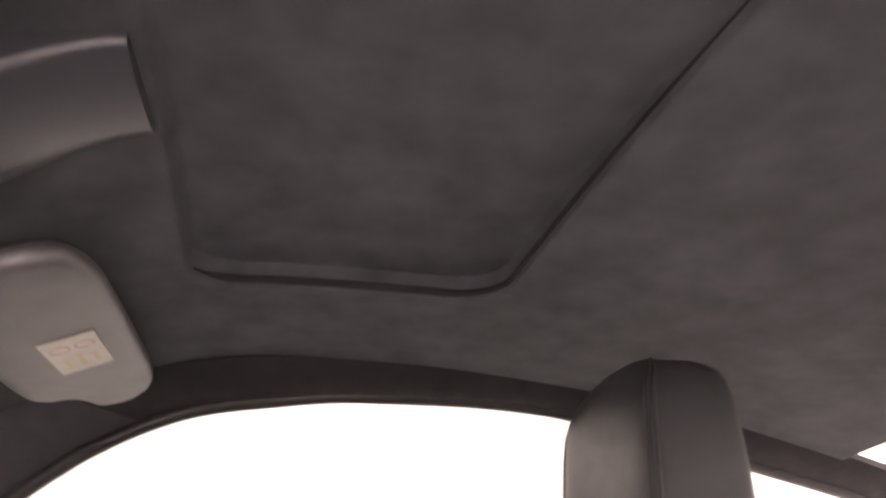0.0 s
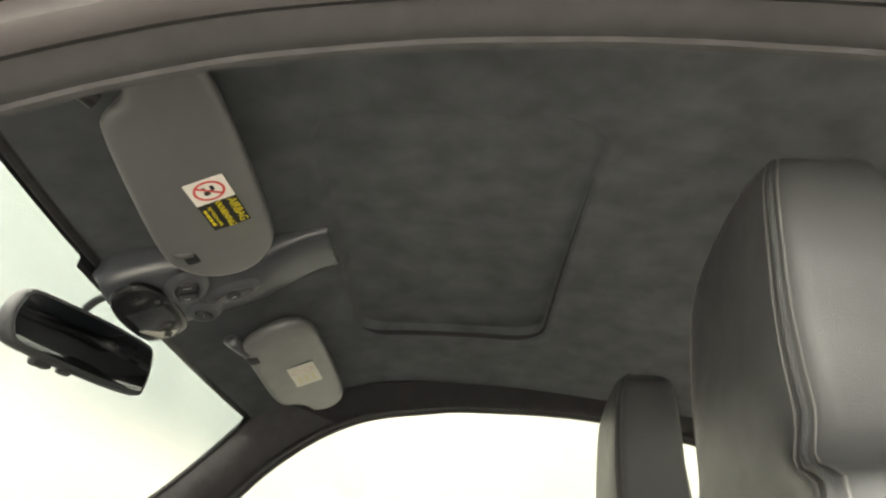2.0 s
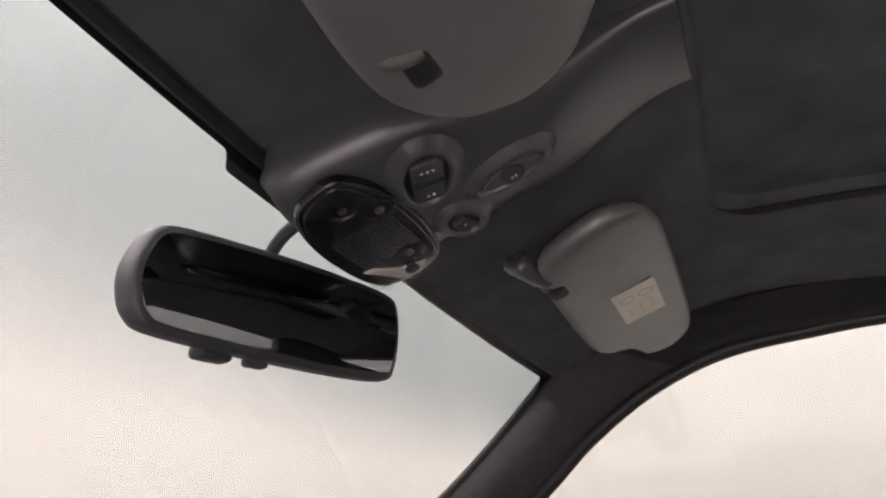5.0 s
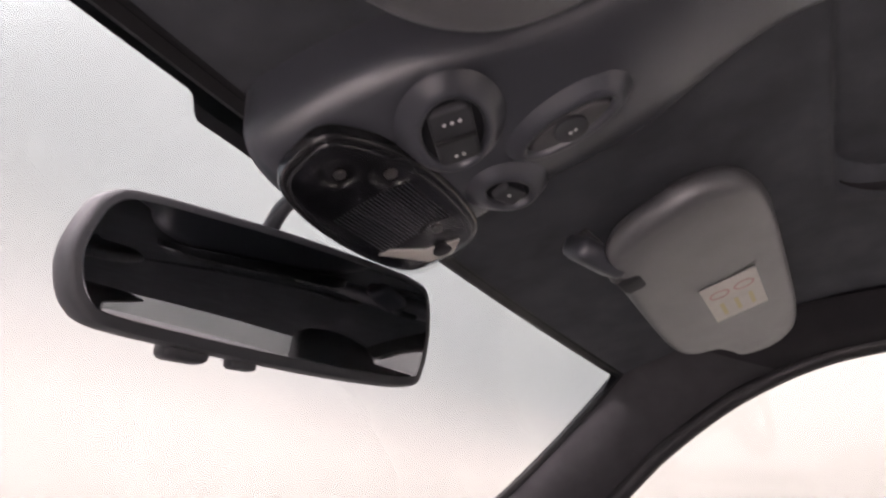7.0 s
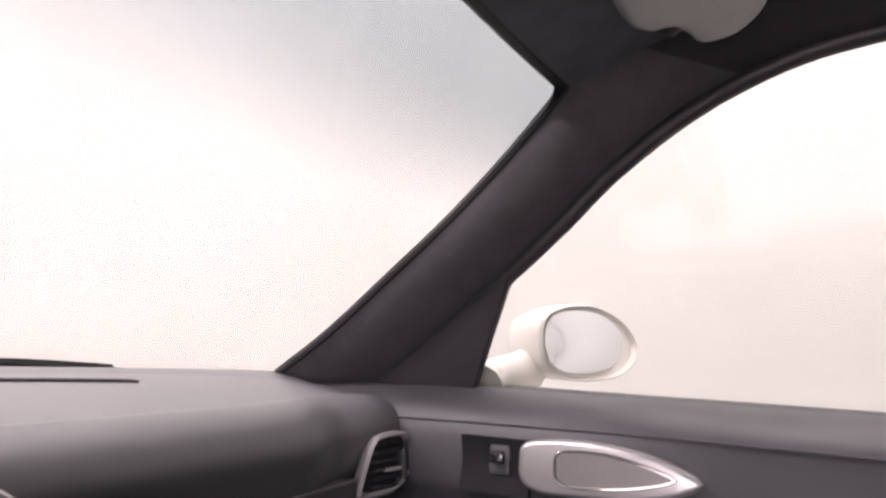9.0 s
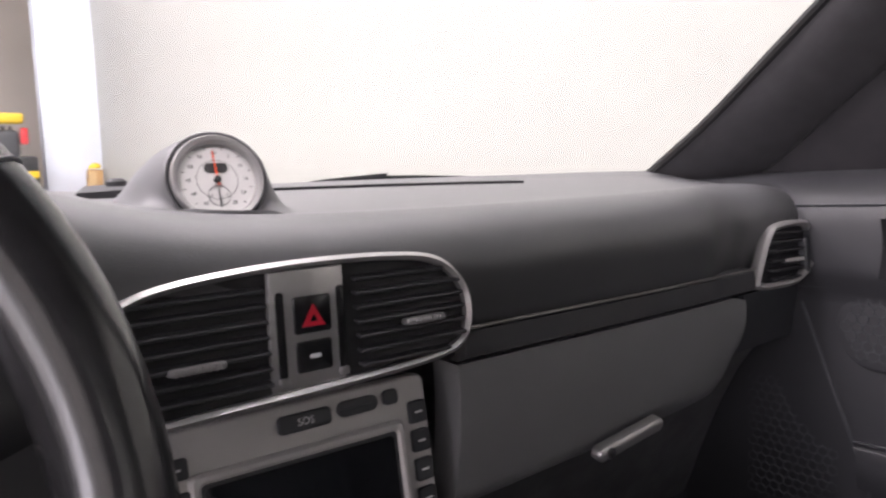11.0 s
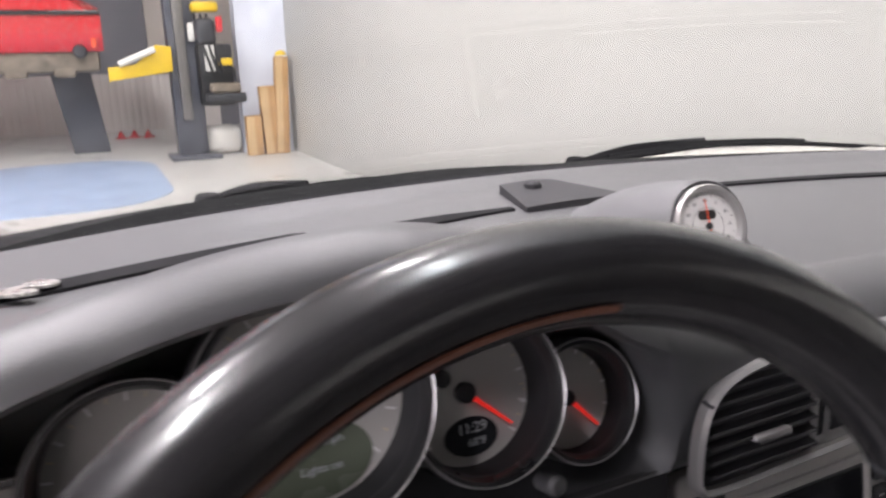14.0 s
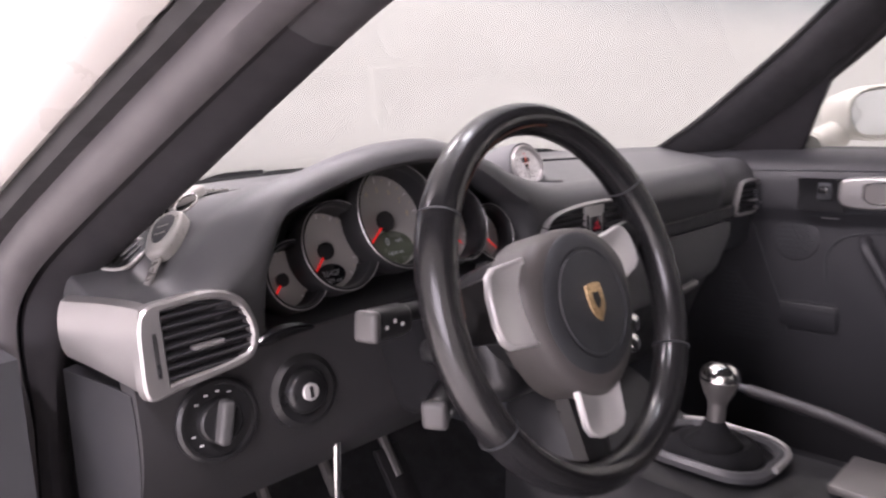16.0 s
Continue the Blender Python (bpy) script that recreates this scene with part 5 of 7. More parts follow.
# ---- mirror, roof console, visors ----
mirror = thing("rear_view_mirror", (-0.007, 0.048, 1.123), "dark interior mirror in a black housing on a thin arm", "mirror")
MM = basis((-0.0073, 0.0476, 1.1234), (-math.sin(0.291) * math.cos(0.048), -math.cos(0.291) * math.cos(0.048), -math.sin(0.048))) @ pose(0, 0, 0, 0, 0, math.degrees(0.0323))
mloop = [tuple(p)[:2] for p in curve([(-0.1185, 0.021, 0), (-0.112, 0.032, 0), (-0.098, 0.0385, 0), (-0.05, 0.041, 0), (0, 0.042, 0), (0.05, 0.041, 0), (0.100, 0.0375, 0), (0.113, 0.027, 0), (0.116, 0.0, 0), (0.112, -0.024, 0), (0.102, -0.034, 0), (0.05, -0.037, 0), (0, -0.037, 0), (-0.05, -0.036, 0), (-0.100, -0.0335, 0), (-0.114, -0.027, 0), (-0.121, -0.015, 0), (-0.1235, 0.002, 0)], 72, True)][::-1]
bm = B()
rings = []
for z, d in ((-0.034, 0.028), (-0.031, 0.016), (-0.024, 0.006), (-0.016, 0.0010), (-0.009, -0.0012), (-0.002, -0.0016), (0.002, -0.0008), (0.004, 0.0022)):
    fat = 0.035 * math.exp(-((z + 0.014) / 0.010) ** 2)
    rings.append([MM @ V((p[0] * (1 + (fat if p[0] < 0 else 0.3 * fat)), p[1] * (1 + 0.5 * fat), z)) for p in inset(mloop, d)])
loft(bm, rings)
shell = part("housing", bm, SOFT_PLASTIC, mirror, "black mirror housing")
bm = B()
plate(bm, inset(mloop, 0.0046), MM, 0.0012, 0.0004, z0=0.0036)
part("mirror_glass", bm, MIRROR_GLASS, mirror, "darkened mirror glass")
bm = B()
block(bm, (0, 0, 0), (0.028, 0.011, 0.018), bev=0.0048, seg=3)
bmesh.ops.transform(bm, matrix=MM @ Matrix.Translation((-0.052, -0.038, -0.014)), verts=bm.verts)
part("sensor_pod", bm, SOFT_PLASTIC, mirror)
bm = B()
block(bm, (0, 0, 0), (0.018, 0.008, 0.012), bev=0.003)
bmesh.ops.transform(bm, matrix=MM @ Matrix.Translation((-0.018, -0.039, -0.010)), verts=bm.verts)
part("dimming_button", bm, SOFT_PLASTIC, mirror)
bm = B()
tube(bm, curve([MM @ V((0.005, 0.01, -0.03)), (0.0, 0.082, 1.160), (-0.010, 0.060, 1.186), (-0.014, 0.03, 1.200)], 20), 0.0055, 12)
part("arm", bm, SOFT_PLASTIC, mirror, "thin black arm")

console = thing("roof_console", (-0.01, -0.1, 1.24), "black roof console with a smoked reading lamp and three switches", "roof console")


def con_low(x, y):
    """Underside of the roof console."""
    return 1.156 - 0.40 * y + 0.017 * x


def con_half(y):
    return lerp(0.080, 0.046, smooth(0.02, 0.20, -y))


rows = []
for i in range(26):
    y = lerp(0.030, -0.258, i / 25)
    half = con_half(y) * (1 if y < 0.0 else lerp(1, 0.72, smooth(0.0, 0.03, y)))
    cx = lerp(-0.022, 0.002, smooth(0.05, 0.25, -y))
    zt = lining_z(0, min(y, 0.03)) + 0.004
    zl = con_low(0, y) if y < 0 else lerp(con_low(0, 0), 1.190, smooth(0, 0.03, y))
    zl = lerp(zl, lining_z(0, y) - 0.012, smooth(0.15, 0.26, -y))
    ring = []
    for k in range(32):
        a = math.pi * k / 31
        s = -math.cos(a)
        flat = max(0.0, math.sin(a)) ** 0.27
        flare = 1.0 + 0.06 * (1 - flat) + (0.26 * math.exp(-((y + 0.15) / 0.055) ** 2) if s > 0 else 0.0)
        ring.append((cx + s * half * flare, y, lerp(zt, zl, flat)))
    rows.append(ring)
bm = B()
loft(bm, rows)
part("console_body", bm, CONSOLE_GREY, console, "black moulded console", sharp=0.9)


def con_at(x, y, lift=0.0):
    return basis((x, y, con_low(x, y)) , (0, -0.371, -0.928), (0, -0.928, 0.371)) @ Matrix.Translation((0, 0, lift))


def con_loop(pts, cx, cy, n=48):
    """Outline on the console underside from (x, y) places, in the local frame of con_at."""
    lp = [tuple(p)[:2] for p in curve([(a - cx, -(b - cy) / 0.928, 0) for a, b in pts], n, True)]
    return ccw(lp)


LX, LY = -0.022, -0.030
CL = con_at(LX, LY)
lens_loop = con_loop([(-0.094, -0.047), (-0.096, -0.028), (-0.082, -0.006), (-0.03, 0.004), (0.035, -0.001), (0.050, -0.022), (0.042, -0.054), (0.0, -0.064), (-0.055, -0.062)], LX, LY, 56)
bm = B()
plate(bm, lens_loop, CL, 0.008, 0.003, z0=-0.004)
part("lens_rim", bm, GLOSS_BLACK, console)
bm = B()
plate(bm, inset(lens_loop, 0.004), CL, 0.0045, 0.002, z0=0.001)
lens = part("reading_lamp_lens", bm, SMOKED, console, "smoked clear lens with lamp bulbs behind")
for k in range(22):
    bm = B()
    block(bm, (0, 0, 0), (0.05, 0.0006, 0.0006), bev=0)
    bmesh.ops.transform(bm, matrix=CL @ Matrix.Translation((0.004, -0.022 + k * 0.0022, 0.0056)), verts=bm.verts)
    part("lens_rib", bm, CONSOLE_GREY, lens)
for a, b, r in ((-0.050, 0.004, 0.011), (-0.030, 0.022, 0.012), (0.035, 0.012, 0.011)):
    bm = B()
    lathe(bm, CL @ Matrix.Translation((a, b, 0)), [(r, 0.004), (r, 0.0062), (r * 0.8, 0.0068), (r * 0.7, 0.0055), (r * 0.3, 0.0052)], 28)
    bulb = part("bulb_well", bm, GLOSS_BLACK, lens, "dark bulb well")
    bm = B()
    lathe(bm, CL @ Matrix.Translation((a, b, 0)), [(r * 0.32, 0.005), (r * 0.28, 0.0068), (r * 0.1, 0.0072)], 16)
    part("bulb", bm, DARK_SILVER, bulb)
bm = B()
plate(bm, ccw([(0.028, -0.026), (0.062, -0.010), (0.066, 0.006), (0.056, 0.016), (0.048, -0.004), (0.030, -0.018)]), CL, 0.0066, 0.001)
part("lens_window", bm, PALE_PAPER, lens, "pale lamp cover")
bm = B()
lathe(bm, CL @ Matrix.Translation((0.056, 0.003, 0)), [(0.006, 0.004), (0.006, 0.0075), (0.004, 0.008)], 20)
part("microphone", bm, BLACK, lens)


bm = B()
plate(bm, inset(lens_loop, 0.0045), CL, 0.0008, 0.0002, z0=0.0078)
part("lens_cover", bm, DIAL_GLASS, lens, "clear lens cover")


def roof_switch(x, y, w, h, turn, dots, kind):
    m = con_at(x, y, 0.0012) @ pose(0, 0, 0, 0, 0, turn)
    loop = [(w / 2 * math.cos(2 * math.pi * i / 40), h / 2 * math.sin(2 * math.pi * i / 40)) for i in range(40)]
    bm = B()
    loft(bm, [[m @ V((p[0], p[1], z)) for p in inset(loop, -d)] for d, z in ((0.011, -0.0030), (0.008, -0.0006), (0.005, 0.0022), (0.0025, 0.0042), (0.0005, 0.0048), (-0.0012, 0.0042), (-0.0022, 0.0005))], caps=False)
    part("switch_collar", bm, CONSOLE_GREY, console, "raised black collar round a switch", sharp=1.2)
    bm = B()
    plate(bm, inset(loop, 0.002), m, 0.0008)
    well = part("switch_well", bm, BLACK, console)
    bm = B()
    if kind == "rocker":
        plate(bm, rrect(w * 0.74, h * 0.62, 0.004), m, 0.0060, 0.002)
        part("rocker", bm, SOFT_PLASTIC, console)
        bm = B()
        block(bm, (0, 0, 0.0062), (0.003, h * 0.6, 0.003), bev=0.001)
        bmesh.ops.transform(bm, matrix=m, verts=bm.verts)
        part("rocker_ridge", bm, BLACK, console)
    elif kind == "round":
        plate(bm, inset(loop, 0.004), m, 0.0040, 0.0015)
        part("oval_pad", bm, GREY_PLASTIC, console, "grey oval switch pad")
        bm = B()
        lathe(bm, m, [(0.0095, 0.003), (0.0095, 0.006), (0.0085, 0.0068), (0.001, 0.0072)], 28)
        part("round_button", bm, SOFT_PLASTIC, console)
    else:
        plate(bm, rrect(w * 0.5, h * 0.55, 0.003), m, 0.0060, 0.002)
        part("push_button", bm, SOFT_PLASTIC, console)
    for dx, dy in dots:
        bm = B()
        lathe(bm, m @ Matrix.Translation((dx, dy, 0.0061 if kind != "round" else 0.0071)), [(0.0011, 0), (0.0011, 0.0003), (0.0002, 0.0004)], 10)
        part("switch_dot", bm, WHITE_INK, console)


roof_switch(-0.052, -0.087, 0.055, 0.036, -20, [(-0.012, -0.004), (-0.012, 0.0), (-0.012, 0.004), (0.014, -0.002), (0.014, 0.002)], "rocker")
roof_switch(-0.008, -0.131, 0.026, 0.056, 4, [(0, 0.002), (0.0, -0.001)], "round")
roof_switch(0.020, -0.084, 0.036, 0.024, 20, [(-0.002, 0.001)], "push")


# ---- sun visors ----
def visor(sign, dy, label):
    t = thing("sun_visor", (0.3 * sign, -0.18, 1.215), label, "sun visor", "sun visors")
    y0 = -0.18 + dy
    zref = (1.196 if sign > 0 else 1.1727)
    nrm = V((0.017, -0.40, -1.0)).normalized()
    m = basis((0.28 * sign, y0, zref), nrm, (0.0, -0.93, 0.37))
    pts = [(0.135, -0.154), (0.125, -0.190), (0.147, -0.222), (0.20, -0.240), (0.36, -0.248), (0.445, -0.246), (0.470, -0.225), (0.468, -0.192), (0.440, -0.180), (0.425, -0.160), (0.402, -0.150), (0.30, -0.135), (0.21, -0.126), (0.166, -0.132)]
    if sign > 0:
        pts = [(0.110, -0.142), (0.150, -0.128), (0.20, -0.125), (0.357, -0.120), (0.405, -0.129), (0.422, -0.148), (0.452, -0.158), (0.482, -0.166), (0.494, -0.196), (0.465, -0.222), (0.40, -0.231), (0.308, -0.234), (0.194, -0.236), (0.145, -0.235), (0.108, -0.226), (0.092, -0.205), (0.092, -0.180)]
    lp = [tuple(p)[:2] for p in curve([((x - 0.28) * sign, -(y + 0.18) / 0.928, 0) for x, y in pts], 84, True)]
    lp = ccw(lp)
    bm = B()
    rings = []
    for z, d in ((-0.020, 0.014), (-0.0175, 0.006), (-0.013, 0.0015), (-0.0085, 0.0), (-0.004, 0.0012), (-0.0005, 0.004), (0.0012, 0.0075), (0.0020, 0.011)):
        rings.append([m @ V((p[0], p[1], z)) for p in inset(lp, d)])
    mid = V((sum(p[0] for p in lp) / len(lp), sum(p[1] for p in lp) / len(lp)))
    edge = inset(lp, 0.011)
    for k in (0.85, 0.65, 0.4, 0.12):
        rings.append([m @ V((mid.x + (p[0] - mid.x) * k, mid.y + (p[1] - mid.y) * k, 0.0020 + 0.0035 * (1 - k * k))) for p in edge])
    loft(bm, rings)
    part("visor_panel", bm, VISOR_CLOTH, t, "padded dark grey visor panel", sharp=1.0)
    bm = B()
    cx, cy = (-0.024, -0.016) if sign > 0 else (0.0, 0.0)
    if sign > 0:
        a, b = m @ V((-0.142, -0.052, -0.010)), m @ V((-0.122, -0.053, -0.004))
        tube(bm, curve([a + V((-0.02, 0.012, 0.012)), a, b], 12), 0.0062, 12)
    else:
        tube(bm, curve([m @ V(p) for p in ((0.073, -0.048, -0.006), (0.075, -0.042, 0.0010), (0.078, -0.034, 0.0022), (0.080, -0.027, 0.0015))], 14), 0.0042, 10)
    part("clip_pin", bm, GREY_PLASTIC, t, "smooth grey clip pin")
    if sign > 0:
        bm = B()
        block(bm, m @ V((-0.145, -0.058, -0.015)), (0.044, 0.028, 0.018), bev=0.007, rot=pose(0, 0, 0, 25, 10, -30), seg=3)
        part("clip_bracket", bm, CONSOLE_GREY, t, "black clip bracket")
    bm = B()
    block(bm, m @ V((-0.088 * sign + cx, -0.031 + cy, -0.002)), (0.028, 0.020, 0.013), bev=0.0064, rot=m.to_3x3().to_4x4(), seg=4)
    part("clip_pocket", bm, BLACK, t, "black clip pocket")
    bm = B()
    tube(bm, curve([m @ V((0.158 * sign, -0.022, -0.012)), m @ V((0.172 * sign, -0.03, -0.018)), m @ V((0.180 * sign, -0.045, -0.034))], 12), [0.008] * 6 + [0.011] * 6, 12)
    part("pivot_arm", bm, BLACK_SATIN, t, "dark pivot arm")
    return t, m


dv, DVM = visor(-1, 0.0, "dark grey driver sun visor with an airbag warning sticker")
pv, PVM = visor(1, 0.022, "dark grey passenger sun visor with a faded label")


def on_visor(m, sign, x, y, lift, y_ref):
    return m @ Matrix.Translation(((x - 0.28 * sign), -(y - y_ref) / 0.928, lift))


# warning sticker on the driver visor
sticker = thing("warning_sticker", (-0.27, -0.20, 1.185), "white and black airbag warning sticker with yellow letters", "sticker")
SM = on_visor(DVM, -1, -0.279, -0.2045, 0.0057, -0.18) @ pose(0, 0, 0, 0, 0, 3)
bm = B()
plate(bm, rrect(0.086, 0.040, 0.001, 2), SM, 0.0004)
part("backing", bm, INK, sticker, "black sticker field")
bm = B()
plate(bm, rrect(0.038, 0.040, 0.001, 2), SM @ Matrix.Translation((-0.0245, 0, 0.0004)), 0.0003)
part("white_field", bm, PAPER, sticker, "white sticker field")
bm = B()
el = [(0.0155 * math.cos(2 * math.pi * i / 40), 0.0155 * math.sin(2 * math.pi * i / 40)) for i in range(40)]
frame_ring(bm, el, inset(el, 0.0026), SM @ Matrix.Translation((-0.0245, 0, 0.0006)), 0.0005, 0.0001)
part("prohibition_ring", bm, RED_INK, sticker, "red ring")
bm = B()
block(bm, (0, 0, 0), (0.0026, 0.028, 0.0004), bev=0)
bmesh.ops.transform(bm, matrix=SM @ Matrix.Translation((-0.0245, 0, 0.0010)) @ pose(0, 0, 0, 0, 0, -42), verts=bm.verts)
part("prohibition_bar", bm, RED_INK, sticker)
for dx, dy, w, h in ((-0.003, 0.004, 0.008, 0.004), (0.003, -0.003, 0.006, 0.006), (-0.005, -0.004, 0.004, 0.003)):
    bm = B()
    plate(bm, rrect(w, h, 0.001, 2), SM @ Matrix.Translation((-0.0245 + dx, dy, 0.0007)), 0.0002)
    part("pictogram", bm, INK, sticker)
lettering("AIRBAG", 0.0125, SM @ Matrix.Translation((0.0195, 0.0135, 0.0006)), YELLOW_INK, sticker)
lettering("WARNING", 0.0100, SM @ Matrix.Translation((0.0195, 0.0, 0.0006)), YELLOW_INK, sticker)
lettering("FLIP VISOR OVER", 0.0050, SM @ Matrix.Translation((0.0195, -0.0105, 0.0006)), YELLOW_INK, sticker)
for i in range(4):
    bm = B()
    plate(bm, rrect(0.0066, 0.0030, 0.0004, 1), SM @ Matrix.Translation((0.0195 - 0.0120 + i * 0.0080, -0.0163, 0.0004)), 0.0002)
    part("small_print", bm, YELLOW_INK, sticker)

FADED_RED = mat("faded_red_print", (0.58, 0.36, 0.33), 0.5, vary=0.1)
FADED_YELLOW = mat("faded_yellow_print", (0.62, 0.56, 0.30), 0.5, vary=0.1)
label = thing("visor_label", (0.26, -0.17, 1.19), "sun-faded white warning label on the passenger visor", "sticker")
PM = on_visor(PVM, 1, 0.2765, -0.167, 0.0057, -0.158) @ pose(0, 0, 0, 0, 0, -1)
bm = B()
plate(bm, rrect(0.090, 0.045, 0.001, 2), PM, 0.0004)
part("paper", bm, PALE_PAPER, label)
for dx in (-0.020,):
    for dy in (-0.010, 0.010):
        bm = B()
        el = [(0.0085 * math.cos(2 * math.pi * i / 30), 0.0085 * math.sin(2 * math.pi * i / 30)) for i in range(30)]
        frame_ring(bm, el, inset(el, 0.0018), PM @ Matrix.Translation((dx, dy, 0.0004)), 0.0003, 0.0001)
        part("faded_ring", bm, FADED_RED, label)
for k in range(3):
    bm = B()
    plate(bm, rrect(0.030, 0.0035, 0.0005, 1), PM @ Matrix.Translation((0.018, -0.012 + 0.012 * k, 0.0004)), 0.0002)
    part("faded_bar", bm, FADED_YELLOW, label)


# ---- seats ----
def seat(x0, dy, dz, label):
    t = thing("sports_seat", (x0, -0.45, 0.27), label, "car seat", "front seats")
    spec = [  # z, y of the front, half width, depth
        (0.40, -0.575, 0.245, 0.15), (0.50, -0.585, 0.255, 0.155), (0.62, -0.60, 0.262, 0.15), (0.75, -0.62, 0.26, 0.145), (0.86, -0.635, 0.235, 0.13), (0.90, -0.640, 0.150, 0.120),
        (0.94, -0.641, 0.131, 0.118), (1.00, -0.641, 0.128, 0.112), (1.05, -0.644, 0.128, 0.108), (1.09, -0.649, 0.126, 0.102), (1.110, -0.654, 0.122, 0.095), (1.126, -0.664, 0.113, 0.080), (1.134, -0.678, 0.088, 0.052)]
    pts = curve([(s[0], s[1], s[2]) for s in spec], 46)
    deps = curve([(s[3], 0, 0) for s in spec], 46)
    rings = []

    def skin(p, d, a, out=0.0):
        """Point of the backrest at the angle a of one level; out lifts it off the leather."""
        z, yf, hw = p
        c, s = math.cos(a), math.sin(a)
        px = hw * math.copysign(abs(c) ** (0.26 if s < 0 else 0.42), c)
        py = d.x / 2 * math.copysign(abs(s) ** 0.34, s)
        bol = 0.035 * smooth(0.55, 0.95, abs(px) / hw) * (1 - smooth(0.84, 0.94, z)) * (1 if s > 0 else 0)
        hollow = 0.006 * (1 - (px / hw) ** 2) * (1 if s > 0 else 0) * smooth(0.95, 1.05, z)
        return V((x0 + px + math.copysign(out, c), yf + dy - d.x / 2 + py + bol - hollow + (out if s > 0 else 0), z + dz + 0.026 * (1 - min(1, (px / 0.125) ** 2)) * smooth(1.04, 1.13, z)))

    for p, d in zip(pts, deps):
        rings.append([skin(p, d, 2 * math.pi * k / 64) for k in range(64)])
    bm = B()
    loft(bm, rings)
    back = part("backrest", bm, SEAT_LEATHER, t, "black leather backrest with a built-in head support", sharp=1.2)
    for mirrored in (False, True):
        for a, wide in ((0.60, 0.0022), (0.44, 0.0010), (0.76, 0.0010)):
            bm = B()
            line = [skin(p, d, math.pi - a if mirrored else a, 0.0004) for p, d in list(zip(pts, deps))[12:]]
            tube(bm, line, wide, 6)
            part("piped_seam" if wide > 0.0015 else "stitch_line", bm, SEAT_LEATHER if wide > 0.0015 else STITCH, back)
    bm = B()
    rings = []
    for i in range(16):
        u = i / 15
        y = lerp(-0.60, -0.13, u) + dy * 0.5
        hw = 0.255 - 0.03 * smooth(0.7, 1, u)
        zt = 0.44 + 0.03 * math.sin(math.pi * u) + 0.02 * u
        ring = []
        for k in range(28):
            a = 2 * math.pi * k / 28
            c, s = math.cos(a), math.sin(a)
            px = hw * math.copysign(abs(c) ** 0.5, c)
            bol = 0.04 * smooth(0.6, 0.95, abs(px) / hw) * (1 if s > 0 else 0)
            ring.append((x0 + px, y, zt - 0.075 + 0.075 * math.copysign(abs(s) ** 0.6, s) + bol))
        rings.append(ring)
    loft(bm, rings)
    part("seat_cushion", bm, SEAT_LEATHER, t, "black leather cushion", sharp=1.2)
    bm = B()
    block(bm, (x0, -0.36 + dy * 0.5, 0.30), (0.40, 0.46, 0.10), bev=0.01)
    part("seat_base", bm, SOFT_PLASTIC, t)
    return t


seat(-0.315, -0.025, -0.003, "black leather driver sports seat with piped seams")
seat(0.335, -0.020, 0.053, "black leather passenger sports seat with piped seams")

# ---- passenger door ----
pdoor = thing("passenger_door", (0.70, -0.2, 0.25), "closed passenger door with black panel and silver handle shell", "car door")
DX = table([0.22, 0.30, 0.45, 0.52, 0.60, 0.70, 0.735, 0.75, 0.80, 0.83, 0.85, 0.862], [0.66, 0.652, 0.640, 0.632, 0.625, 0.622, 0.618, 0.606, 0.606, 0.616, 0.640, 0.690])


def door_x(y, z):
    return DX(z) + 0.02 * smooth(0.18, 0.40, y)


bm = B()
rows = []
for i in range(40):
    y = lerp(0.40, -0.86, i / 39)
    rows.append([(door_x(y, z), y, z) for z in [lerp(0.22, 0.862, k / 44) for k in range(45)]])
slab(bm, rows, 0.05, offset=(0.09, 0, 0))
panel = part("door_panel", bm, DOOR_VINYL, pdoor, "black soft door panel")
bm = B()
rows = [[(lerp(0.80, 0.86, math.sin(math.pi * k / 12)), lerp(0.42, -0.88, i / 9), lerp(0.24, 0.85, k / 12)) for k in range(13)] for i in range(10)]
slab(bm, rows, 0.02, offset=(0.014, 0, 0))
part("outer_skin", bm, CREAM, pdoor, "cream painted outer skin")
bm = B()
edge = table([0.83, 0.86, 0.93, 1.006, 1.058, 1.114, 1.173, 1.213, 1.24], [0.362, 0.302, 0.202, 0.103, 0.038, -0.027, -0.115, -0.215, -0.40])
rows = [[(0.70 - 0.32 * (z - 0.87), lerp(edge(z), -0.95, i / 20), z) for z in (0.84, 0.90, 0.95, 1.0, 1.05, 1.10, 1.15, 1.20, 1.235)] for i in range(21)]
slab(bm, rows, 0.004)
pane = part("window_pane", bm, SIDE_GLASS, pdoor, "clear side window")
pane.visible_shadow = False
bm = B()
plate(bm, ccw([(0.30, 0.86), (0.163, 0.85), (0.100, 1.002), (0.18, 0.95)]), Matrix(((0, 0, -1, 0.682), (1, 0, 0, 0), (0, 1, 0, 0), (0, 0, 0, 1))) @ Matrix(((1, 0, 0, 0), (0, 1, 0, 0), (0, 0.30, 1, -0.27), (0, 0, 0, 1))), 0.012, 0.003)
part("mirror_triangle", bm, DARK_SHADED_TRIM, pdoor, "black triangle at the window corner")
bm = B()
tube(bm, [(0.700, 0.166, 0.858), (0.662, 0.104, 1.002)], 0.0022, 8)
part("triangle_bead", bm, SILVER, pdoor)
DM = Matrix(((0, 0, -1, 0.603), (-1, 0, 0, 0), (0, 1, 0, 0), (0, 0, 0, 1)))  # local x = -y, local y = z, out of the panel


def on_door(y, z, x=0.603):
    m = DM.copy()
    m.translation = (x, y, z)
    return m


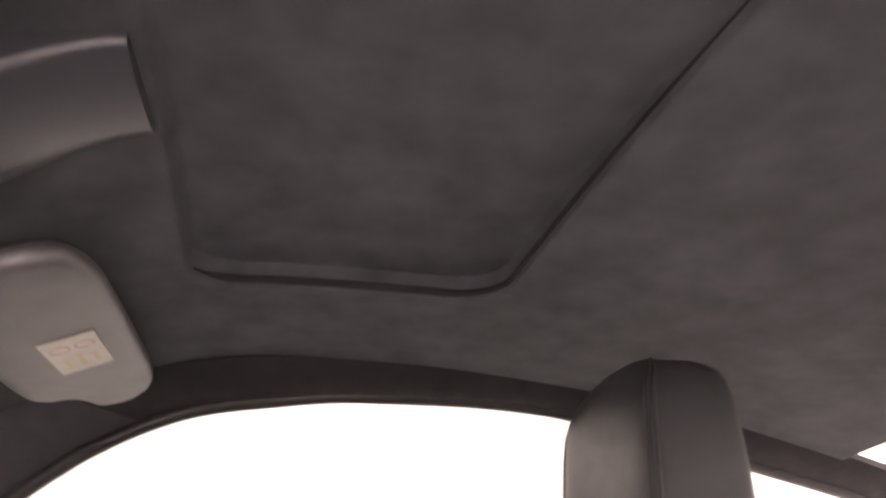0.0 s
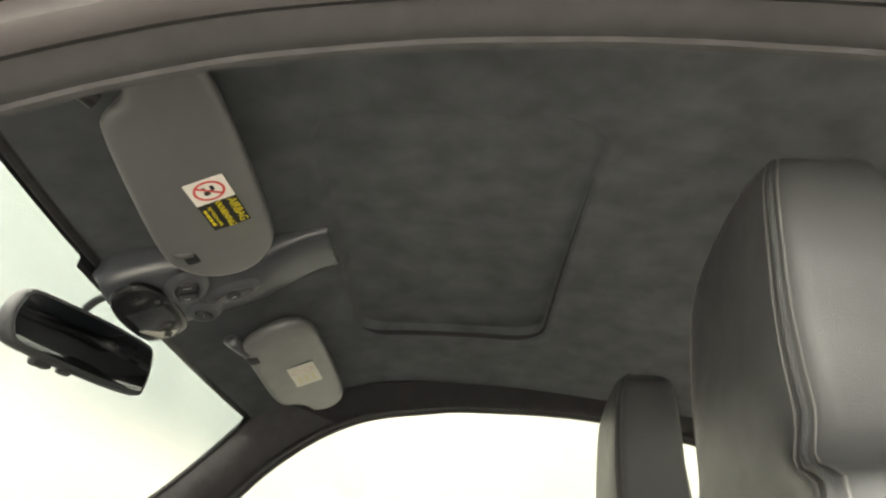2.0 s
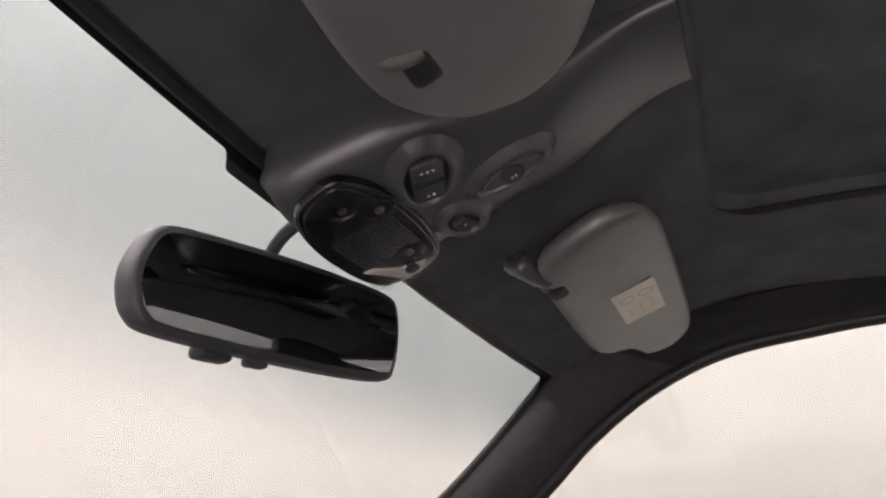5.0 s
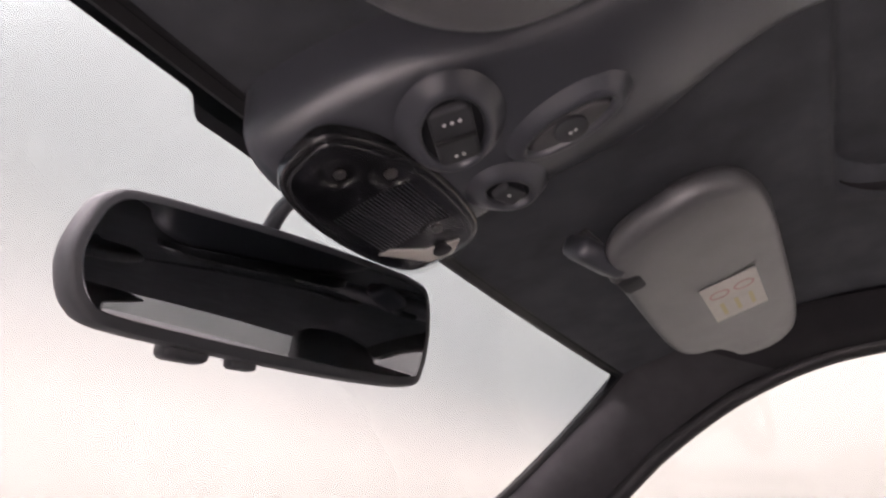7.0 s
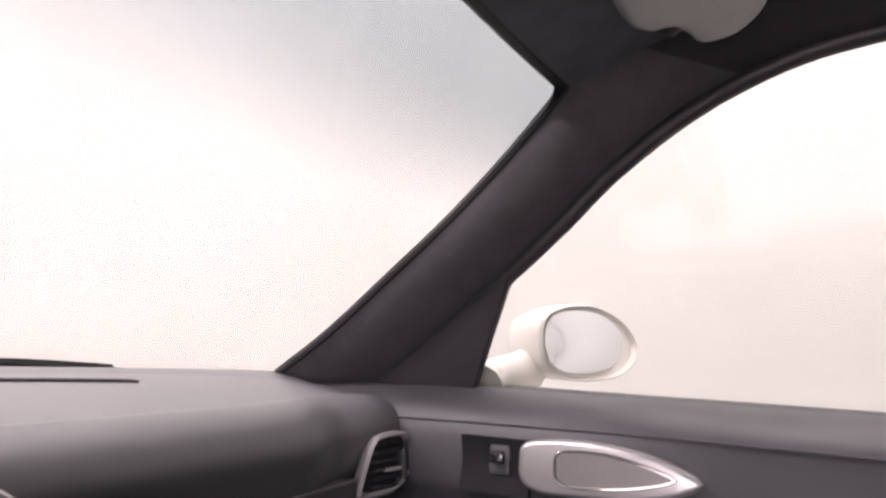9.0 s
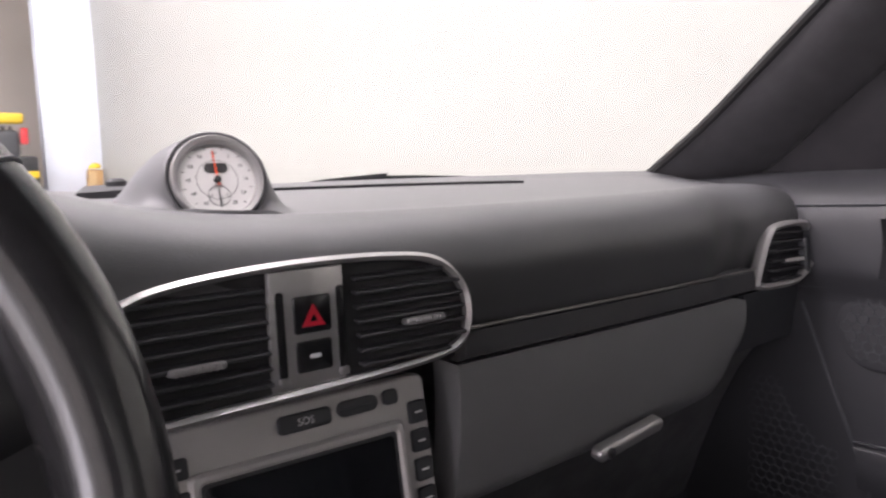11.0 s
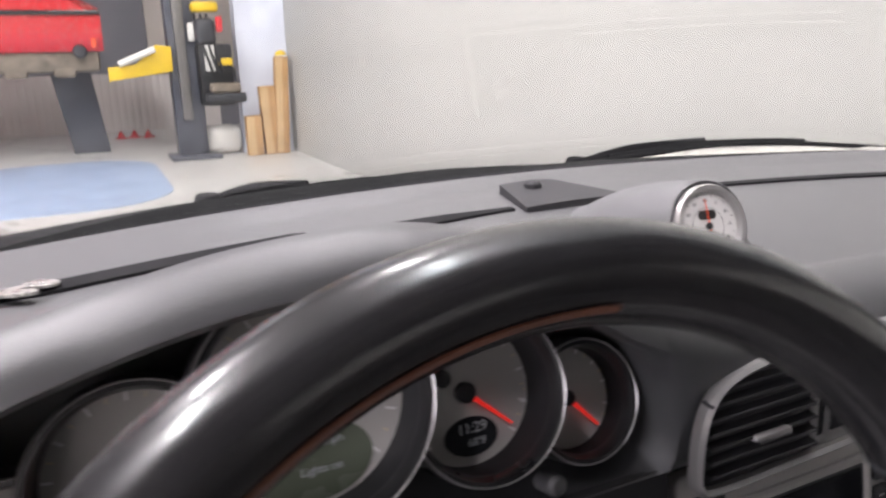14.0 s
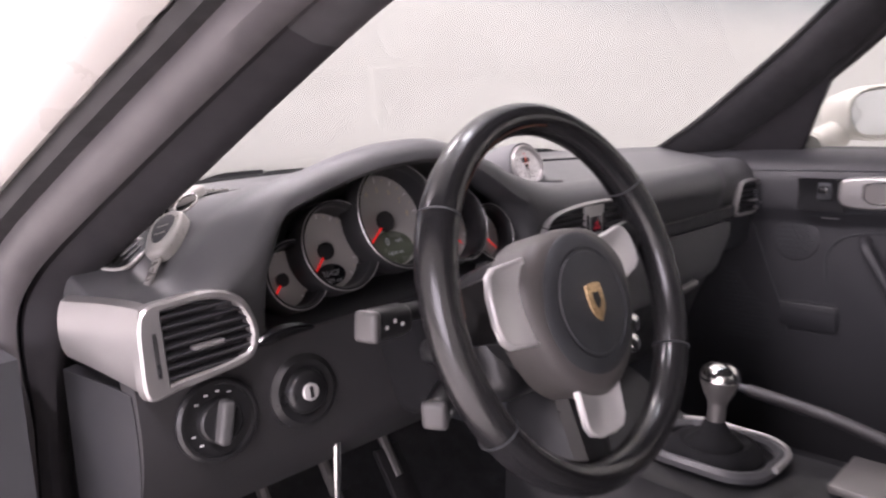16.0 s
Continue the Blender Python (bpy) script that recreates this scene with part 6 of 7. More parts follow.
bm = B()
shell = ccw([tuple(p)[:2] for p in curve([(-0.062, 0.004, 0), (-0.058, 0.022, 0), (-0.030, 0.029, 0), (0.03, 0.030, 0), (0.09, 0.020, 0), (0.13, 0.0, 0), (0.09, -0.020, 0), (0.02, -0.028, 0), (-0.04, -0.028, 0), (-0.060, -0.016, 0)], 48, True)])
plate(bm, shell, on_door(0.000, 0.788), 0.014, 0.006)
part("handle_shell", bm, SILVER, pdoor, "satin silver handle shell")
bm = B()
inner = ccw([tuple(p)[:2] for p in curve([(-0.022, 0.0, 0), (-0.016, 0.018, 0), (0.03, 0.021, 0), (0.08, 0.012, 0), (0.105, 0.0, 0), (0.06, -0.014, 0), (0.0, -0.020, 0), (-0.018, -0.014, 0)], 40, True)])
frame_ring(bm, inner, inset(inner, 0.004), on_door(0.000, 0.789, 0.5905), 0.003, 0.001)
part("handle_rim", bm, CHROME, pdoor)
bm = B()
plate(bm, inset(inner, 0.003), on_door(0.000, 0.789, 0.5895), 0.0012)
part("handle_lever", bm, DARK_SILVER, pdoor, "grey door lever")
bm = B()
plate(bm, rrect(0.024, 0.036, 0.004), on_door(0.088, 0.790), 0.004, 0.002)
part("window_switch_plate", bm, SOFT_PLASTIC, pdoor)
bm = B()
block(bm, (0.594, 0.088, 0.792), (0.012, 0.016, 0.014), bev=0.003)
part("window_switch", bm, GLOSS_BLACK, pdoor)
bm = B()
plate(bm, ccw([(-0.017, -0.003), (0.014, -0.003), (0.018, 0.004), (-0.014, 0.004)]), on_door(0.078, 0.739, 0.616), 0.003, 0.001)
part("sound_badge", bm, SILVER, pdoor, "small silver plate")
for line in ([(0.235, 0.733), (0.10, 0.742), (-0.06, 0.760), (-0.5, 0.775)], [(0.235, 0.823), (0.10, 0.826), (-0.1, 0.828), (-0.5, 0.826)], [(0.225, 0.715), (0.17, 0.57), (0.15, 0.50)], [(0.168, 0.566), (0.12, 0.568), (0.065, 0.569)], [(0.08, 0.60), (0.085, 0.66), (0.06, 0.70), (0.0, 0.715), (-0.10, 0.725)], [(0.155, 0.528), (0.10, 0.532), (0.055, 0.540)]):
    bm = B()
    tube(bm, [(door_x(p.x, p.y) - 0.0005, p.x, p.y) for p in curve([(a, b, 0) for a, b in line], 24)], 0.0016, 6)
    part("panel_seam", bm, SOFT_PLASTIC, pdoor)
bm = B()
lathe(bm, on_door(0.142, 0.694, 0.6235), [(0.045, 0), (0.044, 0.002), (0.040, 0.003), (0.01, 0.003)], 48)
spk = part("speaker_cover", bm, DOOR_VINYL, pdoor, "black round speaker cover")
bm = B()
for i in range(-5, 6):
    for j in range(-5, 6):
        cx, cy = i * 0.0112 + (j % 2) * 0.0056, j * 0.0097
        if cx * cx + cy * cy < 0.038 ** 2:
            pts = [on_door(0.142 + 0, 0.694, 0.6202) @ V((cx + 0.0058 * math.cos(radians(30 + 60 * k)), cy + 0.0058 * math.sin(radians(30 + 60 * k)), 0)) for k in range(6)]
            tube(bm, pts, 0.0006, 4, closed=True)
part("honeycomb", bm, SOFT_PLASTIC, spk)
bm = B()
for i in range(-4, 5):
    for j in range(-7, 8):
        cx, cy = i * 0.0112 + (j % 2) * 0.0056, j * 0.0097
        pts = [V((0.6295, 0.235 + cx + 0.0058 * math.cos(radians(30 + 60 * k)), 0.545 + cy + 0.0058 * math.sin(radians(30 + 60 * k)))) for k in range(6)]
        tube(bm, pts, 0.0005, 4, closed=True)
part("honeycomb", bm, SOFT_PLASTIC, panel)
bm = B()
tube(bm, curve([(0.615, 0.018, 0.700), (0.588, 0.006, 0.685), (0.578, -0.025, 0.64), (0.580, -0.06, 0.58), (0.60, -0.10, 0.53)], 24), [0.010] * 24, 12)
part("door_pull", bm, DOOR_VINYL, pdoor, "black door pull")
bm = B()
rows = [[(0.612 - 0.05 * math.sin(math.pi * k / 8) ** 0.7, lerp(-0.14, -0.78, i / 19), lerp(0.40, 0.585, k / 8)) for k in range(9)] for i in range(20)]
slab(bm, rows, 0.02, offset=(0.03, 0, 0))
part("armrest", bm, DOOR_VINYL, pdoor)

bm = B()
rows = [[(door_x(y, lerp(0.752, 0.812, k / 8)) - 0.011 + 0.009 * math.sin(math.pi * k / 8), y, lerp(0.752, 0.812, k / 8)) for k in range(9)] for y in [lerp(0.135, 0.052, i / 11) for i in range(12)]]
slab(bm, rows, 0.006, offset=(0.012, 0, 0))
part("switch_recess", bm, MATT_BLACK, pdoor, "hollow black switch panel", sharp=1.0)
bm = B()
rows = [[(door_x(y, z) - 0.006 - 0.004 * math.sin(math.pi * k / 6), y, z) for k, z in enumerate([lerp(0.565, 0.515, q / 6) for q in range(7)])] for y in [lerp(0.162, 0.06, i / 11) for i in range(12)]]
slab(bm, rows, 0.006, offset=(0.012, 0, 0))
part("pocket_flap", bm, DOOR_VINYL, pdoor, sharp=1.0)
bm = B()
tube(bm, [(0.6085, lerp(0.160, 0.064, i / 11), 0.5665) for i in range(12)], 0.0013, 6)
part("flap_edge", bm, GREY_PLASTIC, pdoor)

# side mirror
sm = thing("side_mirror", (0.80, 0.16, 0.86), "cream painted side mirror outside the passenger window", "side mirror")
SMM = basis((0.915, 0.088, 0.925), (-0.46, -0.885, 0.03))
ol = ccw([tuple(p)[:2] for p in curve([(-0.098, -0.008, 0), (-0.092, 0.034, 0), (-0.05, 0.054, 0), (0.02, 0.058, 0), (0.085, 0.036, 0), (0.118, 0.0, 0), (0.108, -0.030, 0), (0.06, -0.052, 0), (-0.02, -0.056, 0), (-0.08, -0.044, 0)], 56, True)])
bm = B()
loft(bm, [[SMM @ V((p[0] * k, p[1] * k, z)) for p in ol] for k, z in ((0.25, -0.11), (0.6, -0.10), (0.85, -0.07), (1.0, -0.03), (1.02, 0.0), (1.0, 0.012), (0.95, 0.016), (0.90, 0.008))])
part("housing", bm, CREAM, sm, "cream painted housing")
bm = B()
gl = ccw([tuple(p)[:2] for p in curve([(-0.088, 0.0, 0), (-0.076, 0.034, 0), (-0.03, 0.048, 0), (0.03, 0.046, 0), (0.075, 0.022, 0), (0.082, -0.010, 0), (0.05, -0.036, 0), (-0.02, -0.046, 0), (-0.07, -0.034, 0)], 48, True)])
plate(bm, gl, SMM, 0.003, 0.001, z0=0.010)
part("mirror_glass", bm, SIDE_MIRROR_GLASS, sm, "bright mirror glass")
bm = B()
tube(bm, curve([(0.72, 0.165, 0.86), (0.78, 0.17, 0.875), (0.86, 0.15, 0.885)], 12), [0.03, 0.028, 0.026, 0.025, 0.024, 0.024, 0.024, 0.024, 0.025, 0.027, 0.03, 0.032], 12)
part("foot", bm, CREAM, sm)

# ---- centre tunnel, gear lever, hand brake ----
tun = thing("centre_tunnel", (0.0, -0.1, 0.28), "black centre tunnel with a gear lever surround", "centre console")
bm = B()
rows = []
for i in range(24):
    y = lerp(0.26, -0.75, i / 23)
    h = 0.505 + 0.08 * smooth(0.06, 0.24, y) - 0.03 * smooth(-0.25, -0.5, -y) * 0
    hw = 0.115
    rows.append([(-hw - 0.015, y, 0.24), (-hw, y, h - 0.03), (-hw + 0.02, y, h - 0.006), (0, y, h), (hw - 0.02, y, h - 0.006), (hw, y, h - 0.03), (hw + 0.015, y, 0.24)])
slab(bm, rows, 0.01, offset=(0, 0, -0.012))
part("tunnel_cover", bm, BLACK_SATIN, tun)
bm = B()
GM = Matrix.Translation((0.012, 0.02, 0.508))
gl_loop = rrect(0.135, 0.165, 0.05, 8)
frame_ring(bm, gl_loop, inset(gl_loop, 0.014), GM, 0.012, 0.005)
part("lever_surround", bm, TRIM_SATIN, tun, "dark satin lever surround")
bm = B()
tube(bm, [GM @ V((p[0], p[1], 0.0095)) for p in inset(gl_loop, -0.0015)[26:] + inset(gl_loop, -0.0015)[:5]], 0.0045, 8)
part("surround_edge", bm, SILVER, tun, "silver edge along the lever surround")
bm = B()
lathe(bm, GM, [(0.062, 0.0), (0.055, 0.012), (0.044, 0.018), (0.036, 0.014), (0.026, 0.024), (0.019, 0.030), (0.013, 0.045)], 32)
part("lever_boot", bm, MATT_BLACK, tun, "black leather boot")
bm = B()
block(bm, (0.05, -0.20, 0.512), (0.10, 0.16, 0.012), bev=0.004)
part("tunnel_lid", bm, DARK_SILVER, tun, "brushed grey lid")

lever = thing("gear_lever", (0.012, 0.02, 0.53), "gear lever with a polished metal knob", "gear lever")
LG = basis((0.012, 0.02, 0.53), (0.05, -0.04, 1), (0, 1, 0))
bm = B()
lathe(bm, LG, [(0.011, 0.0), (0.011, 0.04), (0.013, 0.055)], 24)
part("lever_shaft", bm, DARK_SILVER, lever)
bm = B()
lathe(bm, LG, [(0.0095, 0.0), (0.0100, 0.03), (0.0115, 0.046), (0.018, 0.060), (0.0235, 0.074), (0.0235, 0.083)], 36)
part("knob_body", bm, DARK_SILVER, lever, "brushed metal knob stem")
bm = B()
lathe(bm, LG, [(0.0245, 0.078), (0.0245, 0.084), (0.0215, 0.092), (0.014, 0.0975), (0.001, 0.099)], 36)
part("knob_cap", bm, CHROME, lever, "polished metal cap")

brake = thing("hand_brake", (0.09, -0.2, 0.50), "black hand brake lever beside the gear lever", "hand brake")
bm = B()
tube(bm, curve([(0.100, -0.34, 0.510), (0.115, -0.20, 0.528), (0.132, -0.08, 0.545), (0.142, 0.03, 0.552)], 20), [0.009] * 20, 12)
part("lever_arm", bm, RUBBER, brake)
bm = B()
tube(bm, [(0.142, 0.03, 0.552), (0.1435, 0.048, 0.553)], 0.006, 10)
part("release_button", bm, SOFT_PLASTIC, brake)

# ---- cabin floor, bulkheads, pedals ----
bm = B()
rows = [[(x, y, 0.245 + 0.28 * smooth(0.45, 0.80, y)) for x in (-0.70, -0.35, 0.0, 0.35, 0.72)] for y in [lerp(0.95, -1.1, i / 24) for i in range(25)]]
slab(bm, rows, 0.02, offset=(0, 0, -0.03))
whole("floor_carpet", bm, CARPET, "black carpeted cabin floor and footwells", "carpet", kind="structure")
wall_box("wall_bulkhead", (-0.74, 0.80, 0.25), (0.74, 0.84, 0.78), CARPET, "black carpeted front bulkhead", "bulkhead")
wall_box("wall_rear_shelf", (-0.66, -1.15, 0.25), (0.66, -1.11, 0.75), CARPET, "black carpeted rear bulkhead", "bulkhead")
wall_box("trim_kick_left", (-0.735, 0.30, 0.25), (-0.695, 0.80, 0.76), SOFT_PLASTIC, "black kick panel beside the driver footwell", "kick panel")
wall_box("trim_kick_right", (0.69, 0.41, 0.25), (0.72, 0.80, 0.83), SOFT_PLASTIC, "black kick panel beside the passenger footwell", "kick panel")
for x in (-0.40, -0.30, -0.19):
    ped = thing("pedal", (x, 0.40, 0.33), "metal edged black foot pedal", "pedal", "foot pedals")
    bm = B()
    block(bm, (x, 0.40, 0.40), (0.055 if x < -0.2 else 0.045, 0.012, 0.075 if x < -0.2 else 0.14), bev=0.004, rot=Matrix.Rotation(radians(-35), 4, "X"))
    part("pad", bm, RUBBER, ped)
    bm = B()
    tube(bm, curve([(x, 0.41, 0.42), (x, 0.47, 0.52), (x, 0.50, 0.66)], 12), 0.008, 8)
    part("arm", bm, DARK_SILVER, ped)
bm = B()
tube(bm, [(-0.425, 0.235, 0.615), (-0.425, 0.245, 0.50), (-0.43, 0.27, 0.44)], 0.004, 8)
whole("release_lever", bm, CHROME, "thin bright lever under the driver dash", "lever")

# ---- keys on the dash ----
KEY_METAL = mat("pale_metal_key", (0.36, 0.35, 0.33), 0.3, metal=0.6, vary=0.1, vary_scale=60)
FOB_GREY = mat("pale_grey_fob_plastic", (0.27, 0.262, 0.245), 0.35, vary=0.08, vary_scale=60)
keys = thing("car_keys", (-0.55, 0.31, 0.845), "grey car key with a ring of small keys on the dash", "keys")


def flat_on_dash(x, y, a, lift=0.006):
    n = V((-(dash_top(x + 0.01, y) - dash_top(x - 0.01, y)) / 0.02, -(dash_top(x, y + 0.01) - dash_top(x, y - 0.01)) / 0.02, 1)).normalized()
    return basis((x, y, dash_skin(x, y) + lift), n, (0, 1, 0)) @ pose(0, 0, 0, 0, 0, a)


KM = flat_on_dash(-0.560, 0.296, -54)
bm = B()
plate(bm, ccw([tuple(p)[:2] for p in curve([(-0.016, 0.022, 0), (0, 0.030, 0), (0.016, 0.022, 0), (0.018, 0.0, 0), (0.012, -0.024, 0), (0, -0.030, 0), (-0.012, -0.024, 0), (-0.018, 0.0, 0)], 36, True)]), KM, 0.013, 0.005, z0=-0.004)
fob = part("fob", bm, FOB_GREY, keys, "pale grey key fob")
bm = B()
plate(bm, ccw([tuple(p)[:2] for p in curve([(-0.010, 0.014, 0), (0, 0.020, 0), (0.010, 0.014, 0), (0.011, 0.0, 0), (0.006, -0.014, 0), (0, -0.018, 0), (-0.006, -0.014, 0), (-0.011, 0.0, 0)], 30, True)]), KM @ Matrix.Translation((0, 0.002, 0.0085)), 0.0012, 0.0005)
pad_key = part("fob_button_field", bm, SOFT_PLASTIC, fob, "dark button field")
for dy in (-0.004, 0.006):
    bm = B()
    plate(bm, rrect(0.013, 0.0012, 0.0005, 1), KM @ Matrix.Translation((0, dy, 0.0096)), 0.0004)
    part("button_gap", bm, FOB_GREY, pad_key)
bm = B()
plate(bm, rrect(0.008, 0.045, 0.002), KM @ Matrix.Translation((0, -0.050, 0.0)), 0.0025, 0.0006)
part("blade", bm, KEY_METAL, keys)
bm = B()
RM = KM @ Matrix.Translation((0.012, 0.040, 0.004))
tube(bm, [RM @ V((0.013 * math.cos(2 * math.pi * i / 28), 0.013 * math.sin(2 * math.pi * i / 28), 0)) for i in range(28)], 0.0012, 6, closed=True)
part("split_ring", bm, KEY_METAL, keys)
for dx, dy, a in ((-0.474, 0.372, -62), (-0.462, 0.395, -50)):
    m = flat_on_dash(dx, dy, a, 0.005)
    bm = B()
    plate(bm, ccw([(0.010 * math.cos(2 * math.pi * i / 24), 0.010 * math.sin(2 * math.pi * i / 24) + 0.018) for i in range(24)]), m, 0.002, 0.0005)
    plate(bm, [(-0.0035, -0.030), (0.0035, -0.030), (0.0035, 0.010), (-0.0035, 0.010)], m, 0.002, 0.0005)
    part("small_key", bm, KEY_METAL, keys)
m = flat_on_dash(-0.512, 0.352, -62, 0.006)
bm = B()
plate(bm, ccw([tuple(p)[:2] for p in curve([(-0.012, 0.020, 0), (0, 0.026, 0), (0.012, 0.020, 0), (0.014, 0.0, 0), (0.010, -0.020, 0), (0, -0.026, 0), (-0.010, -0.020, 0), (-0.014, 0.0, 0)], 36, True)]), m, 0.010, 0.004, z0=-0.004)
part("spare_fob", bm, FOB_GREY, keys, "second pale grey key fob")
m = flat_on_dash(-0.546, 0.350, -75, 0.006)
bm = B()
plate(bm, rrect(0.018, 0.030, 0.007), m, 0.009, 0.003, z0=-0.003)
tab = part("leather_tab", bm, GLOSS_BLACK, keys, "black leather key tab with bright rings")
for k in (-1, 1):
    bm = B()
    tube(bm, [m @ V((0.0102 * math.cos(2 * math.pi * i / 20), 0.003 * k, 0.0015 + 0.0066 * math.sin(2 * math.pi * i / 20))) for i in range(20)], 0.0010, 6, closed=True)
    part("ring", bm, KEY_METAL, tab)
# round defroster outlet beside the keys
out = thing("side_defroster", (-0.59, 0.35, 0.85), "small black ribbed side window outlet in the dash", "air vent")
OM = flat_on_dash(-0.588, 0.325, 30, 0.001)
bm = B()
lp = rrect(0.058, 0.036, 0.016)
frame_ring(bm, lp, inset(lp, 0.004), OM, 0.003, 0.001)
part("outlet_rim", bm, FASCIA, out, "pale grey outlet rim")
bm = B()
plate(bm, inset(lp, 0.003), OM, 0.001)
part("outlet_well", bm, BLACK, out)
for k in range(5):
    bm = B()
    block(bm, OM @ V((0, -0.013 + k * 0.0065, 0.0015)), (0.046, 0.002, 0.002), bev=0.0005, rot=OM.to_3x3().to_4x4())
    part("rib", bm, SOFT_PLASTIC, out)


# ---- outside of the car ----
def front_z(x, y):
    """Bonnet between raised fenders."""
    ax = abs(x)
    bon = table_bonnet(y)
    hump = 0.060 * math.exp(-((ax - 0.66) / 0.13) ** 2) * (1 - smooth(1.75, 2.05, y))
    side = 0.50 * smooth(0.74, 0.92, ax) ** 1.5
    return bon - 0.03 * (ax / 0.5) ** 2 * (ax < 0.5) - 0.03 * (ax >= 0.5) + hump - side


table_bonnet = table([0.55, 0.70, 0.90, 1.2, 1.5, 1.8, 2.0, 2.12], [0.825, 0.812, 0.79, 0.745, 0.69, 0.60, 0.50, 0.36])
bm = B()
rows = []
for i in range(44):
    y = lerp(0.46, 2.12, i / 43)
    row = []
    for j in range(61):
        x = lerp(-0.90, 0.90, j / 60) * lerp(1, 0.86, smooth(1.3, 2.12, y))
        yy = y if abs(x) > 0.62 else max(y, dash_back(x) + 0.16)
        row.append((x, yy, front_z(x, yy)))
    rows.append(row)
slab(bm, rows, 0.01, offset=(0, 0, -0.015))
whole("car_front", bm, CREAM, "cream painted bonnet and front fenders", "car body", kind="structure")
# cowl below the windscreen
bm = B()
rows = []
for j in range(41):
    x = lerp(-0.66, 0.66, j / 40)
    yb = 0.69 - 0.50 * x * x
    hi = 0.006 * (1 - smooth(-0.05, 0.15, x))
    rows.append([(x, yb - 0.03, 0.848), (x, yb - 0.01, 0.857 + hi), (x, yb + 0.015, 0.859 + hi), (x, yb + 0.04, 0.857 + hi), (x, yb + 0.06, 0.845), (x, yb + 0.14, 0.818)])
slab(bm, rows, 0.008, offset=(0, 0, -0.02))
whole("car_cowl", bm, MATT_BLACK, "black cowl panel below the windscreen", "cowl", kind="structure")


def wiper(path, hub, label):
    t = thing("wiper", hub, label, "wiper", "windscreen wipers")
    bm = B()
    tube(bm, curve(path, 30), [0.0035] * 30, 8)
    blade = part("blade", bm, MATT_BLACK, t, "black wiper blade")
    bm = B()
    p = curve(path, 30)
    tube(bm, [q + V((0, 0.008, 0.003)) for q in p[6:22]], [0.004] * 16, 8)
    part("blade_frame", bm, MATT_BLACK, blade)
    bm = B()
    tube(bm, curve([p[14] + V((0, 0.012, 0.005)), p[14].lerp(V(hub), 0.5) + V((0, 0.03, 0.006)), hub], 14), [0.006] * 14, 8)
    part("arm", bm, MATT_BLACK, t)
    bm = B()
    lathe(bm, Matrix.Translation(V(hub) - V((0, 0, 0.02))), [(0.016, 0), (0.016, 0.022), (0.012, 0.03), (0.002, 0.032)], 20)
    part("spindle_cap", bm, MATT_BLACK, t)


wiper([(-0.50, 0.62, 0.826), (-0.32, 0.68, 0.844), (-0.19, 0.70, 0.858), (-0.05, 0.71, 0.855), (0.00, 0.71, 0.851)], (-0.30, 0.76, 0.845), "black driver side wiper resting at the windscreen base")
wiper([(0.08, 0.725, 0.848), (0.20, 0.72, 0.853), (0.32, 0.708, 0.860), (0.403, 0.70, 0.863), (0.527, 0.685, 0.858), (0.632, 0.66, 0.849), (0.69, 0.638, 0.843)], (0.20, 0.76, 0.845), "black passenger side wiper resting at the windscreen base")

# body sides, sills, rear
for sx, name in ((-1, "left"), (1, "right")):
    bm = B()
    rows = [[(sx * (0.80 + 0.06 * math.sin(math.pi * k / 8)), lerp(0.50, -1.05, i / 9), lerp(0.14, 0.28, k / 8)) for k in range(9)] for i in range(10)]
    slab(bm, rows, 0.02, offset=(-sx * 0.10, 0, 0))
    whole("car_sill_" + name, bm, CREAM, "cream painted door sill", "car body", kind="structure")
    bm = B()
    rows = []
    for i in range(30):
        u = i / 29
        y = lerp(-0.98, -2.30, u)
        top = lerp(0.86, 0.62, u ** 1.5)
        hip = 0.90 - 0.12 * smooth(0.6, 1, u)
        rows.append([(sx * lerp(0.62, hip, min(1, k / 5)) if k < 5 else sx * (hip - 0.03 * ((k - 5) / 7) ** 2), y, top + 0.06 * math.sin(math.pi * min(1, k / 5)) * (1 if k < 5 else 0) - (0 if k < 5 else (top - 0.22) * (k - 5) / 7)) for k in range(13)])
    slab(bm, rows, 0.02, offset=(0, 0, -0.012))
    whole("car_rear_" + name, bm, CREAM, "cream painted rear fender", "car body", kind="structure")
bm = B()
rows = [[(lerp(-0.80, 0.80, j / 20), -2.26 - 0.06 * math.cos(math.pi * (j / 20 - 0.5)), lerp(0.25, 0.82, k / 8)) for j in range(21)] for k in range(9)]
slab(bm, rows, 0.02, offset=(0, 0.03, 0))
whole("car_tail", bm, CREAM, "cream painted tail panel", "car body", kind="structure")
# driver side sill seals and front door post
for name, dx, r, material, label in (("trim_sill_seal", 0.0, 0.016, RUBBER, "black rubber door seal along the sill"), ("trim_sill_seal_outer", 0.040, 0.013, RUBBER_GREY, "worn grey outer door seal along the sill")):
    bm = B()
    tube(bm, curve([(-0.700 - dx, 0.345, 0.40), (-0.715 - dx, 0.28, 0.29), (-0.715 - dx, 0.0, 0.285), (-0.715 - dx, -0.9, 0.285)], 60), r, 12)
    whole(name, bm, material, label, "seal", kind="structure")
bm = B()
rows = [[(lerp(-0.66, -0.86, k / 8), 0.40 + 0.10 * smooth(0.4, 1.0, k / 8), z) for k in range(9)] for z in [lerp(0.22, 0.84, i / 10) for i in range(11)]]
slab(bm, rows, 0.02, offset=(0, 0.03, 0))
whole("car_door_post", bm, CREAM, "cream painted front door post", "car body", kind="structure")

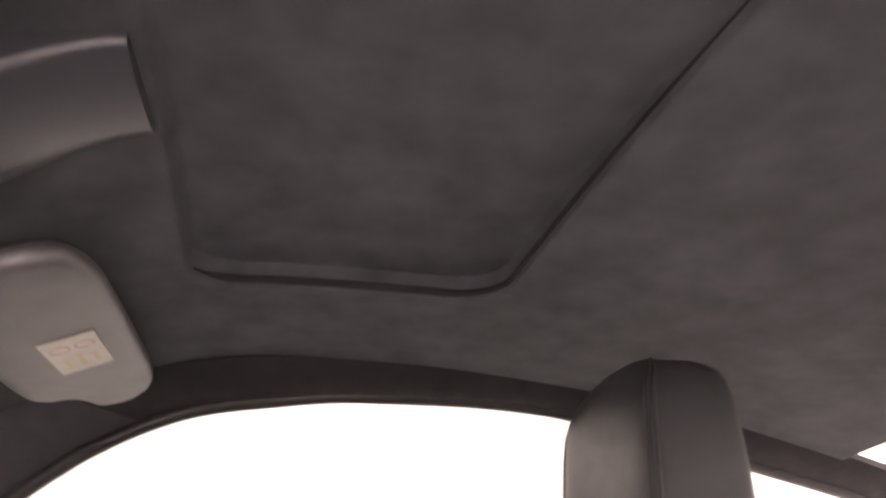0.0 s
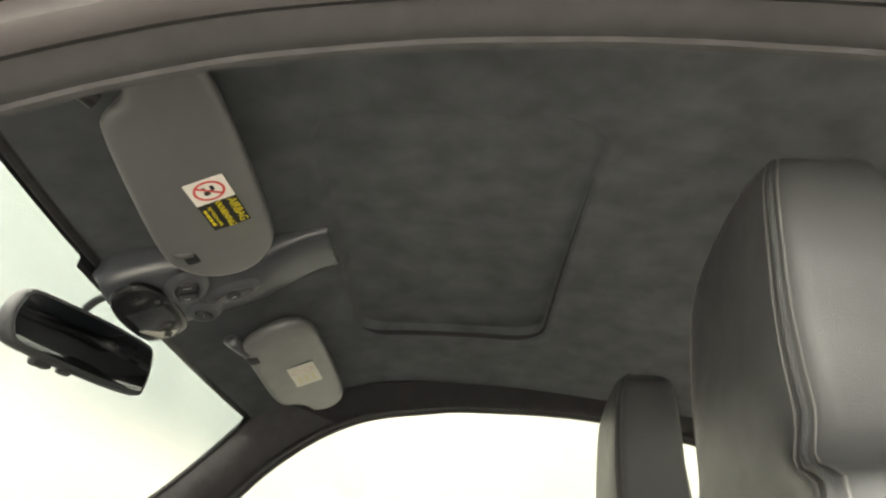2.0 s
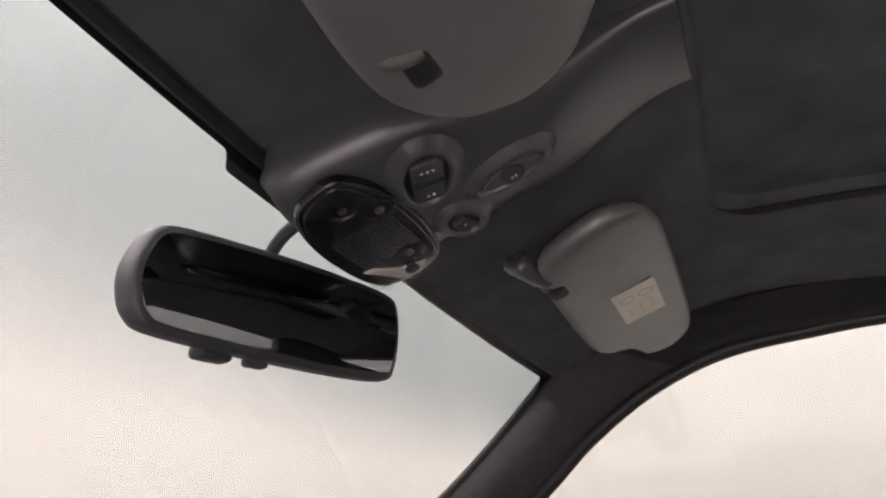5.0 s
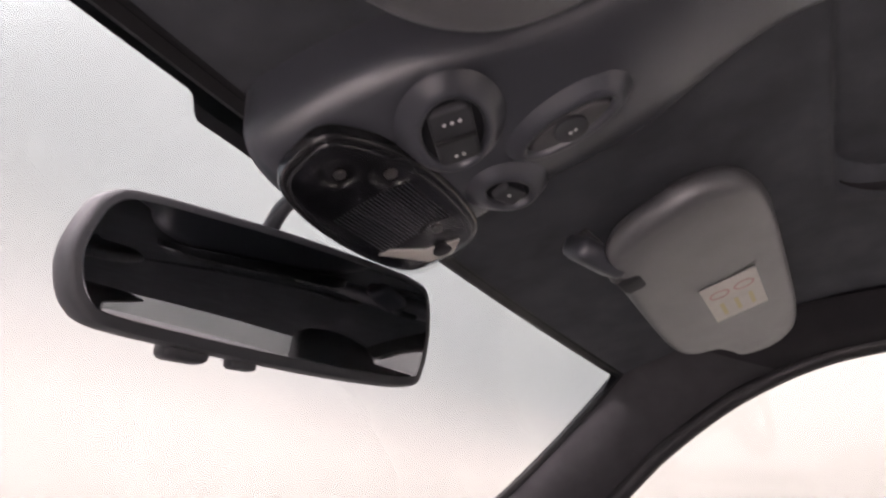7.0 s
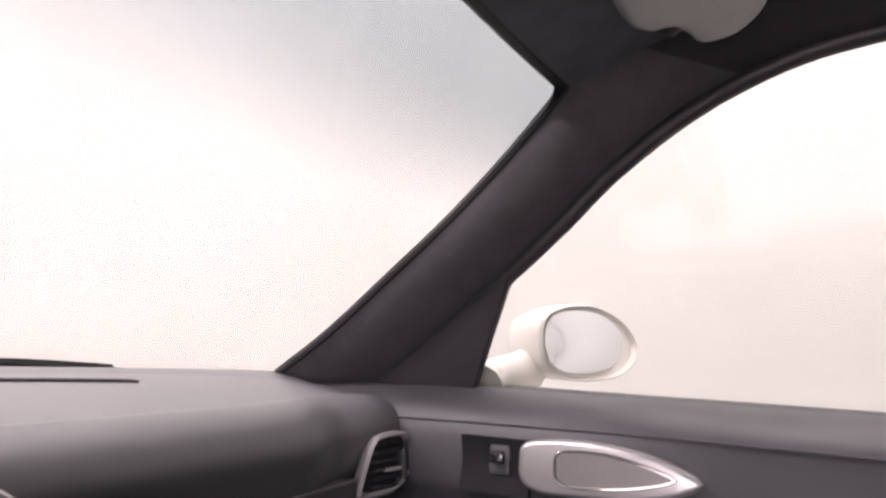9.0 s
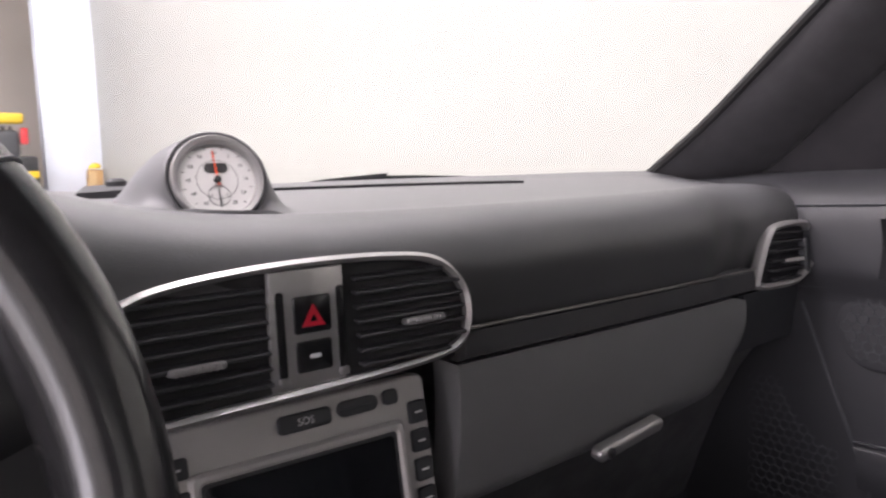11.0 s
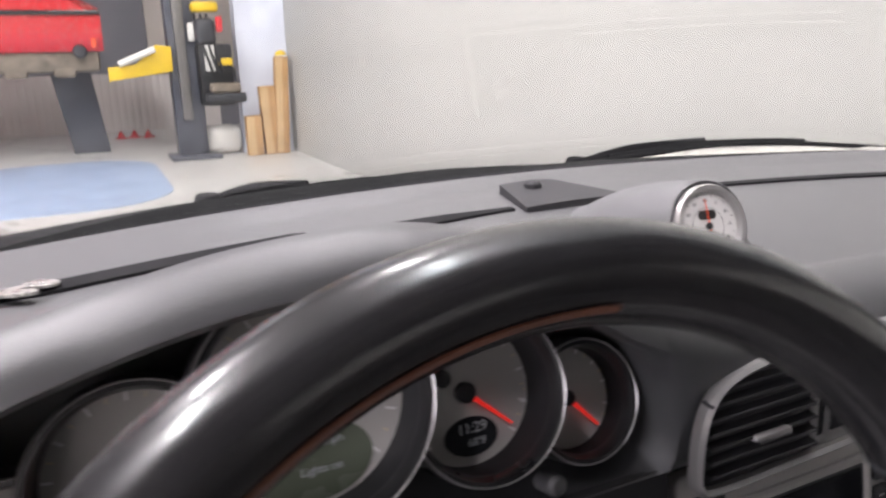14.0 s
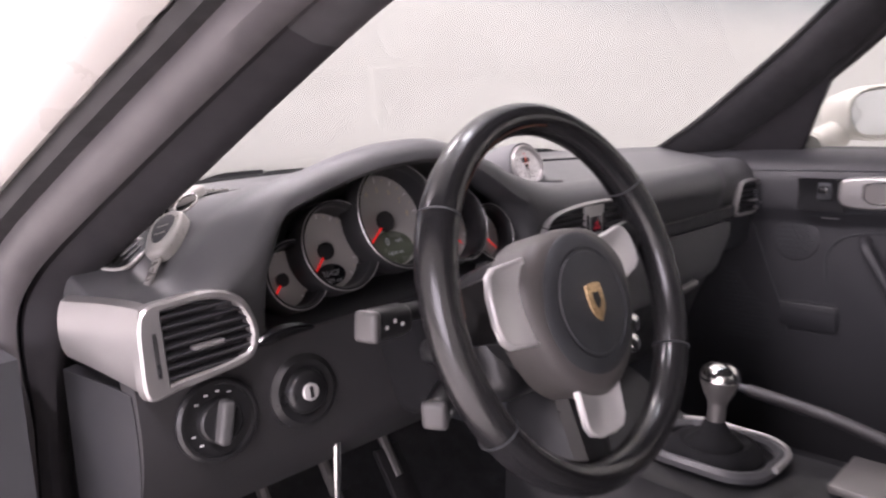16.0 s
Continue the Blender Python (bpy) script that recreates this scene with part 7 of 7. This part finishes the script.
for x in (-0.80, 0.80):
    for y in (1.35, -1.05):
        w = thing("road_wheel", (x, y, 0.0), "black road wheel with a silver rim under the car", "wheel", "road wheels")
        m = basis((x, y, 0.322), (math.copysign(1, x), 0, 0))
        bm = B()
        lathe(bm, m, [(0.235, -0.10), (0.30, -0.11), (0.322, -0.085), (0.322, 0.07), (0.30, 0.095), (0.235, 0.085)], 48)
        part("tyre", bm, TYRE, w)
        bm = B()
        lathe(bm, m, [(0.236, -0.09), (0.236, 0.08), (0.22, 0.085), (0.20, 0.05), (0.07, 0.055), (0.02, 0.06)], 40)
        part("rim", bm, SILVER, w)


# ---- things in the lift bay ----
post = thing("lift_post", (0.57, 8.15, 0), "blue-grey two-post car lift column with black fittings", "car lift")
bm = B()
block(bm, (0.58, 8.2, 1.6), (0.30, 0.24, 3.2), bev=0.02)
part("column", bm, LIFT_GREY, post)
bm = B()
block(bm, (0.55, 8.06, 1.5), (0.10, 0.06, 2.2), bev=0.01)
part("slide_rail", bm, DARK_SILVER, post, "worn bright slide rail")
bm = B()
block(bm, (0.58, 8.1, 0.02), (0.5, 0.5, 0.04), bev=0.005)
part("base_plate", bm, LIFT_GREY, post)
bm = B()
block(bm, (0.86, 8.0, 0.85), (0.34, 0.22, 0.62), bev=0.03)
part("control_box", bm, BLACK, post, "black control box")
bm = B()
block(bm, (0.80, 7.88, 1.02), (0.10, 0.03, 0.26), bev=0.01)
part("label_plate", bm, PAPER, post)
bm = B()
block(bm, (0.95, 7.87, 0.98), (0.14, 0.04, 0.07), bev=0.01)
part("warning_plate", bm, LIFT_YELLOW, post)
bm = B()
block(bm, (0.92, 7.87, 1.35), (0.07, 0.06, 0.16), bev=0.02)
part("red_cylinder", bm, CAR_RED, post)
# yellow arm of the lift, beside its column
arm = thing("lift_arm", (0.1, 8.0, 0.9), "yellow lift arm with a white work light on top", "car lift")
bm = B()
rows = [(-0.16, 0.82), (0.44, 0.90), (0.44, 1.14), (0.30, 1.16), (0.10, 0.98), (-0.16, 0.95)]
plate(bm, ccw(rows), Matrix(((1, 0, 0, 0), (0, 0, -1, 8.02), (0, 1, 0, 0), (0, 0, 0, 1))), 0.10, 0.012)
part("arm_beam", bm, LIFT_YELLOW, arm)
bm = B()
tube(bm, [(-0.06, 7.88, 0.98), (0.28, 7.88, 1.12)], 0.032, 12)
part("work_light", bm, PAPER, arm, "white work light")
leg = thing("jack_stand", (-0.4, 9.6, 0), "dark grey slanting jack stand", "jack stand")
bm = B()
plate(bm, ccw([(-0.78, 1.35), (-0.36, 1.35), (-0.20, 0.0), (-0.58, 0.0)]), Matrix(((1, 0, 0, 0), (0, 0, -1, 9.5), (0, 1, 0, 0), (0, 0, 0, 1))), 0.25, 0.02)
part("leg_plate", bm, LIFT_GREY, leg)
red = thing("red_car", (-1.3, 9.6, 1.15), "red car raised on the lift", "car")
bm = B()
rows = []
for i in range(26):
    u = i / 25
    x = lerp(-3.4, -0.15, u)
    end = 1 - smooth(0.86, 1.0, u) * 0.5
    rows.append([(x, 8.6 + 0.02, 1.12), (x, 8.55, 1.25), (x, 8.55, 1.25 + 0.45 * end), (x, 8.75, 1.25 + 0.62 * end), (x, 10.1, 1.25 + 0.62 * end), (x, 10.3, 1.25 + 0.45 * end), (x, 10.3, 1.25), (x, 10.25, 1.12)])
loft(bm, rows)
part("body", bm, CAR_RED, red, "bright red body")
bm = B()
block(bm, (-1.9, 9.4, 2.1), (1.9, 1.3, 0.5), bev=0.15, seg=4)
part("cabin", bm, GLOSS_BLACK, red)
bm = B()
block(bm, (-1.85, 9.4, 1.03), (3.3, 1.5, 0.24), bev=0.05)
for k in range(5):
    block(bm, (-0.55 - k * 0.45, 8.75, 0.93), (0.22, 0.2, 0.14), bev=0.04)
part("underbody", bm, UNDERSIDE, red, "dirty brown underside")
bm = B()
block(bm, (-0.9, 8.535, 1.50), (1.5, 0.03, 0.05), bev=0.01)
part("bumper_strip", bm, GLOSS_BLACK, red)
bm = B()
lathe(bm, basis((-0.38, 8.60, 1.12), (0, -1, 0)), [(0.07, -0.1), (0.07, 0.03), (0.05, 0.05), (0.02, 0.05)], 20)
part("exhaust_end", bm, DARK_STEEL, red)
bm = B()
block(bm, (-0.24, 8.54, 1.20), (0.05, 0.03, 0.10), bev=0.01)
part("side_lamp", bm, ORANGE, red, "small orange lamp")
for x, y, w, d, h, a in ((1.50, 7.90, 0.14, 0.10, 1.02, 3), (1.36, 7.92, 0.16, 0.10, 0.72, -2), (1.18, 7.90, 0.16, 0.12, 0.42, 0)):
    c = thing("cardboard_box", (x, y, 0), "tall brown cardboard box leaning on the pier", "cardboard box", "cardboard boxes")
    bm = B()
    block(bm, (x, y, h / 2), (w, d, h), bev=0.006, rot=Matrix.Rotation(radians(a), 4, "Y"))
    body = part("carton", bm, CARDBOARD, c)
    bm = B()
    block(bm, (x - w * 0.22, y - d / 2 - 0.002, h / 2), (w * 0.5, 0.004, h * 0.96), bev=0, rot=Matrix.Rotation(radians(a), 4, "Y"))
    part("flap", bm, CARDBOARD_PALE, c)
bm = B()
lathe(bm, Matrix.Translation((1.53, 7.90, 1.03)), [(0.06, 0), (0.055, 0.03), (0.03, 0.05), (0.005, 0.055)], 20)
whole("yellow_cap", bm, LIFT_YELLOW, "yellow plastic cap on the tallest box", "cap")
for k in range(3):
    bm = B()
    cx, cy = -0.02 + k * 0.17, 10.8 + 0.05 * math.sin(k * 2.0)
    lathe(bm, Matrix.Translation((cx, cy, 0)), [(0.085, 0), (0.08, 0.02), (0.05, 0.025), (0.014, 0.10), (0.004, 0.105)], 16)
    whole("traffic_cone", bm, CAR_RED, "small orange-red cone on the workshop floor", "cone", "floor cones")
# clutter on the lift column
for name, c, size, m_, lab in (("hose_reel", (0.80, 7.95, 1.52), (0.26, 0.16, 0.10), LIFT_YELLOW, "yellow hose reel on the lift column"), ("tool_tray", (0.92, 7.90, 0.62), (0.40, 0.26, 0.10), DARK_STEEL, "dark tool tray hung on the lift column"), ("pump_motor", (0.78, 7.92, 1.28), (0.20, 0.18, 0.26), DARK_STEEL, "dark hydraulic pump on the lift column"), ("spray_can", (0.66, 7.99, 1.28), (0.07, 0.07, 0.18), PAPER, "white spray can on the lift column"), ("rag_bundle", (0.92, 7.86, 0.72), (0.30, 0.18, 0.10), UNDERSIDE, "brown rag bundle in the tool tray"), ("paper_carton", (0.90, 8.3, 0.16), (0.42, 0.3, 0.30), PAPER, "white paper carton on the workshop floor")):
    bm = B()
    block(bm, c, size, bev=min(size) * 0.3, seg=3)
    whole(name, bm, m_, lab, "workshop clutter")
for k in range(3):
    bm = B()
    tube(bm, curve([(0.70 + 0.06 * k, 8.0, 1.45), (0.74 + 0.07 * k, 7.86, 1.15 - 0.05 * k), (0.82 + 0.05 * k, 7.86, 0.86)], 14), 0.014, 8)
    whole("hydraulic_hose", bm, BLACK, "black hydraulic hose on the lift column", "hose", "lift hoses")
wall_box("wall_bay_panel", (0.55, 11.86, 0.86), (3.15, 11.96, 5.5), BEIGE_WALL, "beige upper wall panel of the lift bay")
bm = B()
plate(bm, rrect(1.8, 2.9, 0.7, 10), Matrix.Translation((-0.75, 6.95, 0.0)), 0.006)
whole("floor_patch", bm, BLUE_MAT, "pale blue painted floor patch", "floor marking", kind="structure")
